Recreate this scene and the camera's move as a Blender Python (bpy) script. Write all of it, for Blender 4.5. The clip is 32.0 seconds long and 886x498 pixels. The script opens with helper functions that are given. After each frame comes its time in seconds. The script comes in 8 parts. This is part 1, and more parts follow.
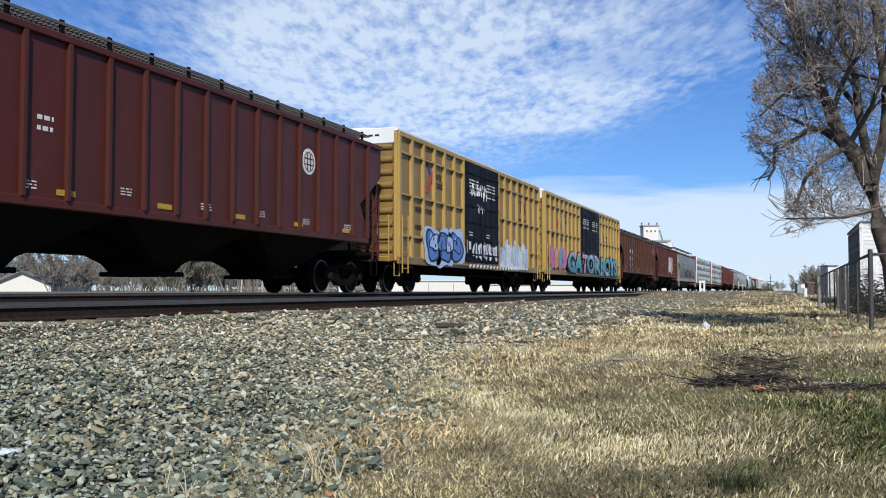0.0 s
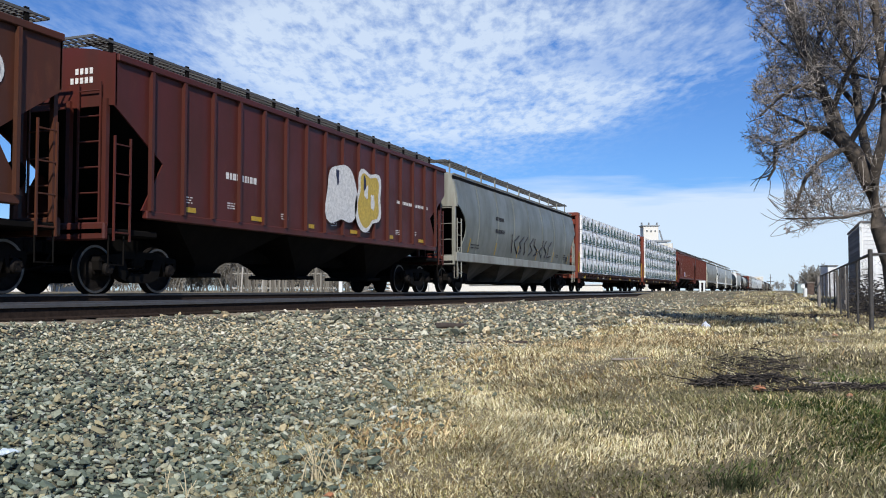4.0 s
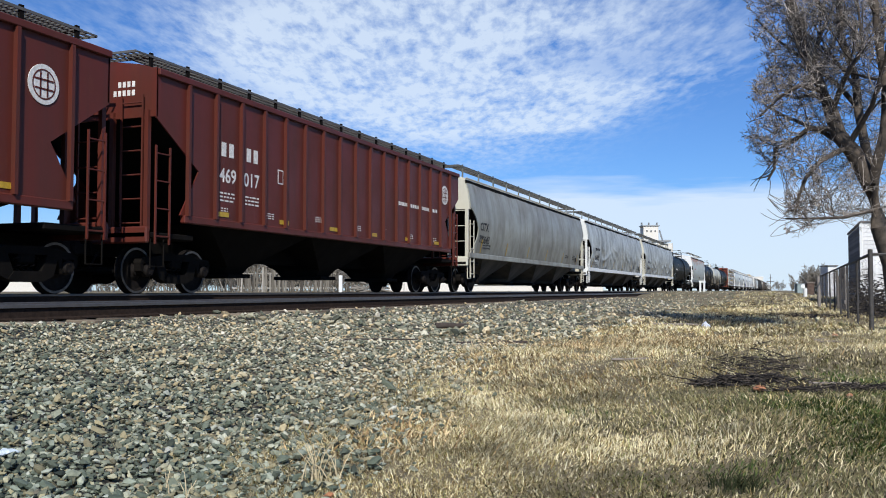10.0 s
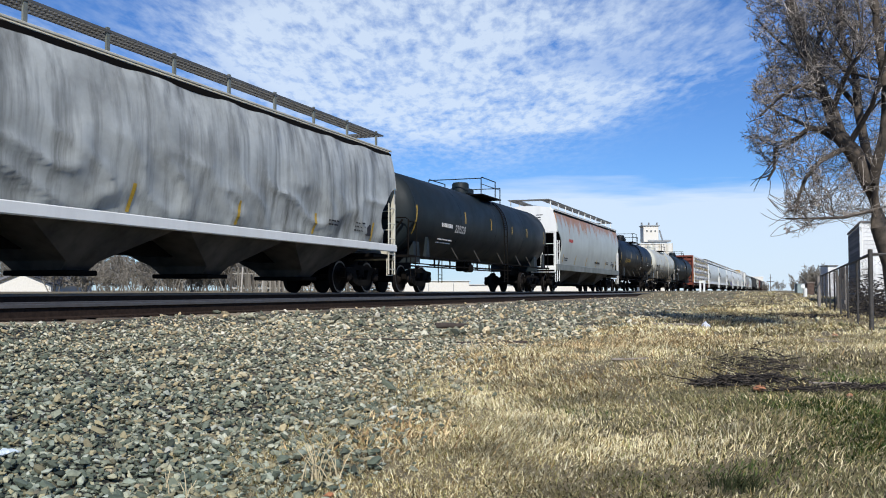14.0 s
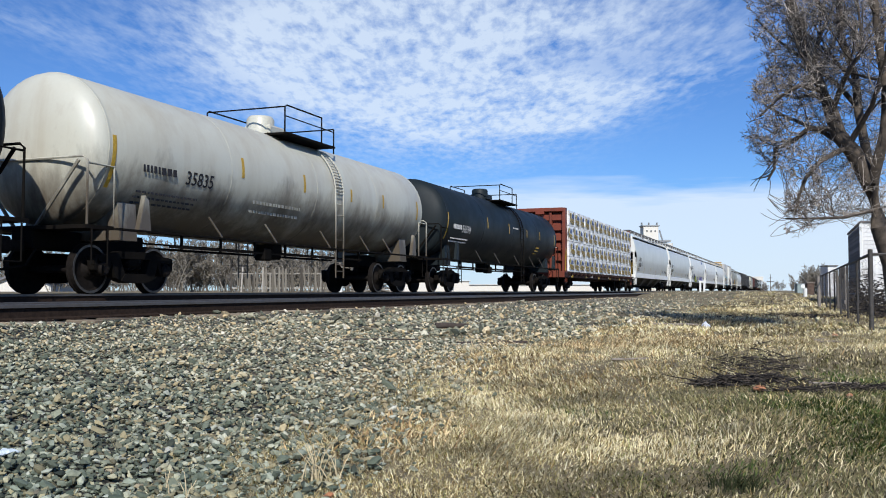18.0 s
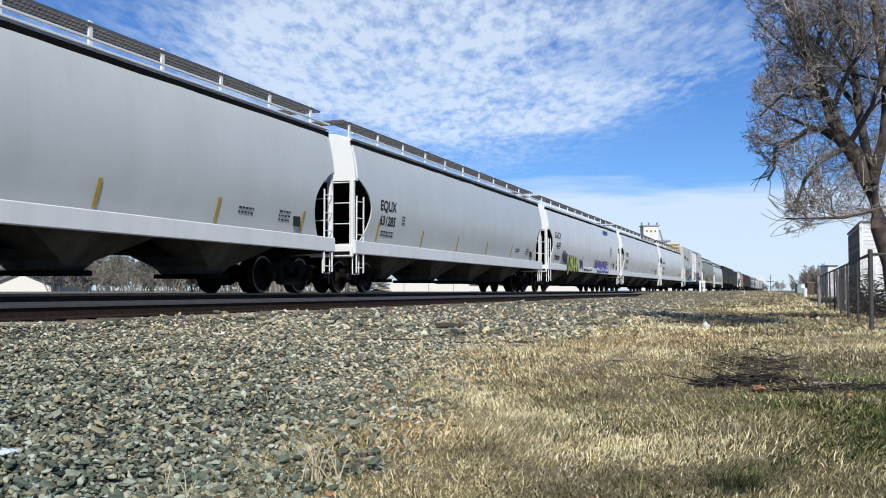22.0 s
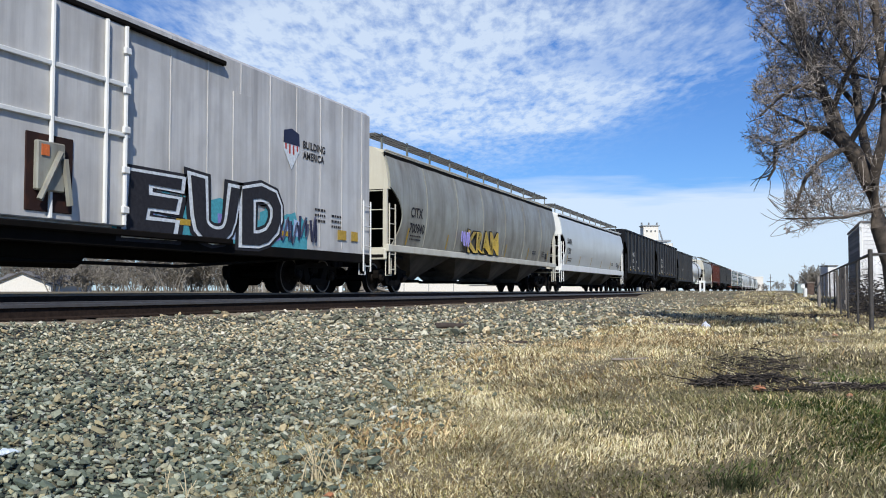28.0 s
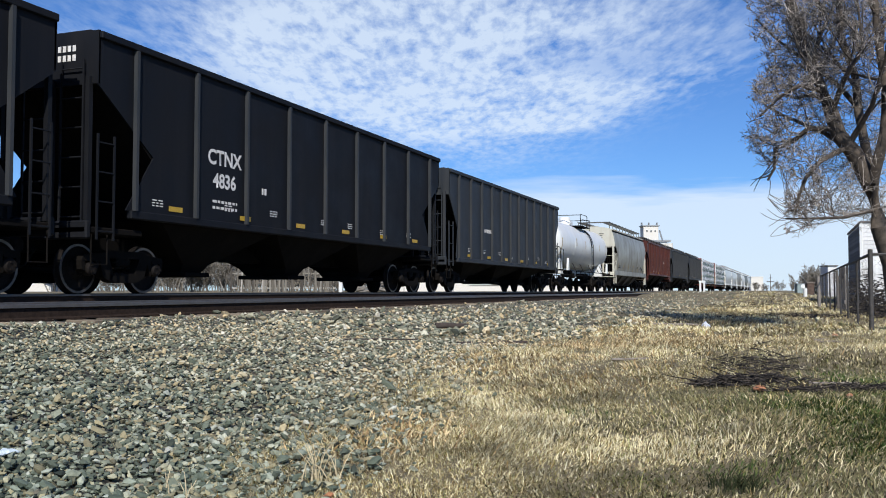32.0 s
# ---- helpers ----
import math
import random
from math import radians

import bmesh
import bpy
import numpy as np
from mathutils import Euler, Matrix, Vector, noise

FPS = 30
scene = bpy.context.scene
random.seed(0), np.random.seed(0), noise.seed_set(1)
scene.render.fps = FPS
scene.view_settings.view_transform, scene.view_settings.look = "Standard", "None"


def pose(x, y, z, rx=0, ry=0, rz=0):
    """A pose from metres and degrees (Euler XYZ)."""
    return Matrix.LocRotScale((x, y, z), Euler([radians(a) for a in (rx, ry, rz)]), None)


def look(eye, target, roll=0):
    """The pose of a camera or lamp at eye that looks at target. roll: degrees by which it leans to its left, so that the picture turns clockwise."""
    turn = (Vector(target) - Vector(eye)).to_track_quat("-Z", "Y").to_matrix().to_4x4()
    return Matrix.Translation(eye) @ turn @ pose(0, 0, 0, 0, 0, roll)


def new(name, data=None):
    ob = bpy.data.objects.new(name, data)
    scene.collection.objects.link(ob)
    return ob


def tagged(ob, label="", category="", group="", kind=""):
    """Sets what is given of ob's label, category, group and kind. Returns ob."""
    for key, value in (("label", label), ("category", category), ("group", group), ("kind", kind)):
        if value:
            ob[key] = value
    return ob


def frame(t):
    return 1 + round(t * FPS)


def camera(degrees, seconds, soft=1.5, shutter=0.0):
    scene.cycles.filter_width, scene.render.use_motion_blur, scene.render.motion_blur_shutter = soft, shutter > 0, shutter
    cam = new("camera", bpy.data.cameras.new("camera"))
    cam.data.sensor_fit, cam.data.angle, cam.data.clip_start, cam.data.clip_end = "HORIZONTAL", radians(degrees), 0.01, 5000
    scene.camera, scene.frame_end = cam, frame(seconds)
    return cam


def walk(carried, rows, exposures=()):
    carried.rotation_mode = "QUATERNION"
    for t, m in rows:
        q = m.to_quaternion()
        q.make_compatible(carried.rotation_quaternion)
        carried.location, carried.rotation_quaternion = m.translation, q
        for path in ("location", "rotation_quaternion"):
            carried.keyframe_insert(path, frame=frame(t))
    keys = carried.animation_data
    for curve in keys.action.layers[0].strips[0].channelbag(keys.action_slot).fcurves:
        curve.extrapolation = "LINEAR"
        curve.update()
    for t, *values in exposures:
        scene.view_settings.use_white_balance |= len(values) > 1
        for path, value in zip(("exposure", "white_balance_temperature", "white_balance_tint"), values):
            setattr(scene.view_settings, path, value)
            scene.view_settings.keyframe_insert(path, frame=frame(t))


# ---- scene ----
cam = camera(52.1, 32.0, soft=1.0)
TURN, TILT = 20.8, 2.62                      # degrees to the left of the track's line, and upwards
EYE = Vector((0.0, 0.0, 1.0))
AHEAD = Vector((math.cos(radians(TURN)), math.sin(radians(TURN)), math.tan(radians(TILT))))
walk(cam, [(0.0, look(EYE, EYE + AHEAD)), (32.0, look(EYE, EYE + AHEAD))], [(0.0, 0.0), (32.0, 0.0)])

# ---- light ----
SUN_TO = Vector((-0.85, -0.41, 0.72)).normalized()    # towards the sun
world = bpy.data.worlds.new("sky")
scene.world = world
world.use_nodes = True


def sky_world():
    nt = world.node_tree
    nt.nodes.clear()
    N = nt.nodes.new

    def link(a, b):
        nt.links.new(a, b)

    def math_node(op, a, b=None, c=None, clamp=False):
        n = N("ShaderNodeMath")
        n.operation, n.use_clamp = op, clamp
        for i, v in enumerate((a, b, c)):
            if v is None:
                continue
            if isinstance(v, (int, float)):
                n.inputs[i].default_value = v
            else:
                link(v, n.inputs[i])
        return n.outputs[0]

    sky = N("ShaderNodeTexSky")
    sky.sky_type, sky.sun_disc = "NISHITA", False
    sky.sun_elevation = math.asin(SUN_TO.z)
    sky.sun_rotation = math.atan2(SUN_TO.x, SUN_TO.y)
    sky.altitude, sky.air_density, sky.dust_density, sky.ozone_density = 300, 1.0, 0.15, 3.5
    co = N("ShaderNodeTexCoord").outputs["Generated"]
    f = Vector((math.cos(radians(TURN)), math.sin(radians(TURN)), 0))
    r = Vector((math.sin(radians(TURN)), -math.cos(radians(TURN)), 0))

    def dot(v):
        n = N("ShaderNodeVectorMath")
        n.operation = "DOT_PRODUCT"
        link(co, n.inputs[0])
        n.inputs[1].default_value = v
        return n.outputs["Value"]
    up = dot((0, 0, 1))
    ahead = math_node("MAXIMUM", dot(f), 0.05)
    u = math_node("DIVIDE", dot(r), ahead)
    v = math_node("DIVIDE", up, ahead)
    # cloud layer seen flat from below
    h = math_node("MAXIMUM", up, 0.03)
    cv = N("ShaderNodeCombineXYZ")
    link(math_node("DIVIDE", dot(r), h), cv.inputs[0])
    link(math_node("DIVIDE", dot(f), h), cv.inputs[1])

    def noise_tex(scale, detail, rough, dist=0.0, stretch=(1, 1, 1), turn=0.0):
        mp = N("ShaderNodeMapping")
        mp.inputs["Scale"].default_value = stretch
        mp.inputs["Rotation"].default_value = (0, 0, turn)
        link(cv.outputs[0], mp.inputs[0])
        n = N("ShaderNodeTexNoise")
        n.inputs["Scale"].default_value, n.inputs["Detail"].default_value = scale, detail
        n.inputs["Roughness"].default_value, n.inputs["Distortion"].default_value = rough, dist
        link(mp.outputs[0], n.inputs["Vector"])
        return n.outputs["Fac"]

    def ellipse(cu, cvv, ru, rv, tilt=0.0):
        c, s = math.cos(tilt), math.sin(tilt)
        du, dv = math_node("SUBTRACT", u, cu), math_node("SUBTRACT", v, cvv)
        a = math_node("MULTIPLY_ADD", du, c / ru, math_node("MULTIPLY", dv, s / ru))
        b = math_node("MULTIPLY_ADD", du, -s / rv, math_node("MULTIPLY", dv, c / rv))
        q = math_node("ADD", math_node("MULTIPLY", a, a), math_node("MULTIPLY", b, b))
        return math_node("POWER", 2.718, math_node("MULTIPLY", q, -1.0))

    def add(*xs):
        o = xs[0]
        for x in xs[1:]:
            o = math_node("ADD", o, x)
        return o
    mask = add(ellipse(-0.15, 0.25, 0.19, 0.075, -0.22), math_node("MULTIPLY", ellipse(0.0, 0.32, 0.24, 0.06), 0.8), ellipse(-0.02, 0.21, 0.11, 0.05, -0.2),
               math_node("MULTIPLY", ellipse(0.16, 0.285, 0.22, 0.05, 0.12), 0.5), math_node("MULTIPLY", ellipse(0.11, 0.22, 0.09, 0.022, 0.05), 0.9),
               math_node("MULTIPLY", ellipse(-0.47, 0.30, 0.09, 0.02, -0.3), 0.35), math_node("MULTIPLY", ellipse(0.12, 0.185, 0.055, 0.009, 0.05), 0.8),
               math_node("MULTIPLY", ellipse(0.235, 0.222, 0.13, 0.026, 0.36), 0.6))
    ripple = noise_tex(15.0, 5, 0.6, 0.15, (1, 0.34, 1), 0.12)
    broad = noise_tex(1.9, 6, 0.62, 0.15, (1, 0.42, 1))
    tex = math_node("ADD", math_node("MULTIPLY", ripple, 0.95), math_node("MULTIPLY", broad, 0.9))
    mask = math_node("MINIMUM", mask, 1.0)
    thick = math_node("MULTIPLY_ADD", tex, 2.5, math_node("MULTIPLY_ADD", mask, 0.62, -2.12), clamp=True)
    high = math_node("MULTIPLY", thick, mask)
    edge = math_node("MULTIPLY_ADD", noise_tex(0.7, 4, 0.55), 0.05, 0.092)
    low = math_node("MULTIPLY", math_node("MULTIPLY_ADD", math_node("SUBTRACT", edge, v), 42.0, 0.3, clamp=True),
                    math_node("MULTIPLY_ADD", u, 4.0, 0.55, clamp=True))
    low = math_node("MULTIPLY", low, 0.80)
    haze = math_node("MULTIPLY_ADD", v, -5.5, 0.62, clamp=True)
    cover = math_node("MAXIMUM", math_node("MAXIMUM", math_node("MULTIPLY", high, 0.80), low), math_node("MULTIPLY", haze, 0.55))
    mix = N("ShaderNodeMix")
    mix.data_type = "RGBA"
    link(cover, mix.inputs["Factor"])
    tint = N("ShaderNodeMix")
    tint.data_type, tint.blend_type = "RGBA", "MULTIPLY"
    tint.inputs["Factor"].default_value = 1.0
    link(sky.outputs[0], tint.inputs["A"])
    tint.inputs["B"].default_value = (0.64, 0.97, 1.47, 1)
    link(tint.outputs["Result"], mix.inputs["A"])
    mix.inputs["B"].default_value = (9.6, 11.1, 12.9, 1)
    bg = N("ShaderNodeBackground")
    bg.inputs["Strength"].default_value = 0.078
    link(mix.outputs["Result"], bg.inputs["Color"])
    out = N("ShaderNodeOutputWorld")
    link(bg.outputs[0], out.inputs[0])


sky_world()
sun = new("sun", bpy.data.lights.new("sun", "SUN"))
sun.data.energy, sun.data.angle, sun.data.color = 4.8, radians(0.5), (1.0, 0.975, 0.93)
sun.matrix_world = look(SUN_TO * 60, (0, 0, 0))

# ---- materials ----
def mat_base(name, rough=0.7, metal=0.0):
    m = bpy.data.materials.new(name)
    m.use_nodes = True
    b = m.node_tree.nodes["Principled BSDF"]
    b.inputs["Roughness"].default_value, b.inputs["Metallic"].default_value = rough, metal
    return m, m.node_tree, b


def mapped_noise(nt, scale, detail=4.0, rough=0.6, stretch=(1, 1, 1), coord="Object"):
    tc, mp, n = nt.nodes.new("ShaderNodeTexCoord"), nt.nodes.new("ShaderNodeMapping"), nt.nodes.new("ShaderNodeTexNoise")
    mp.inputs["Scale"].default_value = stretch
    nt.links.new(tc.outputs[coord], mp.inputs[0])
    nt.links.new(mp.outputs[0], n.inputs["Vector"])
    n.inputs["Scale"].default_value, n.inputs["Detail"].default_value, n.inputs["Roughness"].default_value = scale, detail, rough
    return n.outputs["Fac"]


def ramp(nt, fac, stops):
    r = nt.nodes.new("ShaderNodeValToRGB")
    el = r.color_ramp.elements
    while len(el) < len(stops):
        el.new(0.5)
    for e, (p, c) in zip(el, stops):
        e.position, e.color = p, (*c, 1)
    nt.links.new(fac, r.inputs[0])
    return r.outputs[0]


def blend(nt, fac, a, b, mode="MIX"):
    n = nt.nodes.new("ShaderNodeMix")
    n.data_type, n.blend_type = "RGBA", mode
    for key, v in (("Factor", fac), ("A", a), ("B", b)):
        if isinstance(v, (int, float)):
            n.inputs[key].default_value = v
        elif isinstance(v, tuple):
            n.inputs[key].default_value = (*v, 1)
        else:
            nt.links.new(v, n.inputs[key])
    return n.outputs["Result"]


def bump(nt, b, height, strength=0.3, dist=0.02):
    n = nt.nodes.new("ShaderNodeBump")
    n.inputs["Strength"].default_value, n.inputs["Distance"].default_value = strength, dist
    nt.links.new(height, n.inputs["Height"])
    nt.links.new(n.outputs[0], b.inputs["Normal"])


def paint(name, col, rough=0.55, dirt=(0.09, 0.075, 0.06), amount=0.35, rust=0.0, metal=0.0, dents=0.15, gloss=None, runs=2.2):
    """Weathered paint: vertical dirt streaks, blotches and, where wanted, rust."""
    m, nt, b = mat_base(name, rough, metal)
    if gloss is None:
        gloss = 0.12 if max(col) < 0.05 else 0.5
    b.inputs["Specular IOR Level"].default_value = gloss
    streak = mapped_noise(nt, 1.0, 7, 0.62, (runs, runs, 0.16))
    blot = mapped_noise(nt, 0.7, 5, 0.6)
    fine = mapped_noise(nt, 24.0, 3, 0.6)
    c = blend(nt, ramp(nt, streak, [(0.44, (0, 0, 0)), (0.74, (amount, amount, amount))]), col, dirt)
    c = blend(nt, ramp(nt, blot, [(0.4, (0, 0, 0)), (0.8, (amount * 0.8,) * 3)]), c, dirt)
    c = blend(nt, ramp(nt, fine, [(0.3, (0.08, 0.08, 0.08)), (0.7, (0, 0, 0))]), c, (col[0] * 0.6, col[1] * 0.6, col[2] * 0.6))
    if rust:
        spot = mapped_noise(nt, 2.6, 8, 0.7, (1, 1, 0.5))
        c = blend(nt, ramp(nt, spot, [(0.6 - 0.12 * rust, (0, 0, 0)), (0.68, (0.85 * rust,) * 3)]), c, (0.17, 0.06, 0.025))
    nt.links.new(c, b.inputs["Base Color"])
    nt.links.new(ramp(nt, blot, [(0.3, (rough * 0.8,) * 3), (0.8, (min(1, rough * 1.3),) * 3)]), b.inputs["Roughness"])
    bump(nt, b, mapped_noise(nt, 1.6, 2, 0.5), dents, 0.03)
    return m


def plain(name, col, rough=0.7, metal=0.0, vary=0.25, scale=14.0):
    m, nt, b = mat_base(name, rough, metal)
    if max(col) < 0.05:
        b.inputs["Specular IOR Level"].default_value = 0.1
    n = mapped_noise(nt, scale, 5, 0.65)
    lo, hi = tuple(c * (1 - vary) for c in col), tuple(min(1, c * (1 + vary)) for c in col)
    nt.links.new(ramp(nt, n, [(0.3, lo), (0.7, hi)]), b.inputs["Base Color"])
    bump(nt, b, n, 0.15, 0.01)
    return m


def islands(name, stops, rough=0.85, grain=30.0, by_object=False, patch=None):
    """One colour for each loose piece, with a fine grain over it and, where wanted, patches of wetter or older growth."""
    m, nt, b = mat_base(name, rough)
    if by_object:
        rnd = nt.nodes.new("ShaderNodeObjectInfo").outputs["Random"]
    else:
        rnd = nt.nodes.new("ShaderNodeNewGeometry").outputs["Random Per Island"]
    c = ramp(nt, rnd, stops)
    g = mapped_noise(nt, grain, 4, 0.7)
    c = blend(nt, 1.0, c, ramp(nt, g, [(0.25, (0.72, 0.72, 0.72)), (0.75, (1.15, 1.15, 1.15))]), "MULTIPLY")
    if patch:
        big = mapped_noise(nt, patch, 5, 0.65)
        c = blend(nt, 1.0, c, ramp(nt, big, [(0.34, (0.46, 0.47, 0.46)), (0.48, (0.98, 0.96, 0.90)), (0.64, (1.3, 1.27, 1.16))]), "MULTIPLY")
        b.inputs["Specular IOR Level"].default_value = 0.25
    nt.links.new(c, b.inputs["Base Color"])
    bump(nt, b, g, 0.25, 0.01)
    return m


STONE_STOPS = [(0.0, (0.024, 0.030, 0.023)), (0.16, (0.16, 0.18, 0.145)), (0.32, (0.075, 0.092, 0.072)), (0.5, (0.29, 0.295, 0.235)),
               (0.62, (0.13, 0.115, 0.080)), (0.76, (0.43, 0.355, 0.225)), (0.88, (0.46, 0.465, 0.40)), (0.965, (0.23, 0.25, 0.21)), (1.0, (0.58, 0.57, 0.53))]


def tinted_along(m, near_tint=(0.72, 0.82, 0.74), far_tint=(1.5, 1.38, 1.2)):
    """Darker, greener tint near by, turning to lighter tan farther along, with uneven edges."""
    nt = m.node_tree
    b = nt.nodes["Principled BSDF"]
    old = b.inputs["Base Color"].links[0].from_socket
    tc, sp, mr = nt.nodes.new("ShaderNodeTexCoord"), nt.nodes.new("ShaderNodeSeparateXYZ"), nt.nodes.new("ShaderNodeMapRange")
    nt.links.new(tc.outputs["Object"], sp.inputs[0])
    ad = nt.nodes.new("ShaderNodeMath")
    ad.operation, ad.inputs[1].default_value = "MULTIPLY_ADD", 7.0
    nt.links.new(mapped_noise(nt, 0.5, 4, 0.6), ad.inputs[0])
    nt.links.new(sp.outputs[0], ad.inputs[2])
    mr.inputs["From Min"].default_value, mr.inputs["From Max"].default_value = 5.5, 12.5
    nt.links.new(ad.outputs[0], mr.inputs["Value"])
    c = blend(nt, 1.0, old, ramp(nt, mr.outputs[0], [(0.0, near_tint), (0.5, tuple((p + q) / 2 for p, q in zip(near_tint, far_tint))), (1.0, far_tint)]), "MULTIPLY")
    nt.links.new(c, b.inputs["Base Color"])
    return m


STONE = tinted_along(islands("crushed_stone", STONE_STOPS, 0.85, 40))
STONE_ONE = islands("crushed_stone_single", STONE_STOPS, 0.85, 40, True)
BLADE = islands("dry_grass", [(0.0, (0.13, 0.095, 0.045)), (0.2, (0.46, 0.38, 0.205)), (0.45, (0.68, 0.60, 0.37)), (0.72, (0.85, 0.79, 0.57)),
                              (0.86, (0.32, 0.21, 0.085)), (1.0, (0.36, 0.37, 0.15))], 0.8, 60, patch=1.7)
BLADE_OLIVE = islands("olive_thatch", [(0.0, (0.035, 0.031, 0.015)), (0.3, (0.125, 0.108, 0.052)), (0.6, (0.29, 0.255, 0.135)), (0.8, (0.105, 0.118, 0.042)), (1.0, (0.58, 0.51, 0.31))], 0.85, 60, patch=2.1)
BLADE_RED = islands("russet_grass", [(0.0, (0.18, 0.115, 0.055)), (0.5, (0.47, 0.34, 0.18)), (1.0, (0.76, 0.63, 0.39))], 0.85, 60, patch=2.4)
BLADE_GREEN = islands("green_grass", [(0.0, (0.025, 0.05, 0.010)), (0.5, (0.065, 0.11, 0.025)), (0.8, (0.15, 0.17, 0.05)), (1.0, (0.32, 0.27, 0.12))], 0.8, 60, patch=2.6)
TWIG = islands("twig_bark", [(0.0, (0.04, 0.034, 0.03)), (0.4, (0.17, 0.148, 0.128)), (0.75, (0.36, 0.315, 0.27)), (1.0, (0.62, 0.54, 0.46))], 0.9, 30)
TWIG_FAR = islands("hedge_twigs", [(0.0, (0.08, 0.07, 0.055)), (0.5, (0.19, 0.17, 0.14)), (1.0, (0.32, 0.29, 0.24))], 0.9, 4)
BARK = plain("bark", (0.078, 0.062, 0.048), 0.95, 0, 0.5, 9)
TIE = islands("tie_wood", [(0.0, (0.09, 0.07, 0.05)), (0.5, (0.19, 0.15, 0.105)), (1.0, (0.30, 0.25, 0.18))], 0.9, 18, True)
RAIL = plain("rusty_rail", (0.030, 0.020, 0.015), 0.85, 0.0, 0.4, 20)
RAILHEAD = plain("worn_rail_head", (0.15, 0.14, 0.13), 0.5, 0.7, 0.15, 6)
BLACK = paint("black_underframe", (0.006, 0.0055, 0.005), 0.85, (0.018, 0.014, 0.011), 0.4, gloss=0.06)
WHEEL = plain("wheel_steel", (0.011, 0.009, 0.008), 0.75, 0.0, 0.5, 12)
TREAD = plain("bright_wheel_rim", (0.12, 0.11, 0.10), 0.4, 0.8, 0.3, 12)
BROWN = paint("oxide_red_paint", (0.112, 0.021, 0.013), 0.5, (0.045, 0.024, 0.016), 0.5, 0.15, gloss=0.3)
BROWN2 = paint("faded_brown_paint", (0.088, 0.026, 0.012), 0.55, (0.042, 0.022, 0.014), 0.75, 0.4, gloss=0.3)
MAROON = paint("maroon_paint", (0.088, 0.018, 0.012), 0.5, (0.042, 0.022, 0.016), 0.6, 0.2, gloss=0.3)
REDBEAM = paint("red_oxide_bulkhead", (0.20, 0.044, 0.024), 0.55, (0.06, 0.03, 0.02), 0.5, 0.25, gloss=0.3)
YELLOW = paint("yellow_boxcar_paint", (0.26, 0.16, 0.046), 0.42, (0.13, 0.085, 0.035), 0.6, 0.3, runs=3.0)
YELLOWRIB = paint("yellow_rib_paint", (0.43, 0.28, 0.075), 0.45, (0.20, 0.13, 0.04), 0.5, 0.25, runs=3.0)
DOORBLUE = paint("dark_blue_door_paint", (0.006, 0.008, 0.015), 0.6, (0.026, 0.025, 0.026), 0.3, 0.08)
SILVER = paint("silver_grey_paint", (0.57, 0.595, 0.565), 0.34, (0.42, 0.43, 0.40), 0.25, dents=0.1)
GREYCAR = paint("warm_grey_paint", (0.31, 0.31, 0.26), 0.45, (0.085, 0.062, 0.04), 0.75, 0.3, dents=0.35)
GREYDK = paint("dirty_grey_paint", (0.19, 0.20, 0.175), 0.5, (0.06, 0.068, 0.052), 0.7, 0.1, dents=0.3)
STREAKY = paint("streaked_grey_paint", (0.50, 0.515, 0.48), 0.45, (0.085, 0.085, 0.075), 1.0, dents=0.9, runs=3.0)
RUSTGREY = paint("rust_streaked_grey_paint", (0.44, 0.47, 0.43), 0.42, (0.27, 0.27, 0.24), 0.35)
WHITE = paint("white_paint", (0.75, 0.755, 0.72), 0.36, (0.44, 0.43, 0.39), 0.25)
CREAM = paint("cream_paint", (0.60, 0.58, 0.48), 0.42, (0.30, 0.23, 0.13), 0.45)
REEFER = paint("white_refrigerator_car_paint", (0.60, 0.59, 0.56), 0.42, (0.22, 0.20, 0.18), 0.6, 0.08, 0, 0.9, runs=3.0)
TANKBLACK = paint("black_tank_paint", (0.005, 0.0068, 0.0085), 0.5, (0.02, 0.02, 0.02), 0.3, gloss=0.18)
TANKGREY = paint("dark_grey_tank_paint", (0.0095, 0.016, 0.019), 0.55, (0.026, 0.027, 0.027), 0.4, gloss=0.2)


def stain_and_shade(m, z0, z1, col, stretch=(1.2, 1.2, 0.45), reach=3.2):
    """Spill, rust and painted-in shade, run in tongues over a part of the shell."""
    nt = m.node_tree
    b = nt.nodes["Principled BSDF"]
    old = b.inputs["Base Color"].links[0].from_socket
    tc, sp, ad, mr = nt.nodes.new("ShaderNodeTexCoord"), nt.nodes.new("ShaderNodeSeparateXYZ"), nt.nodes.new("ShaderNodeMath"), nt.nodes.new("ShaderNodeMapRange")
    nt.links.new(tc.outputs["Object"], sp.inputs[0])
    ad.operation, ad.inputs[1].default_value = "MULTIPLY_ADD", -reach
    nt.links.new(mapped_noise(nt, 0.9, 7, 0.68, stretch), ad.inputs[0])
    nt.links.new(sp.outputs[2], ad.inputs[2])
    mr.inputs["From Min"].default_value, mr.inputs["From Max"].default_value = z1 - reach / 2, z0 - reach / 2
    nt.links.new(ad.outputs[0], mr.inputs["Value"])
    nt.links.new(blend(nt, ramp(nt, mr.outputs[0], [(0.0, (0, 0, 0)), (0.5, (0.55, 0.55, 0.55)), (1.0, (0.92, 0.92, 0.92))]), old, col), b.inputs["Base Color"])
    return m


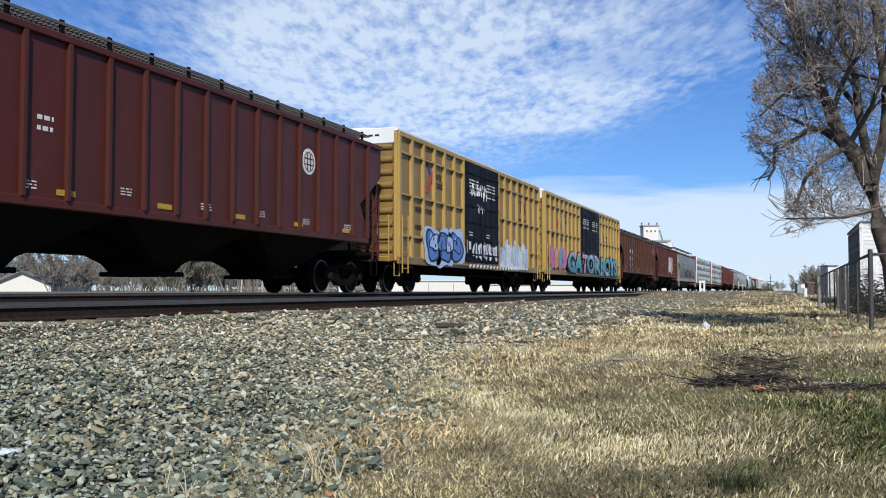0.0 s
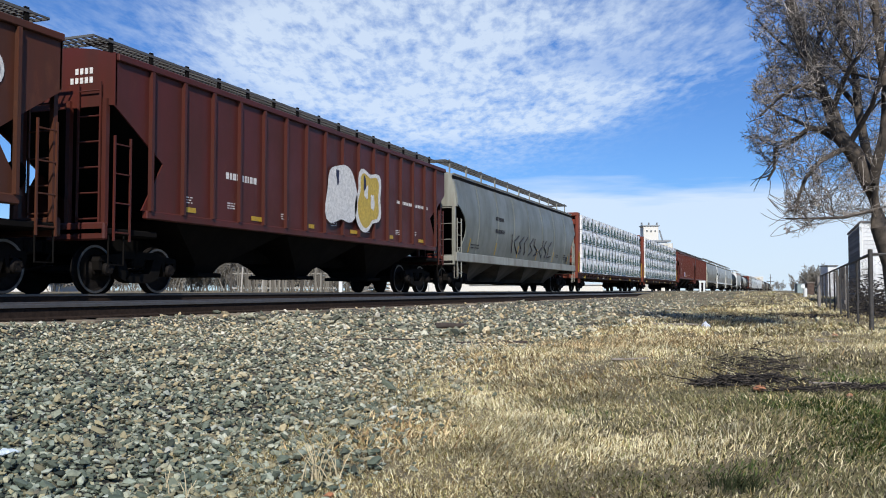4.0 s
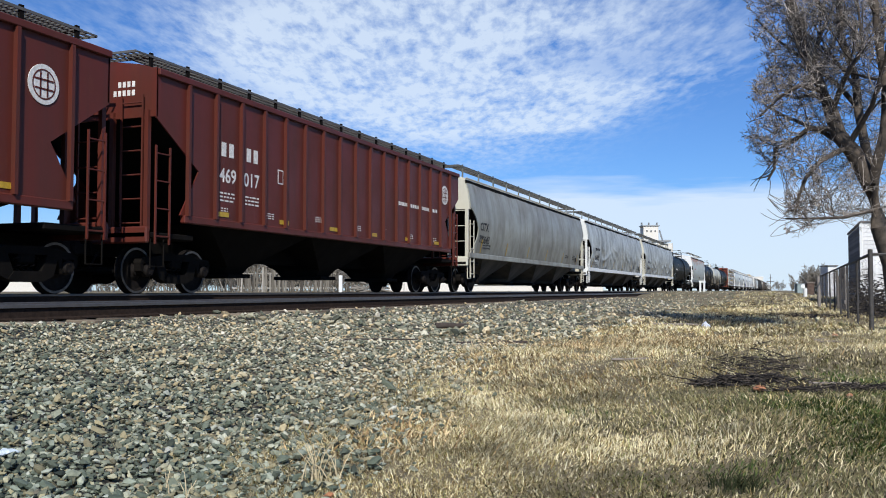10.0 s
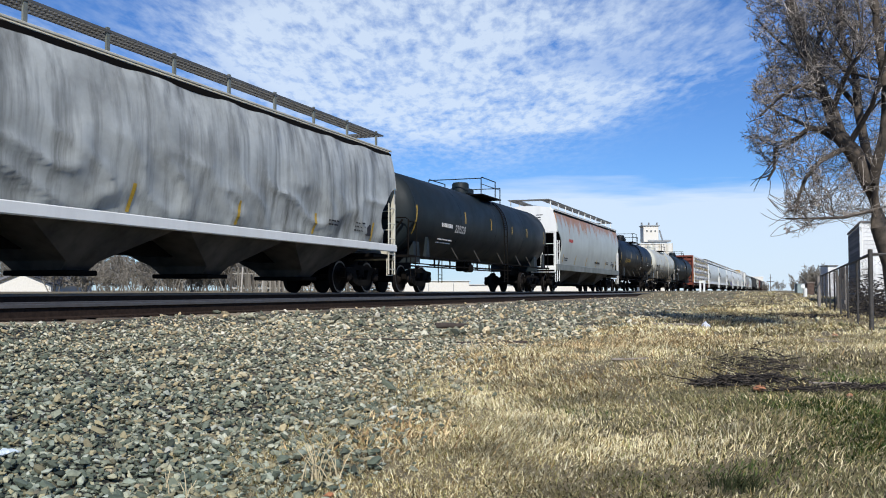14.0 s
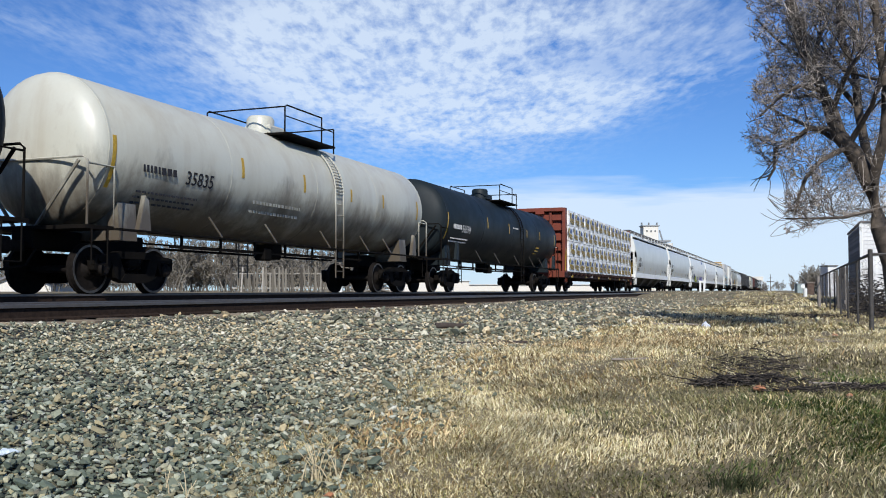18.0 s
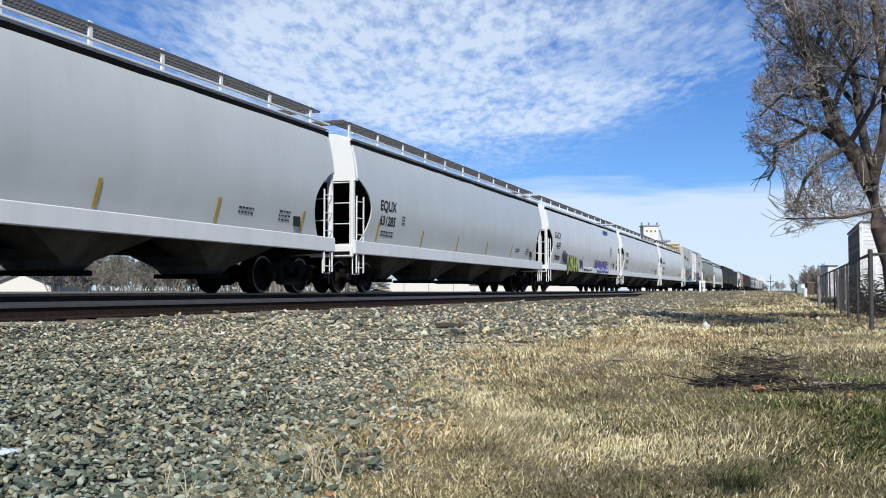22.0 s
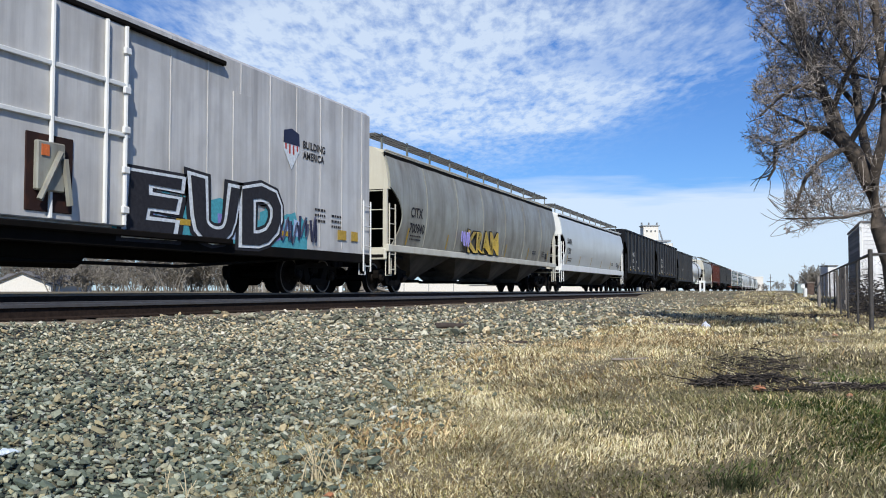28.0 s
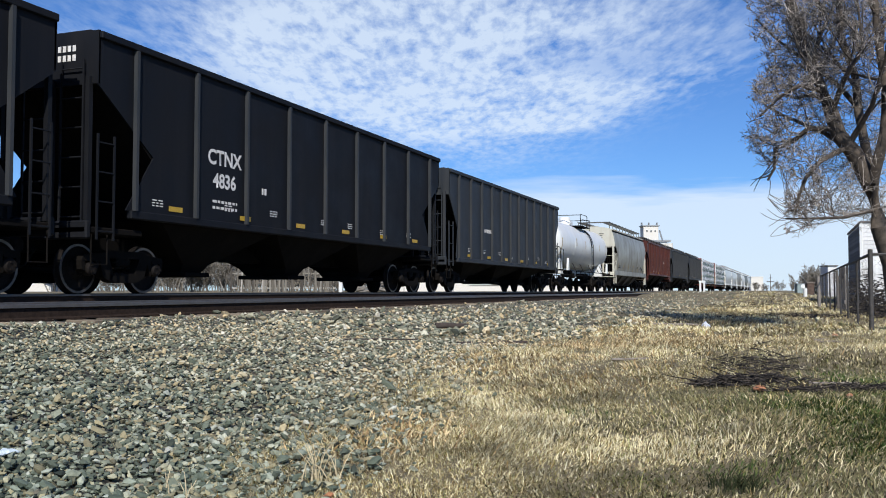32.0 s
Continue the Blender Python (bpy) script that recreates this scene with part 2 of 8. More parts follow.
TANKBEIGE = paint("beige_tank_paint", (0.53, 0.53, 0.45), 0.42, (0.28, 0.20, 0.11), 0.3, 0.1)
stain_and_shade(RUSTGREY, 4.0, 3.65, (0.36, 0.15, 0.035), (2.6, 2.6, 0.16), 4.2)
# Brown grime plus the belly's shade, both put into the lower shell's colour.
stain_and_shade(TANKBEIGE, 1.4, 2.55, (0.06, 0.042, 0.026))
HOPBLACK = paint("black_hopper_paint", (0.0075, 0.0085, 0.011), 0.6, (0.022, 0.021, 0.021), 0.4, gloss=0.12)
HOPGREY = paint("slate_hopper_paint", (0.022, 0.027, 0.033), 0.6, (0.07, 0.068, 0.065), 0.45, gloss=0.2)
INKW = plain("white_lettering", (0.66, 0.64, 0.60), 0.7)
INKK = plain("black_lettering", (0.03, 0.03, 0.035), 0.7)
INKY = plain("yellow_reflective", (0.46, 0.29, 0.025), 0.5)
INKG = plain("green_print", (0.006, 0.055, 0.032), 0.6)
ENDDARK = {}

# ---- mesh helpers ----
class Shape:
    """Collects vertices and faces of one mesh."""

    def __init__(self):
        self.v, self.f = [], []

    def add(self, vs, fs):
        n = len(self.v)
        self.v += [tuple(p) for p in vs]
        self.f += [tuple(n + i for i in f) for f in fs]
        return self

    def box(self, cx, cy, cz, sx, sy, sz, bev=0.0):
        hx, hy, hz = sx / 2, sy / 2, sz / 2
        if bev <= 0:
            vs = [(cx + i * hx, cy + j * hy, cz + k * hz) for i in (-1, 1) for j in (-1, 1) for k in (-1, 1)]
            return self.add(vs, [(0, 1, 3, 2), (4, 6, 7, 5), (0, 4, 5, 1), (2, 3, 7, 6), (0, 2, 6, 4), (1, 5, 7, 3)])
        b = min(bev, hx * 0.45, hy * 0.45, hz * 0.45)
        vs, idx = [], {}
        for i in (-1, 1):
            for j in (-1, 1):
                for k in (-1, 1):
                    for ax in range(3):
                        p = [i * hx, j * hy, k * hz]
                        for o in range(3):
                            if o != ax:
                                p[o] -= math.copysign(b, p[o])
                        idx[i, j, k, ax] = len(vs)
                        vs.append((cx + p[0], cy + p[1], cz + p[2]))
        fs = []
        S = ((-1, -1), (1, -1), (1, 1), (-1, 1))
        for ax in range(3):
            for s in (-1, 1):
                q = []
                for a, c in S:
                    t = [a, c]
                    t.insert(ax, s)
                    q.append(idx[t[0], t[1], t[2], ax])
                fs.append(tuple(q) if (s > 0) == (ax != 1) else tuple(reversed(q)))
        for ax in range(3):
            o1, o2 = [a for a in range(3) if a != ax]
            for a, c in S:
                t0, t1 = [a, c], [a, c]
                t0.insert(ax, -1), t1.insert(ax, 1)
                q = (idx[(*t0, o1)], idx[(*t1, o1)], idx[(*t1, o2)], idx[(*t0, o2)])
                fs.append(q if (a * c > 0) == (ax != 1) else tuple(reversed(q)))
        for i in (-1, 1):
            for j in (-1, 1):
                for k in (-1, 1):
                    q = tuple(idx[i, j, k, a] for a in range(3))
                    fs.append(q if i * j * k > 0 else tuple(reversed(q)))
        return self.add(vs, fs)

    def tube(self, path, r, n=6, r2=None):
        """A round bar along the points of path."""
        pts = [Vector(p) for p in path]
        rings = []
        for i, p in enumerate(pts):
            d = (pts[min(i + 1, len(pts) - 1)] - pts[max(i - 1, 0)]).normalized()
            a = d.orthogonal().normalized() if abs(d.z) > 0.95 else Vector((-d.y, d.x, 0)).normalized()
            c = d.cross(a)
            rr = r if r2 is None else r + (r2 - r) * i / (len(pts) - 1)
            rings.append([p + rr * (a * math.cos(2 * math.pi * k / n) + c * math.sin(2 * math.pi * k / n)) for k in range(n)])
        vs = [p for ring in rings for p in ring]
        fs = [(i * n + k, i * n + (k + 1) % n, (i + 1) * n + (k + 1) % n, (i + 1) * n + k) for i in range(len(pts) - 1) for k in range(n)]
        fs += [tuple(reversed(range(n))), tuple((len(pts) - 1) * n + k for k in range(n))]
        return self.add(vs, fs)

    def turn_y(self, prof, n=20, cx=0.0, cz=0.0):
        """Profile of (y, radius) turned about an axis along y."""
        vs = [(cx + r * math.cos(2 * math.pi * k / n), y, cz + r * math.sin(2 * math.pi * k / n)) for y, r in prof for k in range(n)]
        fs = [(i * n + k, i * n + (k + 1) % n, (i + 1) * n + (k + 1) % n, (i + 1) * n + k) for i in range(len(prof) - 1) for k in range(n)]
        fs += [tuple(reversed(range(n))), tuple((len(prof) - 1) * n + k for k in range(n))]
        return self.add(vs, fs)

    def turn_x(self, prof, n=32, cy=0.0, cz=0.0):
        vs = [(x, cy + r * math.cos(2 * math.pi * k / n), cz + r * math.sin(2 * math.pi * k / n)) for x, r in prof for k in range(n)]
        fs = [(i * n + k, (i + 1) * n + k, (i + 1) * n + (k + 1) % n, i * n + (k + 1) % n) for i in range(len(prof) - 1) for k in range(n)]
        fs += [tuple(range(n)), tuple((len(prof) - 1) * n + k for k in reversed(range(n)))]
        return self.add(vs, fs)

    def slab(self, outline, y0, y1):
        """An outline of (x, z) given thickness in y."""
        n = len(outline)
        vs = [(x, y0, z) for x, z in outline] + [(x, y1, z) for x, z in outline]
        fs = [tuple(range(n)), tuple(reversed(range(n, 2 * n)))] + [(i, n + i, n + (i + 1) % n, (i + 1) % n) for i in range(n)]
        return self.add(vs, fs)

    def loft(self, levels, nx=1):
        """Levels (z, half length, half width), from below upwards, closed at both ends."""
        ring = []
        for z, hx, hy in levels:
            lo = [(-hx + 2 * hx * i / nx, -hy, z) for i in range(nx + 1)]
            hi = [(hx - 2 * hx * i / nx, hy, z) for i in range(nx + 1)]
            ring.append(lo + hi)
        n = len(ring[0])
        vs = [p for r in ring for p in r]
        fs = [(i * n + k, i * n + (k + 1) % n, (i + 1) * n + (k + 1) % n, (i + 1) * n + k) for i in range(len(ring) - 1) for k in range(n)]
        fs += [tuple(reversed(range(n))), tuple((len(ring) - 1) * n + k for k in range(n))]
        return self.add(vs, fs)

    def mesh(self, name, mat, smooth=None):
        me = bpy.data.meshes.new(name)
        me.from_pydata(self.v, [], self.f)
        if mat:
            me.materials.append(mat)
        if smooth is not None:
            me.shade_smooth()
            me.set_sharp_from_angle(angle=radians(smooth))
        else:
            me.shade_flat()
        return me


def part(name, shape, mat, parent, label="", smooth=None, at=None):
    ob = new(name, shape if isinstance(shape, bpy.types.Mesh) else shape.mesh(name, mat, smooth))
    ob.parent = parent
    if at is not None:
        ob.matrix_basis = at
    if label:
        ob["label"] = label
    return ob


def thing(name, label, category, group="", at=None, kind=""):
    ob = new(name)
    ob.empty_display_size = 0.2
    if at is not None:
        ob.matrix_basis = at
    return tagged(ob, label, category, group, kind)


def big_mesh(name, verts, faces, mat, smooth=False):
    """A mesh from arrays: verts (n, 3), faces (m, k)."""
    me = bpy.data.meshes.new(name)
    k = faces.shape[1]
    me.vertices.add(len(verts))
    me.vertices.foreach_set("co", verts.astype(np.float32).ravel())
    me.loops.add(faces.size)
    me.loops.foreach_set("vertex_index", faces.astype(np.int32).ravel())
    me.polygons.add(len(faces))
    me.polygons.foreach_set("loop_start", np.arange(0, faces.size, k, dtype=np.int32))
    me.materials.append(mat)
    me.update(calc_edges=True)
    if smooth:
        me.shade_smooth()
    else:
        me.shade_flat()
    return me


def letters(text, size, mat, bold=0.0, place=None, mirror=False):
    """Flat lettering as a mesh in the x, z plane; place maps (x, z) to a point."""
    cu = bpy.data.curves.new("lettering", "FONT")
    cu.body, cu.size, cu.offset, cu.resolution_u = text, size, bold, 3
    cu.align_x, cu.fill_mode = "CENTER", "FRONT"
    ob = bpy.data.objects.new("lettering", cu)
    me = bpy.data.meshes.new_from_object(ob)
    bpy.data.objects.remove(ob)
    bpy.data.curves.remove(cu)
    for v in me.vertices:
        x, z = v.co.x, v.co.y
        v.co = place(x, z) if place else (x, 0, z)
    me.materials.clear()
    me.materials.append(mat)
    me.name = "lettering"
    return me


# ---- running gear ----
WHEEL_R = 0.457
GEAR = {}


def gear_meshes():
    w = Shape()
    for s in (-1, 1):
        w.turn_y([(s * 0.665, 0.08), (s * 0.668, 0.484), (s * 0.70, 0.484), (s * 0.715, 0.461), (s * 0.80, 0.455), (s * 0.802, 0.40), (s * 0.762, 0.37),
                  (s * 0.745, 0.20), (s * 0.80, 0.13), (s * 0.84, 0.12), (s * 0.84, 0.06)][::(1 if s > 0 else -1)], 28)
    w.turn_y([(-1.02, 0.075), (1.02, 0.075)], 12)
    GEAR["wheels"] = w.mesh("wheels", WHEEL, 35)
    n = 28
    ring = [(0.8035, 0.452), (0.8065, 0.448), (0.8065, 0.408), (0.8035, 0.404)]
    rim = Shape().add([(r * math.cos(2 * math.pi * k / n), -y, r * math.sin(2 * math.pi * k / n)) for y, r in ring for k in range(n)],
                      [(i * n + k, i * n + (k + 1) % n, (i + 1) * n + (k + 1) % n, (i + 1) * n + k) for i in range(3) for k in range(n)])
    GEAR["rim"] = rim.mesh("rim", TREAD, 35)
    cap = Shape().turn_y([(-1.14, 0.02), (-1.14, 0.10), (-1.115, 0.11), (-1.10, 0.13), (-0.98, 0.13)], 16)
    for k in range(3):
        a = 2 * math.pi * k / 3
        cap.box(0.065 * math.cos(a), -1.145, 0.065 * math.sin(a), 0.03, 0.03, 0.03)
    GEAR["bearing"] = cap.mesh("bearing_cap", WHEEL, 35)
    fr = Shape()
    top = [(-1.12, 0.60), (-1.08, 0.70), (-0.62, 0.74), (-0.45, 0.80), (0.45, 0.80), (0.62, 0.74), (1.08, 0.70), (1.12, 0.60), (0.66, 0.60), (0.42, 0.66), (-0.42, 0.66), (-0.66, 0.60)]
    fr.slab(top, -0.09, 0.09)
    fr.slab([(-0.66, 0.60), (-0.42, 0.66), (-0.30, 0.38), (-0.42, 0.24), (-0.56, 0.30)], -0.085, 0.085)
    fr.slab([(0.66, 0.60), (0.56, 0.30), (0.42, 0.24), (0.30, 0.38), (0.42, 0.66)], -0.085, 0.085)
    fr.slab([(-0.42, 0.24), (-0.30, 0.38), (0.30, 0.38), (0.42, 0.24), (0.25, 0.20), (-0.25, 0.20)], -0.11, 0.11)
    for s in (-1, 1):
        fr.slab([(s * 0.76, 0.60), (s * 0.76, 0.46), (s * 0.80, 0.40), (s * 0.76, 0.34), (s * 0.68, 0.5), (s * 0.66, 0.60)][::s], -0.08, 0.08)
        fr.slab([(s * 1.02, 0.60), (s * 1.12, 0.60), (s * 1.10, 0.44), (s * 1.03, 0.42)][::-s], -0.08, 0.08)
        fr.box(s * 0.89, 0, 0.615, 0.26, 0.2, 0.05)
    GEAR["side_frame"] = fr.mesh("side_frame", BLACK)
    sp = Shape()
    for k in (-1, 0, 1):
        for j in range(7):
            z = 0.40 + 0.036 * j
            sp.turn_x([(k * 0.15 - 0.001, 0.001), (k * 0.15, 0.001)], 3, 0, z)
        zs = [(k * 0.15 + 0.055 * math.cos(a), 0.055 * math.sin(a), 0.385 + 0.043 * a / 2.1) for a in np.linspace(0, 12.5, 30)]
        sp.tube(zs, 0.014, 4)
    GEAR["springs"] = sp.mesh("springs", WHEEL)
    bo = Shape().box(0, 0, 0.60, 0.36, 2.15, 0.2, 0.03)
    bo.turn_x([(-0.02, 0.02), (0.02, 0.02)], 6, 0, 0.7)
    bo.box(0, 0, 0.74, 0.5, 0.5, 0.14, 0.02)
    for s in (-1, 1):
        bo.box(s * 0.42, 0, 0.42, 0.09, 1.5, 0.12, 0.02)
        bo.box(s * 0.44, 0.74, 0.44, 0.08, 0.16, 0.32, 0.02), bo.box(s * 0.44, -0.74, 0.44, 0.08, 0.16, 0.32, 0.02)
    GEAR["bolster"] = bo.mesh("bolster", BLACK)
    for k in ("wheels", "rim", "bearing", "side_frame", "springs", "bolster"):
        GEAR[k].use_fake_user = False


gear_meshes()
WHEELSETS = []


def truck(car, x):
    t = part("truck", GEAR["bolster"], None, car, "black cast steel wheel truck", at=pose(x, 0, 0))
    for y in (-1.0, 1.0):
        part("side_frame", GEAR["side_frame"], None, t, at=pose(0, y, 0))
        part("spring", GEAR["springs"], None, t, at=pose(0, y, 0))
    for dx in (-0.89, 0.89):
        w = part("wheelset", GEAR["wheels"], None, t, "dark steel wheels with worn bright rims", at=pose(dx, 0, WHEEL_R))
        w.data = GEAR["wheels"]
        WHEELSETS.append(w)
        for a in (0, 180):
            part("bearing_cap", GEAR["bearing"], None, t, at=pose(dx, 0, WHEEL_R, 0, 0, a))
        part("wheel_rim", GEAR["rim"], None, t, "worn bright rim", at=pose(dx, 0, WHEEL_R))
    return t


RAIL_Z, TRACK_Y = 0.94, 12.8
SPEED = 18.06
CARS = []


def car_root(name, label, category, s0, s1):
    c = thing(name, label, category, "freight cars of the train", pose((s0 + s1) / 2, TRACK_Y, RAIL_Z))
    CARS.append(c)
    return c


def end_gear(car, L, half, mat, sill_z=1.0):
    """Couplers, end sills, hoses and corner steps at both ends."""
    for s in (-1, 1):
        c = Shape().box(s * (L / 2 + 0.22), 0, 0.86, 0.5, 0.16, 0.2, 0.02)
        c.box(s * (half - 0.14), -0.05, 0.86, 0.26, 0.28, 0.3, 0.05)
        part("coupler", c, WHEEL, car)
        h = Shape().tube([(s * (L / 2), -0.35, 0.8), (s * (L / 2 + 0.18), -0.3, 0.5), (s * (half - 0.02), -0.18, 0.42)], 0.025, 5)
        part("air_hose", h, BLACK, car)
        for y in (-1, 1):
            st = Shape()
            x = s * (L / 2 - 0.35)
            st.tube([(x - 0.2, y * 1.45, sill_z), (x - 0.2, y * 1.45, 0.52), (x + 0.2, y * 1.45, 0.52), (x + 0.2, y * 1.45, sill_z)], 0.018, 5)
            part("corner_step", st, mat, car)


def ladder(car, x, y, z0, z1, w, mat, along="y", name="ladder", label=""):
    """A ladder whose rungs run along y or along x."""
    l = Shape()
    dx, dy = (0, w / 2) if along == "y" else (w / 2, 0)
    for s in (-1, 1):
        l.box(x + s * dx, y + s * dy, (z0 + z1) / 2, 0.034, 0.034, z1 - z0)
    n = max(2, int((z1 - z0) / 0.42))
    for i in range(n):
        z = z0 + 0.15 + (z1 - z0 - 0.3) * i / max(1, n - 1)
        l.tube([(x - dx, y - dy, z), (x + dx, y + dy, z)], 0.016, 5)
    return part(name, l, mat, car, label)


def on(y, x, z):
    """The side's y at a place: a number, or a function of height and length."""
    return y(z, x) if callable(y) else y


def bars(car, x, z, w, h, rows, mat, y, name="stencil", label=""):
    """Writing too small to read: plain bars."""
    b = Shape()
    rnd = random.Random(int(x * 100) + int(z * 10) + rows)
    for i in range(rows):
        zz = z - (i + 0.5) * h / rows
        xx = x
        while xx < x + w - 0.02:
            ww = min(rnd.uniform(0.05, 0.14), x + w - xx)
            yy = on(y, xx, zz)
            b.box(xx + ww / 2, yy, zz, ww, 0.004, h / rows * 0.42)
            xx += ww + 0.045
    o = part(name, b, mat, car, label)
    o["kind"] = "stuff"
    return o


def mark(car, text, x, z, size, mat, y, bold=0.0, name="lettering", label=""):
    def place(a, b):
        return (x + a, on(y, x + a, z + b), z + b)
    return part(name, letters(text, size, mat, bold, place), None, car, label)


WALK = paint("dull_galvanised_grating", (0.11, 0.11, 0.105), 0.6, (0.05, 0.045, 0.04), 0.5)


def running_board(car, L, z, mat, posts=9, edge=1.08, width=0.5, foot=0.3):
    """Raised grating walkways along both sides of the roof hatches, on brackets, with cross-overs at the ends."""
    for s in (-1, 1):
        r = Shape()
        n = int(L / 0.11)
        yc = s * (edge - width / 2)
        for i in range(n + 1):
            r.box(-L / 2 + L * i / n, yc, z, 0.028, width, 0.03)
        for k in (0, 0.33, 0.67, 1):
            r.box(0, yc + (k - 0.5) * width, z, L, 0.028, 0.05)
        part("running_board", r, WALK, car, "raised steel grating walkway")
        for i in range(posts):
            x = -L / 2 + 0.1 + (L - 0.2) * i / (posts - 1)
            part("walkway_bracket", Shape().box(x, s * (edge - 0.02), z - foot / 2 + 0.03, 0.09, 0.04, foot + 0.08), mat, car)
    for s in (-1, 1):
        c = Shape()
        for k in range(16):
            c.box(s * (L / 2 + 0.12), -edge + 2 * edge * k / 15, z, 0.5, 0.03, 0.03)
        for k in (-0.25, 0, 0.25):
            c.box(s * (L / 2 + 0.12) + k, 0, z, 0.03, 2 * edge, 0.045)
        part("crossover_board", c, WALK, car)


# ---- covered hopper with ribbed flat sides ----
def ribbed_hopper(s0, s1, mat, label, ribs=15, zb=1.55, zt=4.32, roof=True, ribmat=None, bays=3, notch=1.35, name="covered_hopper", text=(), wide=1.56, lip=4.62, gap=1.0, disc=None):
    L = s1 - s0 - gap
    half = (s1 - s0) / 2
    c = car_root(name, label, "freight car", s0, s1)
    e = L / 2 - 0.15
    zn = zb + (zt - zb) * 0.34
    levels = [(zb - 0.05, e - 2.7, wide - 0.03), (zt - 0.85, e - 0.03, wide - 0.03), (zt - 0.02, e - 0.03, wide - 0.03)]
    # Black here puts the shade of the end recess into the sheet's colour.
    part("slope_sheet", Shape().loft(levels, 1), ENDDARK.get(mat.name, BLACK), c, "sloping end sheet, dark with painted-in shade")
    out = [(-e + 0.75, zb), (e - 0.75, zb), (e - notch, zn), (e, zt - 0.95), (e, zt), (-e, zt), (-e, zt - 0.95), (-e + notch, zn)]
    for y in (-1, 1):
        part("side_sheet", Shape().slab(out if y < 0 else out[::-1], y * (wide - 0.03), y * wide) if y < 0 else Shape().slab(out, wide - 0.03, wide), mat, c)
    for q in (-1, 1):
        part("end_sheet", Shape().box(q * (e - 0.01), 0, zt - 0.45, 0.05, 2 * wide, 0.95), mat, c)
    top = Shape().box(0, -wide - 0.035, zt - 0.06, 2 * e, 0.07, 0.13, 0.02).box(0, wide + 0.035, zt - 0.06, 2 * e, 0.07, 0.13, 0.02)
    part("top_chord", top, mat, c)
    if roof:
        part("roof", Shape().loft([(zt, e, wide - 0.01), (zt + 0.12, e, 1.15), (zt + 0.22, e, 0.5)], 1), mat, c)
        running_board(c, 2 * e - 0.5, lip + 0.05, BLACK, 15, 1.15, 0.5, 0.36)
        hat = Shape()
        for i in range(3):
            hat.box(-e * 0.62 + i * e * 0.62, 0, zt + 0.24, e * 0.5, 0.55, 0.07, 0.02)
        part("roof_hatch", hat, mat, c)
    else:
        part("end_cap", Shape().loft([(zt, e, wide - 0.01), (zt + 0.05, e, wide - 0.2)], 1), mat, c)
    rib = Shape().slab([(-0.035, zb), (0.035, zb), (0.035, zt - 0.13), (-0.035, zt - 0.13)], -wide - 0.085, -wide).mesh("rib", ribmat or mat)
    ribf = Shape().slab([(-0.035, zb), (0.035, zb), (0.035, zt - 0.13), (-0.035, zt - 0.13)], wide, wide + 0.085).mesh("rib", ribmat or mat)
    x0 = e - 0.95
    for i in range(ribs):
        x = -x0 + 2 * x0 * i / (ribs - 1)
        part("rib", rib, None, c, at=pose(x, 0, 0))
        part("rib", ribf, None, c, at=pose(x, 0, 0))
    for y in (-1, 1):
        part("side_sill", Shape().box(0, y * (wide - 0.02), zb - 0.07, 2 * (e - 0.85), 0.12, 0.16, 0.02), mat, c)
    span = 2 * (e - 1.9)
    bl = span / bays
    for i in range(bays):
        x = -span / 2 + bl * (i + 0.5)
        lv = [(0.42, 0.35, 0.55), (0.62, 0.45, 0.7), (zb - 0.1, bl / 2 - 0.02, wide - 0.14)]
        b = Shape().loft(lv, 1)
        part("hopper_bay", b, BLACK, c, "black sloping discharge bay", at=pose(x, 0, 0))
        part("outlet_gate", Shape().box(0, 0, 0.40, 0.9, 1.5, 0.1, 0.02), BLACK, c, at=pose(x, 0, 0))
    part("center_sill", Shape().box(0, 0, 0.92, L, 0.35, 0.35), BLACK, c)
    for s in (-1, 1):
        part("end_platform", Shape().box(s * (L / 2 - 0.75), 0, 1.12, 1.5, 2.9, 0.12, 0.02), BLACK, c)
        part("end_sill", Shape().box(s * (L / 2 - 0.06), 0, 1.12, 0.12, 2.95, 0.32, 0.03), mat, c)
        for y in (-1.38, -0.55, 0.55, 1.38):
            part("corner_post" if abs(y) > 1 else "end_post", Shape().box(s * (L / 2 - 0.12), y, (1.2 + zt - 0.8) / 2, 0.09, 0.09, zt - 0.8 - 1.2), mat, c)
        ladder(c, s * (L / 2 - 0.07), -1.05, 1.2, zt - 0.5, 0.5, mat, "y")
        ladder(c, s * (e - 0.25), -wide + 0.03, 0.95, zb + 1.3, 0.42, mat, "x", "side_ladder")
    part("brake_wheel", Shape().turn_x([(-L / 2 - 0.04, 0.28), (-L / 2 - 0.01, 0.28)], 14, 0.6, 2.2), BLACK, c)
    truck(c, -(L / 2 - 1.45)), truck(c, L / 2 - 1.45)
    end_gear(c, L, half, BLACK, 1.05)
    y = -wide - 0.006
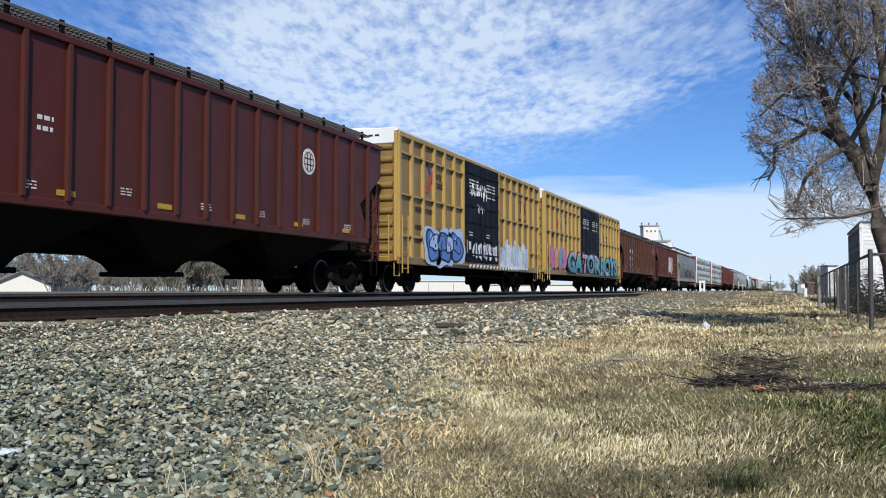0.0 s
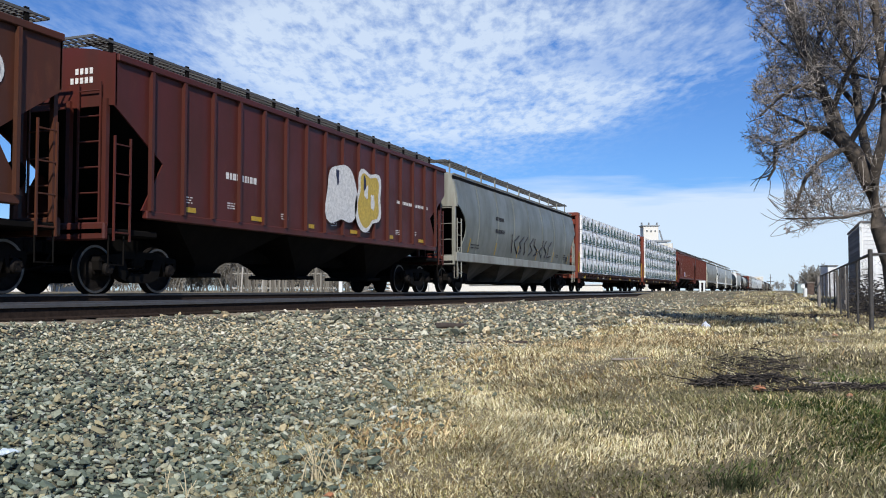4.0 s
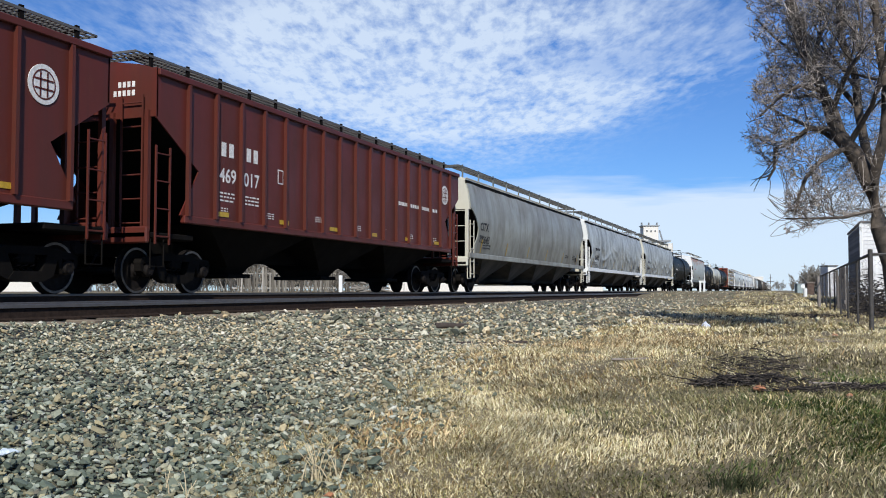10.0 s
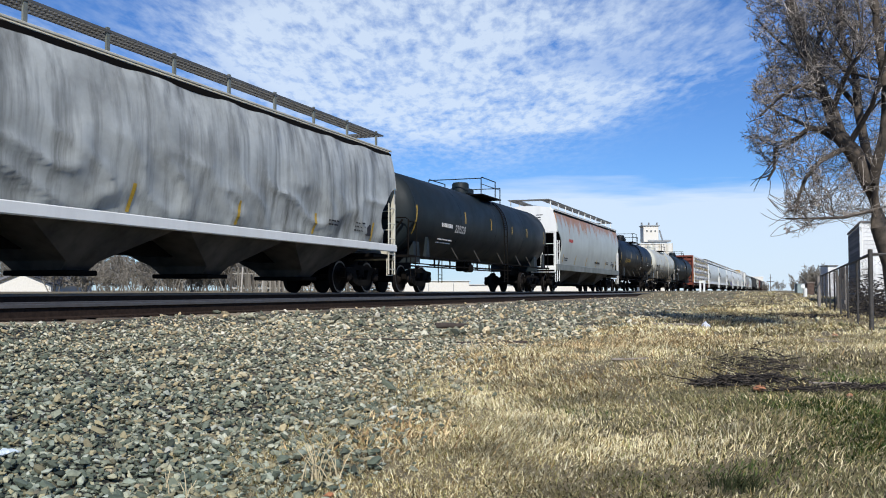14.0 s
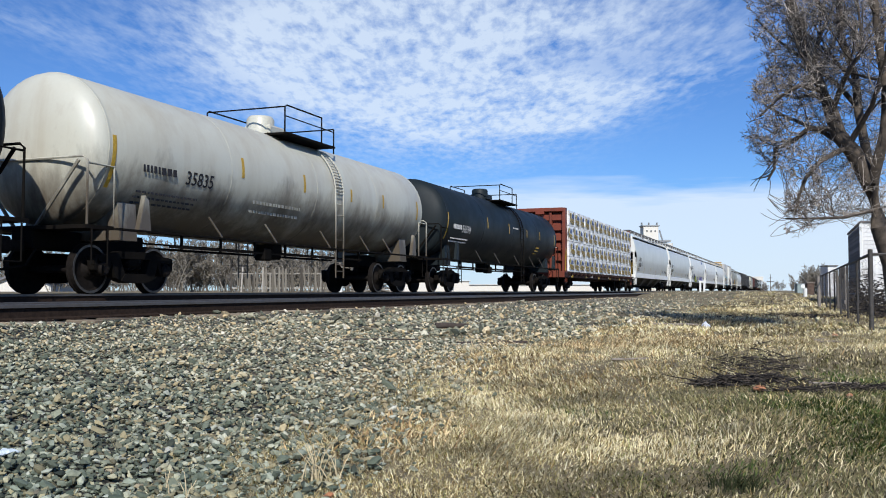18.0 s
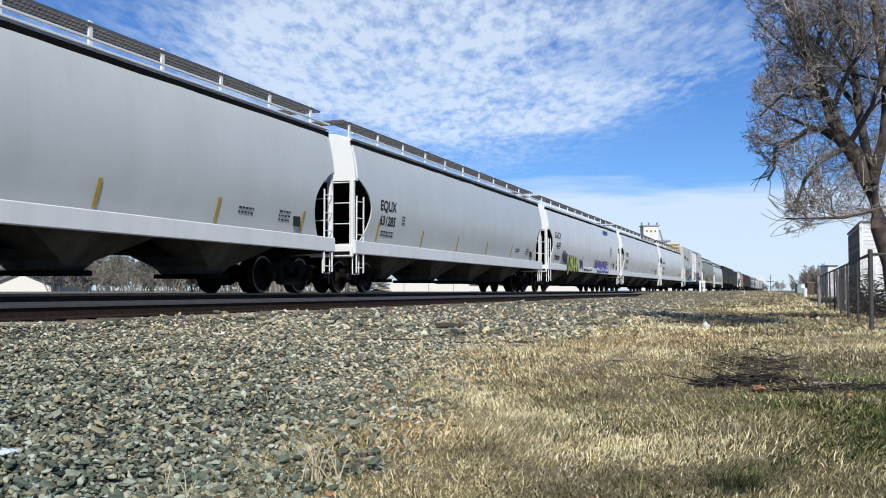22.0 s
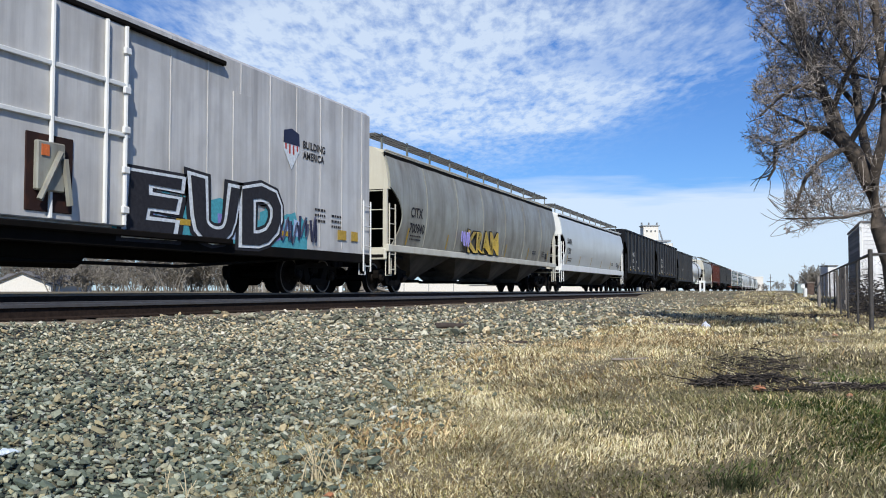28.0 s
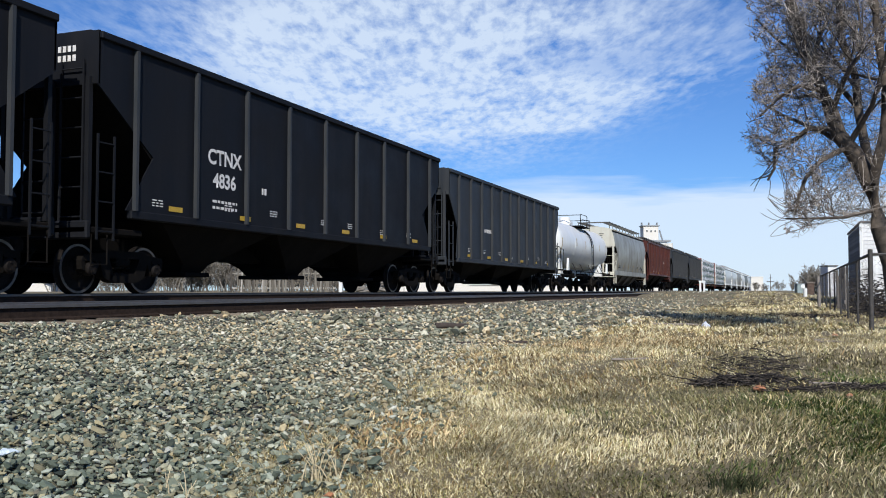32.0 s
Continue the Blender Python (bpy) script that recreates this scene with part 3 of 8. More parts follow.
    for k, t in enumerate(text):
        if t[0] == "bars":
            bars(c, t[1], t[2], t[3], t[4], t[5], t[6] if len(t) > 6 else INKW, y)
        elif t[0] == "pair":
            # two halves on both sides of a rib, with the owner's mark as bars above
            xr = -(e - 0.95) + 2 * (e - 0.95) * t[1] / (ribs - 1)
            mark(c, t[2], xr - 0.46, 2.38, 0.42, INKW, y, 0.008), mark(c, t[3], xr + 0.46, 2.38, 0.42, INKW, y, 0.008)
            for q in (-0.62, -0.34, 0.34, 0.62):
                part("mark_bar", Shape().box(xr + q, y, 3.08, 0.17, 0.004, 0.30), INKW, c)
            bars(c, xr - 0.75, 2.18, 0.55, 0.24, 3, INKW, y), bars(c, xr + 0.22, 2.18, 0.55, 0.24, 3, INKW, y)
            fr = part("stencil_frame", Shape().box(xr + 1.7, y, 2.75, 0.24, 0.004, 0.34), INKW, c)
            part("stencil_ground", Shape().box(xr + 1.7, y - 0.004, 2.75, 0.18, 0.004, 0.28), mat, fr)
        else:
            mark(c, t[1], t[2], t[3], t[4], t[5] if len(t) > 5 else INKW, y, 0.012)
    es = Shape()
    for i in range(2):
        for k in range(4 + i):
            es.box(-(e + 0.02), -1.02 + 0.11 * k, zt - 0.26 - 0.17 * i, 0.006, 0.07, 0.11)
    part("end_stencil", es, INKW, c)["kind"] = "stuff"
    if disc:
        pitch = 2 * (e - 0.95) / (ribs - 1)
        disc = (-(e - 0.95) + pitch * (round((disc[0] + e - 0.95) / pitch - 0.5) + 0.5), disc[1])
        em = part("emblem_disc", Shape().turn_y([(-wide - 0.016, 0.33), (-wide - 0.004, 0.33)], 22, disc[0], disc[1]), INKW, c, "round pale emblem")
        n = 24
        ring = Shape().add([(disc[0] + r * math.cos(2 * math.pi * k / n), -wide - 0.021, disc[1] + r * math.sin(2 * math.pi * k / n)) for r in (0.25, 0.225) for k in range(n)],
                           [(k, (k + 1) % n, n + (k + 1) % n, n + k) for k in range(n)])
        part("emblem_ring", ring, mat, em)
        part("emblem_cross", Shape().box(disc[0] - 0.075, -wide - 0.02, disc[1], 0.03, 0.006, 0.40).box(disc[0] + 0.075, -wide - 0.02, disc[1], 0.03, 0.006, 0.40).box(disc[0], -wide - 0.02, disc[1] + 0.075, 0.40, 0.006, 0.03).box(disc[0], -wide - 0.02, disc[1] - 0.075, 0.40, 0.006, 0.03), mat, em)
    rnd = random.Random(int(s0))
    for i in range(6):
        x = -x0 + 2 * x0 * (i + 0.5) / 6
        part("reflector", Shape().box(x, y - 0.004, zb + 0.13, 0.42, 0.006, 0.1), INKY, c, "yellow reflective strip")
    for i in range(7):
        bars(c, -x0 + 0.5 + 2 * x0 * (i + rnd.uniform(0, 0.4)) / 7.2, zb + rnd.uniform(0.28, 0.42), rnd.uniform(0.22, 0.42), 0.16, 3, INKW, y)
    return c


# ---- covered hopper with rounded sides ----
def round_profile(z, zb, zt, wide=1.60, top=1.36, low=1.40):
    u = (z - zb) / (zt - zb)
    mid = 0.50
    if u < mid:
        return low + (wide - low) * math.sin(math.pi / 2 * u / mid)
    return top + (wide - top) * math.cos(math.pi / 2 * (u - mid) / (1 - mid)) ** 0.75


def round_hopper(s0, s1, mat, label, endmat=None, sillmat=None, zb=1.46, zt=4.26, bays=4, boardmat=None, text=(), eave=2, flags=6, boards=11, seams=0, dent=0.022, sill=0.33):
    L = s1 - s0 - 1.05
    half = (s1 - s0) / 2
    c = car_root("covered_hopper", label, "freight car", s0, s1)
    e = L / 2 - 0.2
    endmat, sillmat, boardmat = endmat or WHITE, sillmat or WHITE, boardmat or endmat or WHITE
    def notch_at(u):
        """How far the side sheet is cut back from the end, by height."""
        if u >= 0.62:
            return 0.0
        return 0.95 * math.sin(math.pi * u / 0.62) ** 0.8 if u > 0.31 else 0.95 * (0.55 + 0.45 * math.sin(math.pi * u / 0.62))
    core = [(zb - 0.05, e - 2.6, 1.34)]
    for i in range(9):
        u = 0.62 * i / 8
        core.append((zb + (zt - zb) * u, e - 2.5 * (1 - i / 8) - 0.06, round_profile(zb + (zt - zb) * u, zb, zt) - 0.05))
    core.append((zt - 0.02, e - 0.06, round_profile(zt, zb, zt) - 0.05))
    # The recess's shade is painted in: black instead of the body's paint.
    part("slope_sheet", Shape().loft(core, 1), BLACK, c, "sloping end sheet, dark with painted-in shade")
    def skin(x, z, y=-1):
        """Half width of the plate: soft dents, and buckled folds in its lower half."""
        u = (z - zb) / (zt - zb)
        low_part = max(0.0, min(1.0, (0.62 - u) / 0.3)) * min(1.0, max(0.0, u) / 0.06)
        fold = (1 - abs(noise.noise(Vector((x * 0.75 + z * 0.9 + s0, z * 0.8 - x * 0.25, y))))) ** 5 - 0.25
        soft = noise.noise(Vector((x * 0.9 + s0, z * 0.9, y)))
        return round_profile(z, zb, zt) + dent * (0.7 * soft + (1.9 * fold * low_part if dent > 0.04 else 0))
    NX, NZ = (110, 40) if dent > 0.04 else (44, 24)
    for y in (-1, 1):
        vs, fs = [], []
        for k, t in enumerate((0.0, 0.035)):
            for i in range(NZ + 1):
                u = i / NZ
                z = zb + (zt - zb) * u
                hx = e - notch_at(u)
                for q in range(NX + 1):
                    x = -hx + 2 * hx * q / NX
                    vs.append((x, y * (skin(x, z, y) - t), z))
        m = (NZ + 1) * (NX + 1)
        for i in range(NZ):
            for q in range(NX):
                a = i * (NX + 1) + q
                f = (a, a + 1, a + NX + 2, a + NX + 1)
                fs.append(f if y < 0 else f[::-1])
                fs.append(tuple(m + w for w in (f[::-1] if y < 0 else f)))
        for i in range(NZ):
            for q in (0, NX):
                a, b = i * (NX + 1) + q, (i + 1) * (NX + 1) + q
                fs.append((a, b, m + b, m + a) if (q == 0) == (y < 0) else (a, m + a, m + b, b))
        part("side_sheet", Shape().add(vs, fs), mat, c, smooth=40)

    def side(z, x=None):
        z = min(max(z, zb), zt)
        return -(round_profile(z, zb, zt) if x is None else skin(x, z)) - 0.012
    roof = Shape().loft([(zt + 0.015, e, 1.37), (zt + 0.10, e, 1.33), (zt + 0.2, e, 1.0), (zt + 0.27, e, 0.5)], 1)
    part("roof", roof, endmat, c)
    # The first strip is black: the roof's shade under the eave, made solid.
    for k in range(eave):
        for y in (-1, 1):
            part("eave_rail", Shape().box(0, y * (1.385 + 0.02 * k), zt - 0.04 + 0.13 * k, 2 * e + 0.1, 0.055 if k else 0.04, 0.05 if k else 0.13, 0.01), endmat if k else BLACK, c)
    running_board(c, 2 * e - 0.6, zt + 0.60, boardmat, boards, 1.12, 0.5, 0.45)
    for i in range(5):
        x = -e * 0.8 + e * 1.6 * i / 4
        part("roof_hatch", Shape().box(x, 0, zt + 0.31, e * 0.3, 0.6, 0.08, 0.02), endmat, c)
    for y in (-1, 1):
        part("side_sill", Shape().box(0, y * 1.53, zb - sill / 2, L - 0.15, 0.10, sill, 0.02), sillmat, c)
    # end sheets, framing and ladders
    for s in (-1, 1):
        zc = zb + (zt - zb) * 0.60
        sheet = Shape()
        x0, x1 = sorted((s * (L / 2 - 0.26), s * (L / 2 - 0.10)))
        rows = [(z, round_profile(z, zb, zt) - 0.03) for z in np.linspace(zc, zt, 8)] + [(zt + 0.2, 1.0), (zt + 0.27, 0.5)]
        out = [(-w, z) for z, w in rows] + [(w, z) for z, w in reversed(rows)]
        n = len(out)
        sheet.add([(x0, a, b) for a, b in out] + [(x1, a, b) for a, b in out],
                  [tuple(range(n)), tuple(reversed(range(n, 2 * n)))] + [(i, n + i, n + (i + 1) % n, (i + 1) % n) for i in range(n)])
        part("end_sheet", sheet, endmat, c)
        part("end_platform", Shape().box(s * (L / 2 - 0.75), 0, 1.10, 1.5, 2.9, 0.12, 0.02), BLACK, c)
        part("end_sill", Shape().box(s * (L / 2 - 0.08), 0, 1.16, 0.14, 3.0, 0.34, 0.03), endmat, c)
        for y in (-1.47, -0.72, 0.72, 1.47):
            part("corner_post" if abs(y) > 1 else "end_post", Shape().box(s * (L / 2 - 0.13), y, (1.3 + zc) / 2, 0.10, 0.08, zc - 1.3 + 0.1), endmat, c)
        ladder(c, s * (L / 2 - 0.10), -1.09, 1.2, zc + 0.1, 0.62, endmat, "y", "end_ladder")
        ladder(c, s * (L / 2 - 0.42), -1.55, 0.55, zb + 1.25, 0.44, endmat, "x", "side_ladder")
    span = 2 * (e - 1.75)
    bl = span / bays
    for i in range(bays):
        x = -span / 2 + bl * (i + 0.5)
        part("hopper_bay", Shape().loft([(0.40, 0.32, 0.55), (0.6, 0.42, 0.75), (zb - 0.1, bl / 2 - 0.03, 1.46)], 1), GREYBAY, c, "dark sloping discharge bay", at=pose(x, 0, 0))
        part("outlet_gate", Shape().box(0, 0, 0.38, 0.8, 1.5, 0.1, 0.02), BLACK, c, at=pose(x, 0, 0))
    part("center_sill", Shape().box(0, 0, 0.95, L, 0.35, 0.32), BLACK, c)
    for i in range(seams):
        x = -e + 2 * e * (i + 1) / (seams + 1)
        sm = Shape()
        zs = np.linspace(zb + 0.05, zt - 0.1, 12)
        sm.tube([(x, side(z, x) + 0.006, z) for z in zs], 0.014, 4)
        part("weld_seam", sm, mat, c)
    truck(c, -(L / 2 - 1.5)), truck(c, L / 2 - 1.5)
    end_gear(c, L, half, endmat, 1.05)
    part("brake_wheel", Shape().turn_x([(-L / 2 - 0.04, 0.28), (-L / 2 - 0.01, 0.28)], 14, 0.6, 2.1), BLACK, c)
    for t in text:
        if t[0] == "bars":
            bars(c, t[1], t[2], t[3], t[4], t[5], t[6] if len(t) > 6 else INKK, side)
        else:
            mark(c, t[1], t[2], t[3], t[4], t[5] if len(t) > 5 else INKK, side, 0.010)
    for i in range(flags):
        x = -e + 1.5 + (2 * e - 3) * i / max(1, flags - 1)
        f = Shape()
        zs = np.linspace(zb + 0.05, zb + 0.58, 7)
        f.add([(x + d + 0.1 * (z - zb), side(z, x) - 0.006, z) for d in (-0.05, 0.05) for z in zs], [(q, 7 + q, 8 + q, q + 1) for q in range(6)])
        part("reflector", f, INKY, c, "yellow reflective strip")
    bars(c, -e + 1.75, zb + 0.42, 0.9, 0.22, 2, INKK, side), bars(c, e - 2.6, zb + 0.55, 0.5, 0.3, 3, INKK, side), bars(c, e - 4.3, zb + 0.5, 0.6, 0.2, 2, INKK, side)
    part("test_plate", Shape().box(e - 1.75, side(zb + 0.35, e - 1.75), zb + 0.35, 0.34, 0.008, 0.34), INKK, c, "black stencil panel")
    # grimy writing on the end sheet
    b = Shape()
    for i in range(3):
        b.box(-(L / 2 - 0.098), -0.62 + 0.06 * i, zt - 0.22 - i * 0.13, 0.004, 0.36 - 0.1 * (i % 2), 0.045)
    part("end_stencil", b, INKK, c)["kind"] = "stuff"
    return c


# ---- tank car ----
def tank_car(s0, s1, mat, label, r=1.44, zc=2.68, text=(), ink=None, deep=False):
    L = s1 - s0 - 1.25
    half = (s1 - s0) / 2
    c = car_root("tank_car", label, "tank car", s0, s1)
    e = L / 2 - 0.10
    prof = [(-e - 0.0, 0.02)]
    for a in np.linspace(0.06, 1, 7):
        prof.append((-e + 0.48 * (1 - math.cos(a * math.pi / 2)), r * math.sin(a * math.pi / 2) ** 0.9))
    for a in np.linspace(-0.5, 0.5, 9)[1:-1]:
        prof.append((2 * a * (e - 0.48), r))
    prof += [(-x, q) for x, q in reversed(prof[:8])]
    part("tank_shell", Shape().turn_x(prof, 40, 0, zc), mat, c, smooth=50)
    for x in (-e + 0.5, -e * 0.45, 0.3, e * 0.5, e - 0.5):
        part("weld_seam", Shape().turn_x([(x - 0.03, r + 0.004), (x + 0.03, r + 0.004)], 40, 0, zc), mat, c, smooth=50)

    def side(z, x=None):
        d = max(-0.99, min(0.99, (z - zc) / r))
        return -r * math.sqrt(1 - d * d) - 0.008
    # top platform, nozzle and railing
    part("manway", Shape().add([], []).turn_x([(-0.01, 0.01), (0.01, 0.01)], 5, 0, zc + r).box(0, 0, zc + r + 0.10, 0.8, 0.8, 0.26, 0.05), mat, c)
    dome = Shape()
    n = 18
    dome.add([(0.36 * q * math.cos(2 * math.pi * k / n) - 0.2, 0.36 * q * math.sin(2 * math.pi * k / n), z) for q, z in ((1, zc + r - 0.05), (1, zc + r + 0.38), (0.85, zc + r + 0.46), (0.01, zc + r + 0.48)) for k in range(n)],
             [(i * n + k, i * n + (k + 1) % n, (i + 1) * n + (k + 1) % n, (i + 1) * n + k) for i in range(3) for k in range(n)])
    part("dome_cover", dome, mat, c, smooth=40)
    part("top_platform", Shape().box(0.4, -0.85, zc + r - 0.13, 2.6, 0.7, 0.05).box(0.4, 0.85, zc + r - 0.13, 2.6, 0.7, 0.05), BLACK, c)
    zt = zc + r + 0.58
    for y in (-1.15, 1.15):
        g = Shape()
        g.tube([(-0.9, y, zc + r - 0.15), (-0.9, y, zt - 0.05), (-0.8, y, zt), (1.0, y, zt)], 0.022, 5)
        g.tube([(1.0, y, zt), (1.0, y, zc + r - 0.15)], 0.022, 5)
        g.tube([(-0.9, y, zc + r + 0.3), (1.7, y, zc + r + 0.3)], 0.016, 5).tube([(1.7, y, zc + r - 0.3), (1.7, y, zt - 0.2)], 0.022, 5)
        part("railing", g, BLACK, c)
    part("railing", Shape().tube([(1.7, -1.15, zt - 0.2), (1.7, 1.15, zt - 0.2)], 0.02, 5).tube([(-0.9, -1.15, zt - 0.05), (-0.9, 1.15, zt - 0.05)], 0.02, 5), BLACK, c)
    # side ladder follows the shell
    for y in (-1, 1):
        l = Shape()
        path = [(a, z) for a, z in [(-side(z), z) for z in np.linspace(zc + r * 0.80, zc, 8)]] + [(r + 0.02, zc - 0.6), (r + 0.02, 0.75), (r + 0.02, 0.4)]
        for dx in (1.15, 1.6):
            l.tube([(dx, y * (a + 0.06), z) for a, z in path], 0.022, 5)
        for i in range(len(path) - 1):
            for t in (0.0, 0.5):
                a, z = path[i][0] * (1 - t) + path[i + 1][0] * t, path[i][1] * (1 - t) + path[i + 1][1] * t
                l.tube([(1.15, y * (a + 0.06), z), (1.6, y * (a + 0.06), z)], 0.014, 4)
        part("side_ladder", l, BLACK if mat is not TANKBEIGE else mat, c)
    for s in (-1, 1):
        sad = Shape()
        x = s * (e - 1.35)
        n = 14
        arc = [(-math.cos(a) * (r + 0.02), zc - math.sin(a) * (r + 0.02)) for a in np.linspace(0.72, math.pi - 0.72, n)]
        out = arc + [(1.15, 1.0), (-1.15, 1.0)]
        m = len(out)
        sad.add([(x - 0.25, a, b) for a, b in out] + [(x + 0.25, a, b) for a, b in out],
                [tuple(range(m)), tuple(reversed(range(m, 2 * m)))] + [(i, m + i, m + (i + 1) % m, (i + 1) % m) for i in range(m)])
        part("saddle", sad, mat, c)
        part("stub_sill", Shape().box(s * (L / 2 - 1.5), 0, 0.98, 3.0, 0.5, 0.36, 0.03), BLACK, c)
        part("end_platform", Shape().box(s * (L / 2 - 0.35), 0, 1.18, 0.7, 2.9, 0.07), BLACK, c)
        rail = Shape()
        xx = s * (L / 2 - 0.08)
        rail.tube([(xx, -1.4, 1.2), (xx, -1.4, 2.35), (xx, -1.3, 2.42), (xx, 1.3, 2.42), (xx, 1.4, 2.35), (xx, 1.4, 1.2)], 0.024, 6)
        rail.tube([(xx, -1.4, 2.3), (s * (L / 2 - 0.75), -1.4, 2.3), (s * (L / 2 - 0.75), -1.4, 1.2)], 0.022, 6)
        rail.tube([(xx, -1.2, 2.36), (xx, -0.25, 1.2)], 0.034, 6).tube([(xx, 1.2, 2.36), (xx, 0.25, 1.2)], 0.034, 6)
        part("end_railing", rail, BLACK if mat is not TANKBEIGE else mat, c)
        part("side_bracket", Shape().slab([(x - 0.16, 1.15), (x + 0.2, 1.15), (x + 0.12, 1.75), (x + 0.02, 1.85)], -1.52, -1.42), mat, c)
    for y in (-1, 1):
        rb = Shape().box(0, y * 1.47, 1.17, L - 1.4, 0.16, 0.035)
        part("side_walkway", rb, BLACK, c)
        for x in (-e * 0.5, -e * 0.22, e * 0.12, e * 0.42, e * 0.62):
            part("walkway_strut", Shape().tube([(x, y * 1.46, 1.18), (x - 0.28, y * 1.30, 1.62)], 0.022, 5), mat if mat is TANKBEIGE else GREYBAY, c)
    pipe = Shape()
    for y in (-0.7, 0.3):
        pipe.tube([(-e * 0.6, y, 0.98), (e * 0.55, y, 0.98)], 0.03, 5)
    for i in range(7):
        x = -e * 0.55 + i * e * 0.18
        pipe.box(x, -0.7, 1.08, 0.05, 0.05, 0.3)
    part("brake_rigging", pipe, BLACK, c)
    part("valve_box", Shape().box(0.2, 0, 1.12, 0.55, 0.55, 0.5, 0.05), BLACK, c)
    part("brake_valve", Shape().box(-1.0, -0.62, 0.95, 0.35, 0.3, 0.3, 0.03), BLACK, c)
    truck(c, -(L / 2 - 1.75)), truck(c, L / 2 - 1.75)
    end_gear(c, L, half, BLACK, 1.15)
    ink = ink or INKW
    for t in text:
        if t[0] == "bars":
            bars(c, t[1], t[2], t[3], t[4], t[5], t[6] if len(t) > 6 else ink, side)
        else:
            mark(c, t[1], t[2], t[3], t[4] * 0.92, t[5] if len(t) > 5 else ink, side, 0.003)
    for x, z0, z1 in ((-e + 0.6, zc - 0.75, zc + 0.2), (-e * 0.40, zc - 0.1, zc + 0.35), (-e * 0.05, zc - 0.15, zc + 0.3), (e * 0.28, zc - 0.15, zc + 0.2), (e * 0.55, zc - 0.15, zc + 0.25), (e - 0.9, zc - 0.3, zc + 0.3)):
        f = Shape()
        n = 6
        zs = np.linspace(z0, z1, n + 1)
        f.add([(x - 0.05, side(z) - 0.003, z) for z in zs] + [(x + 0.05, side(z) - 0.003, z) for z in zs], [(i, n + 1 + i, n + 2 + i, i + 1) for i in range(n)])
        part("reflector", f, INKY, c, "yellow reflective strip")
    return c

GREYBAY = paint("dark_bay_paint", (0.075, 0.066, 0.055), 0.8, (0.012, 0.010, 0.009), 0.95)


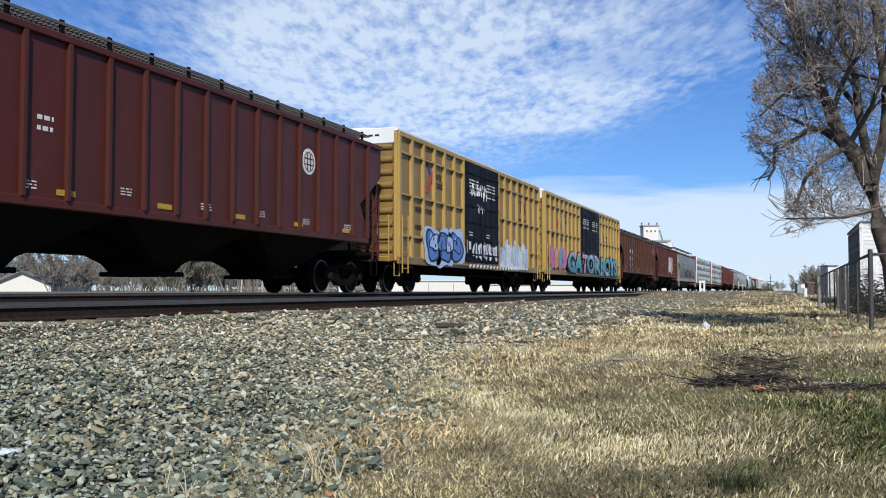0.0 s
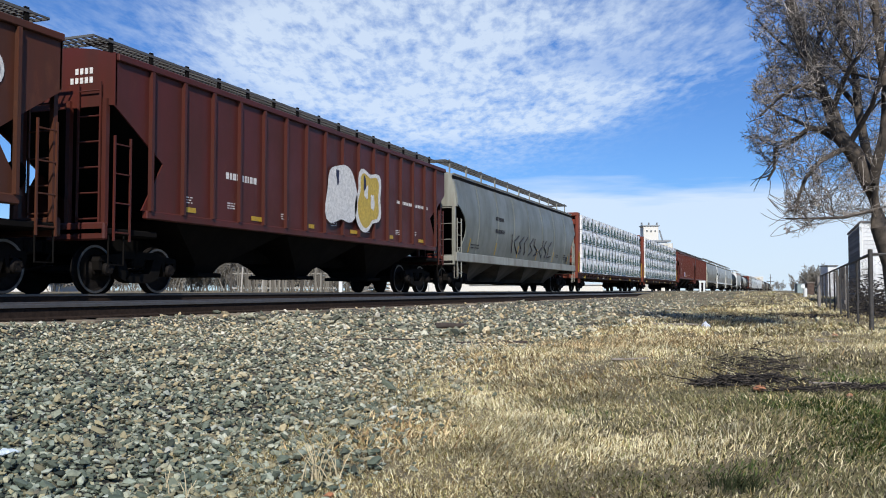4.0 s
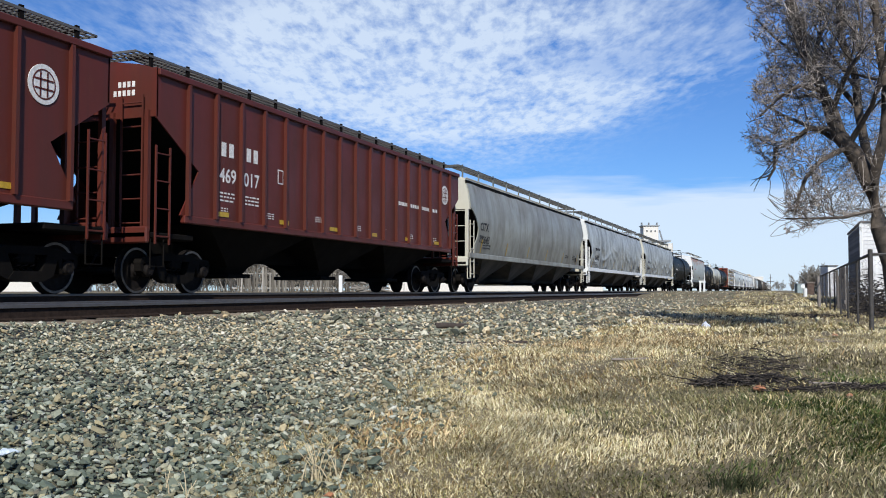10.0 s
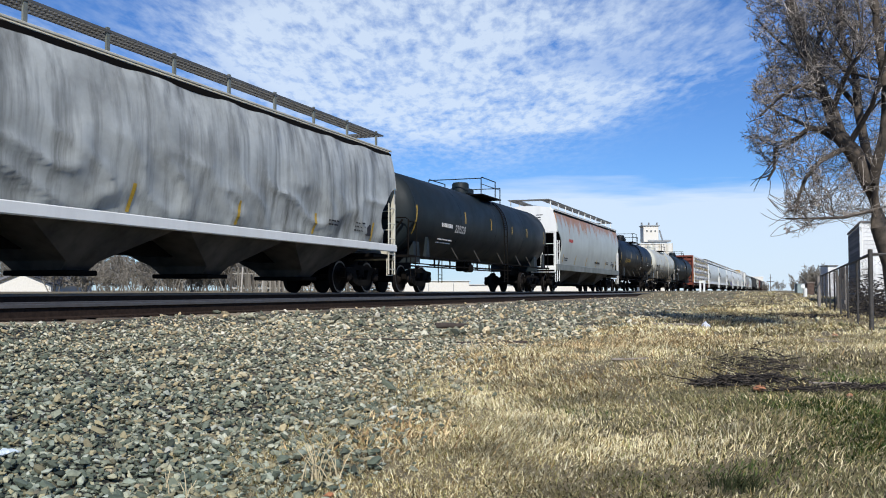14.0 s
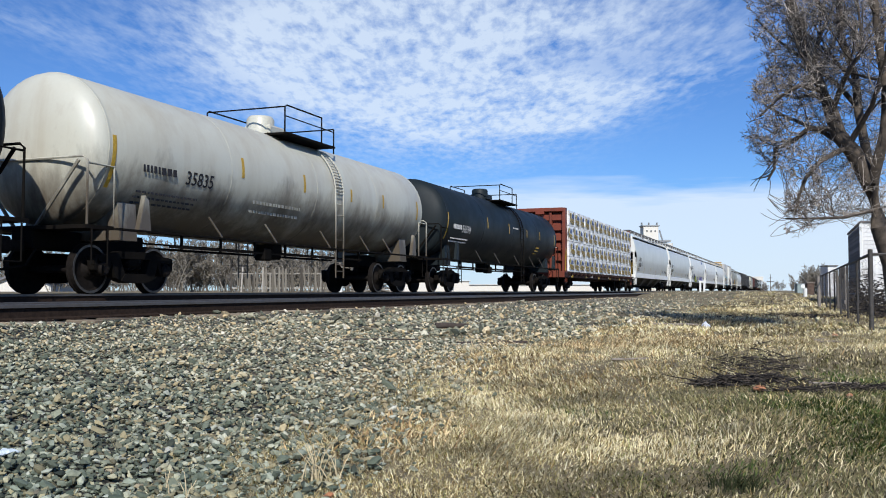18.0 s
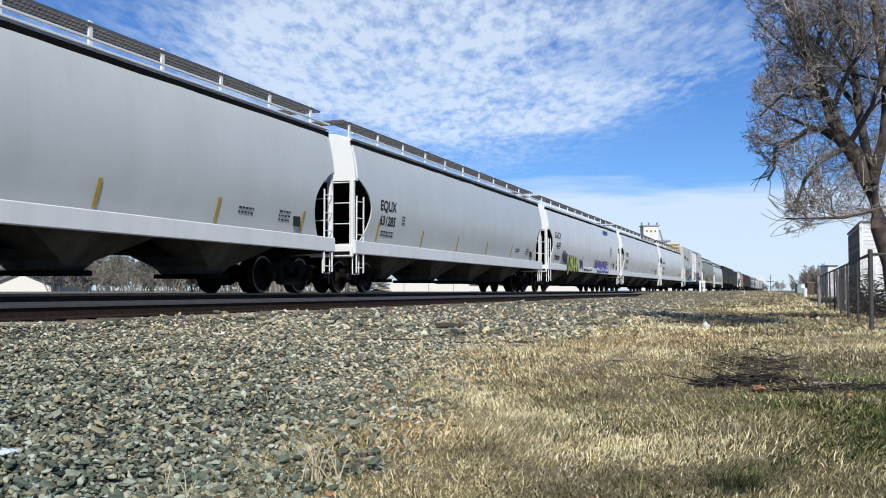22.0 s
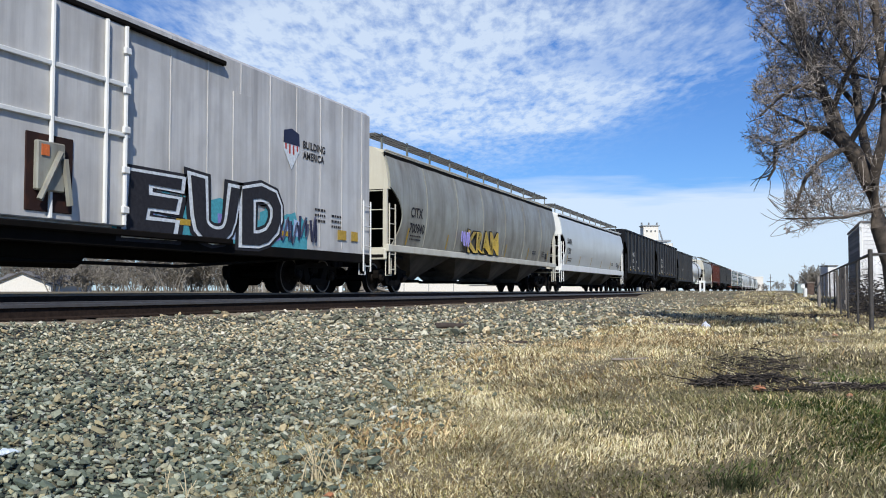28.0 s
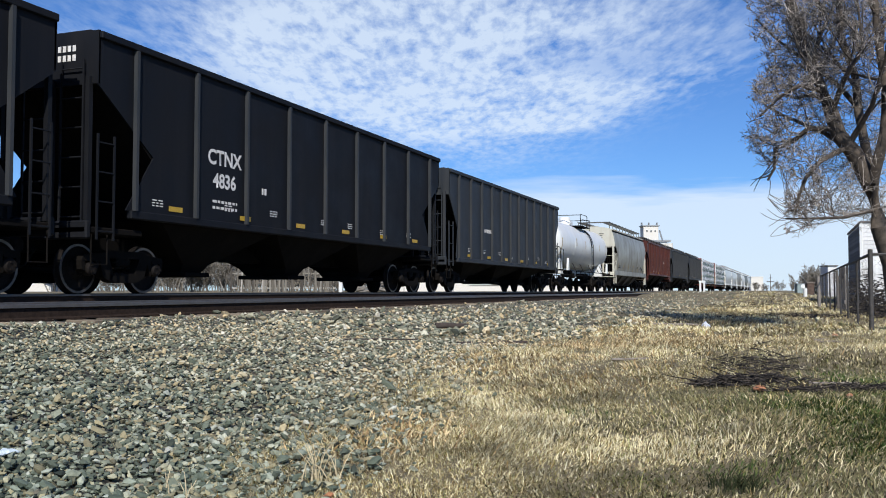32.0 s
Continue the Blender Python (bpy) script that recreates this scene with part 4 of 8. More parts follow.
# ---- boxcar ----
def boxcar(s0, s1, label, doors, ribs, text=(), seed=1):
    L = s1 - s0 - 0.95
    half = (s1 - s0) / 2
    zb, zt, w = 0.98, 5.02, 1.55
    e = L / 2 - 0.12
    c = car_root("boxcar", label, "boxcar", s0, s1)
    part("body", Shape().loft([(zb, e, w), (zt, e, w)], 1), YELLOW, c)
    part("roof", Shape().loft([(zt, e + 0.05, w + 0.06), (zt + 0.06, e + 0.05, w + 0.06), (zt + 0.16, e, 0.4)], 1), WHITE, c, "pale galvanised roof")
    for y in (-1, 1):
        part("top_chord", Shape().box(0, y * (w + 0.05), zt - 0.08, 2 * e, 0.1, 0.16, 0.02), YELLOWRIB, c)
        part("side_sill", Shape().box(0, y * (w + 0.03), zb + 0.03, 2 * e, 0.09, 0.26, 0.02), YELLOW, c)
    d0, d1 = doors
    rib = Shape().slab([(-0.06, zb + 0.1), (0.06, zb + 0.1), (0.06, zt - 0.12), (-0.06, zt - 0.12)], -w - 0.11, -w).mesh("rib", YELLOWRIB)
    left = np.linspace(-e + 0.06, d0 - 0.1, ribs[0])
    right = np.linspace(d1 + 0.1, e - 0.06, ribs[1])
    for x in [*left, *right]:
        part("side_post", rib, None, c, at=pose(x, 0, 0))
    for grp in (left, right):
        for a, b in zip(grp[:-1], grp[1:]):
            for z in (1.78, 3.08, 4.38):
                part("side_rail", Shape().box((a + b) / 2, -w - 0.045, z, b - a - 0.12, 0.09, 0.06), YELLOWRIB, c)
    n = 2
    dw = (d1 - d0) / n
    for i in range(n):
        x0 = d0 + i * dw
        dr = part("door", Shape().box(x0 + dw / 2, -w - 0.06, (zb + zt) / 2 + 0.02, dw - 0.04, 0.12, zt - zb - 0.25, 0.02), DOORBLUE, c, "dark blue sliding door")
        for z in np.linspace(zb + 0.45, zt - 0.5, 6):
            part("door_stiffener", Shape().box(x0 + dw / 2, -w - 0.135, z, dw - 0.16, 0.04, 0.07), DOORBLUE, dr)
        for k in (0.12, 0.5, 0.88):
            part("lock_rod", Shape().tube([(x0 + dw * k, -w - 0.155, zb + 0.1), (x0 + dw * k, -w - 0.155, zt - 0.15)], 0.018, 5), DOORBLUE, dr)
        bars(c, x0 + 0.3, 2.3, 0.5, 0.3, 3, INKW, -w - 0.126), bars(c, x0 + 0.45, 4.3, dw - 1.0, 0.62, 5, INKW, -w - 0.126)
        part("reflector", Shape().box(x0 + 0.2, -w - 0.126, 1.7, 0.09, 0.01, 0.5), INKY, c)
        part("door_label", Shape().box(x0 + 0.5, -w - 0.126, 1.75, 0.22, 0.01, 0.3), INKW, c)
    part("door_track", Shape().box((d0 + d1) / 2, -w - 0.1, zb + 0.02, (d1 - d0) * 1.6, 0.12, 0.08, 0.02), YELLOW, c)
    for s in (-1, 1):
        for i in range(9):
            z = zb + 0.35 + i * 0.40
            sh = Shape()
            pts = [(0, -0.11), (0.075, -0.06), (0.09, 0.0), (0.075, 0.06), (0, 0.11)]
            m = len(pts)
            vs = [(s * (e + a), y, z + b) for y in (-w + 0.12, w - 0.12) for a, b in pts]
            fs = [(k, k + 1, m + k + 1, m + k) for k in range(m - 1)] + [tuple(range(m)), tuple(reversed(range(m, 2 * m)))]
            part("end_corrugation", sh.add(vs, fs if s < 0 else [tuple(reversed(f)) for f in fs]), YELLOW, c, smooth=60)
        part("end_top", Shape().box(s * (e + 0.02), 0, zt - 0.14, 0.09, 2 * w - 0.05, 0.5, 0.02), WHITE, c, "white painted end top")
        for y in (-w + 0.03, w - 0.03):
            part("corner_post", Shape().box(s * (e + 0.02), y, (zb + zt) / 2, 0.12, 0.1, zt - zb, 0.02), YELLOWRIB, c)
        ladder(c, s * (e + 0.17), -w + 0.42, 0.95, 2.4, 0.45, YELLOWRIB, "y", "end_ladder")
        ladder(c, s * (e - 0.35), -w - 0.14, 0.6, 2.4, 0.45, YELLOWRIB, "x", "side_ladder")
        b = Shape()
        for i in range(6):
            b.box(s * (e + 0.07), -0.9 + i * 0.22, zt - 0.12, 0.004, 0.15, 0.06)
        part("end_stencil", b, INKK, c)
    under = Shape().box(0, 0, 0.85, L, 0.4, 0.4).mesh("centre_sill", BLACK)
    part("centre_sill", under, None, c)
    beam = Shape().box(0, 0, 0.93, 0.1, 2.9, 0.12).mesh("cross_beam", BLACK)
    for i in range(8):
        part("cross_beam", beam, None, c, at=pose(-e + 1 + (2 * e - 2) * i / 7, 0, 0))
    tr = Shape()
    tr.tube([(-e + 3.4, -1.2, 0.86), (-e * 0.55, -1.2, 0.62), (e * 0.55, -1.2, 0.62), (e - 3.4, -1.2, 0.86)], 0.03, 5)
    part("brake_rod", tr, BLACK, c)
    truck(c, -(L / 2 - 2.1)), truck(c, L / 2 - 2.1)
    end_gear(c, L, half, YELLOWRIB, 1.0)
    # crossed red and blue bands of the owner's mark
    y = -w - 0.02
    xm, zm = text[0] if text else (left[2], 4.0)
    for sgn, mt in ((1, LOGORED), (-1, LOGOBLUE)):
        m = Shape().slab([(xm - 0.5, zm - sgn * 0.55), (xm - 0.3, zm - sgn * 0.55), (xm + 0.5, zm + sgn * 0.55), (xm + 0.3, zm + sgn * 0.55)][::sgn], y - 0.004 * (2 + sgn), y)
        part("emblem_band", m, mt, c)
    for i, (bx, bz, bw, bh, br) in enumerate(text[1:]):
        bars(c, bx, bz, bw, bh, br, INKK, y)
    return c


LOGORED = plain("emblem_red", (0.42, 0.05, 0.035), 0.6)
LOGOBLUE = plain("emblem_blue", (0.03, 0.06, 0.25), 0.6)


def spray(car, x0, x1, z0, z1, y, n, fills, line, seed, back=None, shine=None):
    """Spray-painted bubble shapes: a cloud, dark outlines, fills and thin highlights."""
    rnd = random.Random(seed)

    def blob(cx, cz, rx, rz, k=11, rough=0.28, depth=0.0):
        ph = rnd.uniform(0, 6.3)
        out = []
        w3, w5, p3, p5 = rnd.uniform(-rough, rough), rnd.uniform(-rough, rough) * 0.6, rnd.uniform(0, 6), rnd.uniform(0, 6)
        k = k * 3
        for i in range(k):
            a = 2 * math.pi * i / k
            sq = (abs(math.cos(a)) ** 4 + abs(math.sin(a)) ** 4) ** -0.25
            q = sq * (1 + rough * math.sin(2 * a + ph) * 0.4 + w3 * math.sin(3 * a + p3) + w5 * math.sin(5 * a + p5))
            px, pz = cx + rx * q * math.cos(a), cz + rz * q * math.sin(a)
            out.append((px, pz))
        return out

    def sheet(name, out, mt, d):
        s = Shape()
        vs = []
        for px, pz in out:
            vs.append((px, on(y, px, pz) - d, pz))
        cx, cz = sum(p[0] for p in out) / len(out), sum(p[1] for p in out) / len(out)
        vs.append((cx, on(y, cx, cz) - d, cz))
        m = len(out)
        part(name, s.add(vs, [(i, (i + 1) % m, m) for i in range(m)]), mt, car)
    w = (x1 - x0) / n
    h = (z1 - z0) / 2
    zc = (z0 + z1) / 2
    for i in range(n):
        cx = x0 + w * (i + 0.5)
        if back:
            sheet("spray_cloud", blob(cx, zc + rnd.uniform(-0.1, 0.2) * h, w * 0.72, h * 1.05, 13, 0.2), back, 0.003)
    for i in range(n):
        cx = x0 + w * (i + 0.5)
        st = rnd.getstate()
        o = blob(cx, zc, w * 0.50, h * 0.86, 12, 0.22)
        sheet("spray_outline", o, line, 0.006)
        f = [(cx + (a - cx) * 0.80, zc + (b - zc) * 0.86) for a, b in o]
        sheet("spray_fill", f, fills[i % len(fills)], 0.009)
        # counters and strokes inside the letter shape
        for _ in range(2):
            ox, oz = cx + rnd.uniform(-0.18, 0.18) * w, zc + rnd.uniform(-0.4, 0.4) * h
            sheet("spray_stroke", blob(ox, oz, w * 0.07, h * rnd.uniform(0.15, 0.32), 7, 0.25), line, 0.012)
        if shine:
            sheet("spray_shine", blob(cx - 0.16 * w, zc + 0.5 * h, w * 0.05, h * 0.2, 7, 0.2), shine, 0.013)


def jagged(car, x0, x1, z0, z1, y, back, fills, seed, n=9):
    """A spiky spray cloud with slanting facets of colour and pale edges."""
    rnd = random.Random(seed)
    k = n * 4
    top = [(x0 + (x1 - x0) * i / k + rnd.uniform(-0.05, 0.05), z1 - (z1 - z0) * (0.10 + 0.42 * rnd.random() ** 2 + 0.16 * math.sin(i * 0.9 + seed) ** 2 + 0.2 * abs(2 * i / k - 1) ** 3)) for i in range(k + 1)]
    cloud = Shape()
    for (xa, za), (xb, zb) in zip(top[:-1], top[1:]):
        cloud.add([(xa, y - 0.003, z0), (xb, y - 0.003, z0), (xb, y - 0.003, zb), (xa, y - 0.003, za)], [(0, 1, 2, 3)])
    part("spray_cloud", cloud, back, car)
    w = (x1 - x0) / n
    for i in range(n):
        xa, lean = x0 + w * i + 0.08, rnd.uniform(-0.3, 0.3) * w
        za, zb = z0 + rnd.uniform(0.03, 0.2), z0 + (z1 - z0) * rnd.uniform(0.5, 0.8)
        for f in range(2):
            a, b = xa + w * 0.46 * f, xa + w * (0.40 + 0.46 * f)
            part("spray_facet", Shape().add([(a, y - 0.007, za + rnd.uniform(0, 0.15)), (b, y - 0.007, za + rnd.uniform(0, 0.15)), (b + lean, y - 0.007, zb + rnd.uniform(-0.3, 0.1)), (a + lean, y - 0.007, zb + rnd.uniform(-0.3, 0.1))], [(0, 1, 2, 3)]), fills[(i + f) % len(fills)], car)


def two_tone(name, low, high, third, z0, z1):
    """Spray fill that fades from one colour to another up the car's side, with stray patches."""
    m, nt, b = mat_base(name, 0.6)
    tc, sp, mr = nt.nodes.new("ShaderNodeTexCoord"), nt.nodes.new("ShaderNodeSeparateXYZ"), nt.nodes.new("ShaderNodeMapRange")
    nt.links.new(tc.outputs["Object"], sp.inputs[0])
    add = nt.nodes.new("ShaderNodeMath")
    add.operation, add.inputs[1].default_value = "MULTIPLY_ADD", 0.9
    nt.links.new(mapped_noise(nt, 1.6, 3, 0.6), add.inputs[0])
    nt.links.new(sp.outputs[2], add.inputs[2])
    mr.inputs["From Min"].default_value, mr.inputs["From Max"].default_value = z0 + 0.45, z1 + 0.45
    nt.links.new(add.outputs[0], mr.inputs["Value"])
    c = ramp(nt, mr.outputs[0], [(0.0, tuple(v * 0.6 for v in low)), (0.35, low), (0.55, low), (0.66, high), (1.0, high)])
    c = blend(nt, ramp(nt, mapped_noise(nt, 0.9, 2, 0.5), [(0.58, (0, 0, 0)), (0.62, (0.9, 0.9, 0.9))]), c, third)
    nt.links.new(c, b.inputs["Base Color"])
    return m


SP_BLUE = plain("spray_blue", (0.09, 0.20, 0.50), 0.6)
SP_SKY = plain("spray_pale_blue", (0.40, 0.52, 0.72), 0.6)
SP_TEAL = plain("spray_teal", (0.07, 0.34, 0.40), 0.6)
SP_WHITE = plain("spray_white", (0.66, 0.70, 0.72), 0.6)
SP_PINK = plain("spray_pink", (0.58, 0.16, 0.33), 0.6)
SP_GREEN = plain("spray_green", (0.36, 0.42, 0.09), 0.6)
SP_PURPLE = plain("spray_purple", (0.24, 0.22, 0.52), 0.6)
SP_YELLOW = plain("spray_ochre", (0.52, 0.36, 0.06), 0.6)
SP_MAROON = plain("spray_dark_red", (0.10, 0.015, 0.02), 0.6)
SP_NAVY = plain("spray_navy", (0.015, 0.018, 0.05), 0.6)


def spray_words(car, text, x, z, size, y, fill, line, stretch=1.0, rim=None):
    layers = [(line, 0.082 * size, 0.008), (fill, 0.045 * size, 0.036)]
    if rim:
        layers = [(rim, 0.115 * size, 0.004), (line, 0.075 * size, 0.016), (fill, 0.035 * size, 0.028)]
    for k, (mt, bold, d) in enumerate(layers):
        def place(a, b, d=d):
            q = noise.noise(Vector((a * 1.1 + x, b * 0.7, size))) * 0.12 * size
            v = noise.noise(Vector((a * 0.8 + x + 9, b * 0.5, size))) * 0.16 * size * min(1.0, b / size + 0.25)
            px, pz = x + (a + q + 0.04 * b) * stretch, z + b + v
            return (px, on(y, px, pz) - d, pz)
        part("spray_letters", letters(text, size, mt, bold, place), None, car)


def scribble(car, x0, x1, z0, z1, y, n, mt, seed, r=0.018):
    """A quick tag in one line weight."""
    rnd = random.Random(seed)
    w = (x1 - x0) / n
    for i in range(n):
        cx = x0 + w * (i + 0.5)
        pts = []
        for k in range(rnd.randrange(4, 6)):
            u = (k / 4 - 0.5) * 1.1 * w + rnd.uniform(-0.25, 0.25) * w
            v = (z0 + 0.08 if k % 2 else z1 - 0.08) + rnd.uniform(-0.35, 0.35) * (z1 - z0) * 0.5
            pts.append((cx + u, y, v))
        fine = []
        for k in range(len(pts) - 1):
            p0, p1, p2, p3 = (Vector(pts[max(0, min(len(pts) - 1, k + j))]) for j in (-1, 0, 1, 2))
            for q in (0, 0.25, 0.5, 0.75):
                fine.append(0.5 * (2 * p1 + (p2 - p0) * q + (2 * p0 - 5 * p1 + 4 * p2 - p3) * q * q + (3 * p1 - p0 - 3 * p2 + p3) * q ** 3))
        part("tag_stroke", Shape().tube(fine, r, 4), mt, car)


SP_GATOR = two_tone("spray_teal_and_lilac", (0.10, 0.36, 0.40), (0.50, 0.55, 0.72), (0.55, 0.22, 0.36), 1.2, 2.6)
SP_BOYS = two_tone("spray_teal_and_grey", (0.08, 0.34, 0.40), (0.30, 0.48, 0.56), (0.50, 0.42, 0.60), 1.0, 2.9)
SP_SILVER = two_tone("spray_silver_and_mint", (0.46, 0.58, 0.58), (0.68, 0.72, 0.72), (0.55, 0.42, 0.40), 1.0, 2.2)


# ---- refrigerator car ----
def reefer(s0, s1, label):
    L = s1 - s0 - 1.2
    half = (s1 - s0) / 2
    zb, zt, w = 1.08, 5.18, 1.56
    e = L / 2 - 0.12
    c = car_root("refrigerator_car", label, "boxcar", s0, s1)
    part("body", Shape().loft([(zb, e, w), (zt - 0.1, e, w), (zt, e, w - 0.12)], 1), REEFER, c)
    part("roof", Shape().loft([(zt, e, w - 0.12), (zt + 0.1, e - 0.02, 0.9)], 1), WHITE, c)
    lap = Shape().box(0, -w - 0.006, 0, 0.035, 0.012, zt - zb - 0.2).mesh("panel_lap", REEFER)
    for x in np.arange(-e + 1.2, e - 0.5, 1.22):
        if not -2.6 < x < 1.6:
            part("panel_lap", lap, None, c, at=pose(x, 0, (zb + zt) / 2))
    xd = -0.5
    part("door", Shape().box(xd, -w - 0.05, (zb + zt) / 2 - 0.1, 3.9, 0.1, zt - zb - 0.45, 0.03), REEFER, c, "insulated sliding plug door")
    door = c.children[-1]
    for x in (xd - 1.85, xd - 1.25, xd + 0.1, xd + 1.35, xd + 1.85):
        part("lock_rod", Shape().tube([(x, -w - 0.14, zb + 0.15), (x, -w - 0.14, zt - 0.35)], 0.04, 6), WHITE, door)
    for z in (2.85, 3.75):
        part("door_rail", Shape().box(xd, -w - 0.13, z, 3.9, 0.06, 0.08, 0.01), WHITE, door)
    for i in range(10):
        part("hinge", Shape().box(xd + (-1.85, 1.85)[i % 2], -w - 0.16, 1.5 + 0.72 * (i // 2), 0.17, 0.07, 0.13, 0.02), WHITE, door)
    part("lock_panel", Shape().box(xd + 0.1, -w - 0.11, 1.95, 1.0, 0.03, 1.25, 0.01), DECKMAT, door)
    lk = Shape().box(xd + 0.05, -w - 0.16, 2.05, 0.6, 0.1, 0.8, 0.03).tube([(xd - 0.2, -w - 0.22, 1.5), (xd + 0.2, -w - 0.26, 2.3)], 0.05, 6).tube([(xd + 0.45, -w - 0.22, 1.45), (xd + 0.3, -w - 0.24, 2.2)], 0.06, 6)
    part("lock_gear", lk, GREYCAR, door)
    part("lock_tag", Shape().box(xd - 0.1, -w - 0.225, 2.3, 0.16, 0.012, 0.18), plain("orange_tag", (0.6, 0.14, 0.03), 0.6), door)
    part("door_track", Shape().box(1.6, -w - 0.09, zb + 0.02, 6.4, 0.1, 0.12, 0.02), BLACK, c)
    part("top_track", Shape().box(1.5, -w - 0.07, zt - 0.28, 6.0, 0.12, 0.1, 0.02), BLACK, c)
    for y in (-1, 1):
        part("side_sill", Shape().box(0, y * (w - 0.02), zb - 0.12, 2 * e, 0.1, 0.26, 0.02), BLACK, c)
    part("machine_housing", Shape().box(-e - 0.02, 0, zt - 0.25, 0.35, 2.2, 0.5, 0.05), YELLOWRIB, c, "yellow end housing")
    part("machine_housing", Shape().box(-e + 0.8, 0, zt + 0.16, 1.6, 2.0, 0.3, 0.05), YELLOWRIB, c, "yellow roof housing")
    part("centre_sill", Shape().box(0, 0, 0.88, L, 0.45, 0.36), BLACK, c)
    beam = Shape().box(0, 0, 0.92, 0.09, 2.9, 0.12).mesh("cross_beam", BLACK)
    for i in range(9):
        part("cross_beam", beam, None, c, at=pose(-e + 0.8 + (2 * e - 1.6) * i / 8, 0, 0))
    tank = Shape().turn_x([(-2.0, 0.05), (-1.95, 0.3), (1.0, 0.3), (1.05, 0.05)], 16, -0.85, 0.75)
    part("fuel_tank", tank, BLACK, c, smooth=40)
    part("brake_rod", Shape().tube([(-e + 3.6, -1.25, 0.85), (-3.5, -1.25, 0.55), (3.5, -1.25, 0.55), (e - 3.6, -1.25, 0.85)], 0.035, 5), BLACK, c)
    for s in (-1, 1):
        ladder(c, s * (e - 0.3), -w - 0.08, 0.6, 2.6, 0.45, WHITE, "x", "side_ladder")
        ladder(c, s * (e + 0.12), -w + 0.4, 1.0, 2.6, 0.45, WHITE, "y", "end_ladder")
    truck(c, -(L / 2 - 2.4)), truck(c, L / 2 - 2.4)
    end_gear(c, L, half, WHITE, 1.0)
    y = -w - 0.014
    mark(c, "ARMN", -10.1, 3.78, 0.6, INKK, y, 0.02), mark(c, "170623", -7.65, 3.62, 0.52, INKK, y, 0.02)
    part("stencil_frame", Shape().box(-5.9, y, 3.7, 0.34, 0.006, 0.34), INKK, c)
    part("stencil_frame", Shape().box(-5.9, y - 0.004, 3.7, 0.28, 0.006, 0.28), REEFER, c)
    # striped shield emblem and its slogan
    xs, zs = 7.4, 3.55
    part("emblem_shield", Shape().slab([(xs - 0.36, zs + 0.3), (xs - 0.36, zs - 0.1), (xs, zs - 0.55), (xs + 0.36, zs - 0.1), (xs + 0.36, zs + 0.3)], y - 0.004, y), SP_WHITE, c)
    for k in range(4):
        part("emblem_stripe", Shape().slab([(xs - 0.3 + k * 0.18, zs + 0.05), (xs - 0.3 + k * 0.18, zs - 0.12 - 0.1 * (1 - abs(k - 1.5))), (xs - 0.23 + k * 0.18, zs - 0.14 - 0.1 * (1 - abs(k - 1.5))), (xs - 0.23 + k * 0.18, zs + 0.05)], y - 0.008, y - 0.004), LOGORED, c)
    part("emblem_chief", Shape().slab([(xs - 0.38, zs + 0.06), (xs + 0.38, zs + 0.06), (xs + 0.36, zs + 0.36), (xs, zs + 0.45), (xs - 0.36, zs + 0.36)], y - 0.010, y - 0.004), SP_NAVY, c)
    mark(c, "BUILDING", xs + 1.15, zs + 0.06, 0.26, INKK, y, 0.006), mark(c, "AMERICA", xs + 1.12, zs - 0.2, 0.26, INKK, y, 0.006)
    for bx, bz in ((-e + 0.5, 2.1), (-e + 1.4, 2.1), (-3.3, 3.5), (8.6, 2.2), (9.5, 2.1)):
        bars(c, bx, bz, 0.55, 0.42, 3, INKK, y - (0.10 if abs(bx) < 1.5 else 0))
    for bx in (-e + 4.0, -e + 7.6, -e + 10.4, 3.2, 7.2):
        part("reflector", Shape().box(bx, y - 0.016, 1.42, 0.46, 0.006, 0.12), INKY, c)
    for bx, bw in ((e - 1.75, 0.5), (e - 1.0, 0.4)):
        part("yellow_label", Shape().box(bx, y - 0.016, 1.55, bw, 0.006, 0.26), INKY, c)
    part("access_panel", Shape().box(5.3, -w - 0.006, 3.3, 0.75, 0.018, 2.2, 0.006), REEFER, c)
    spray(c, -9.3, -2.7, 1.1, 2.75, y, 5, [SP_MAROON, SP_NAVY, SP_MAROON], SP_WHITE, 5, SP_TEAL, SP_GREEN)
    spray(c, -9.9, -8.6, 1.5, 2.6, y, 1, [SP_GREEN], SP_GREEN, 9)
    for ch, cx, st in (("E", 2.25, 1.75), ("U", 4.15, 1.5), ("D", 6.0, 1.4)):
        spray_words(c, ch, cx, 1.14, 1.66, y - 0.014, INKK, SP_WHITE, st, INKK)
    jagged(c, 1.2, 8.2, 1.05, 2.35, y - 0.004, SP_TEAL, [SP_TEAL, SP_PURPLE, SP_SKY], 8)
    scribble(c, 6.9, 8.7, 1.2, 1.9, y - 0.02, 4, SP_NAVY, 12, 0.03)
    return c


# ---- centre-beam flat car with wrapped lumber ----
BUNDLES = []


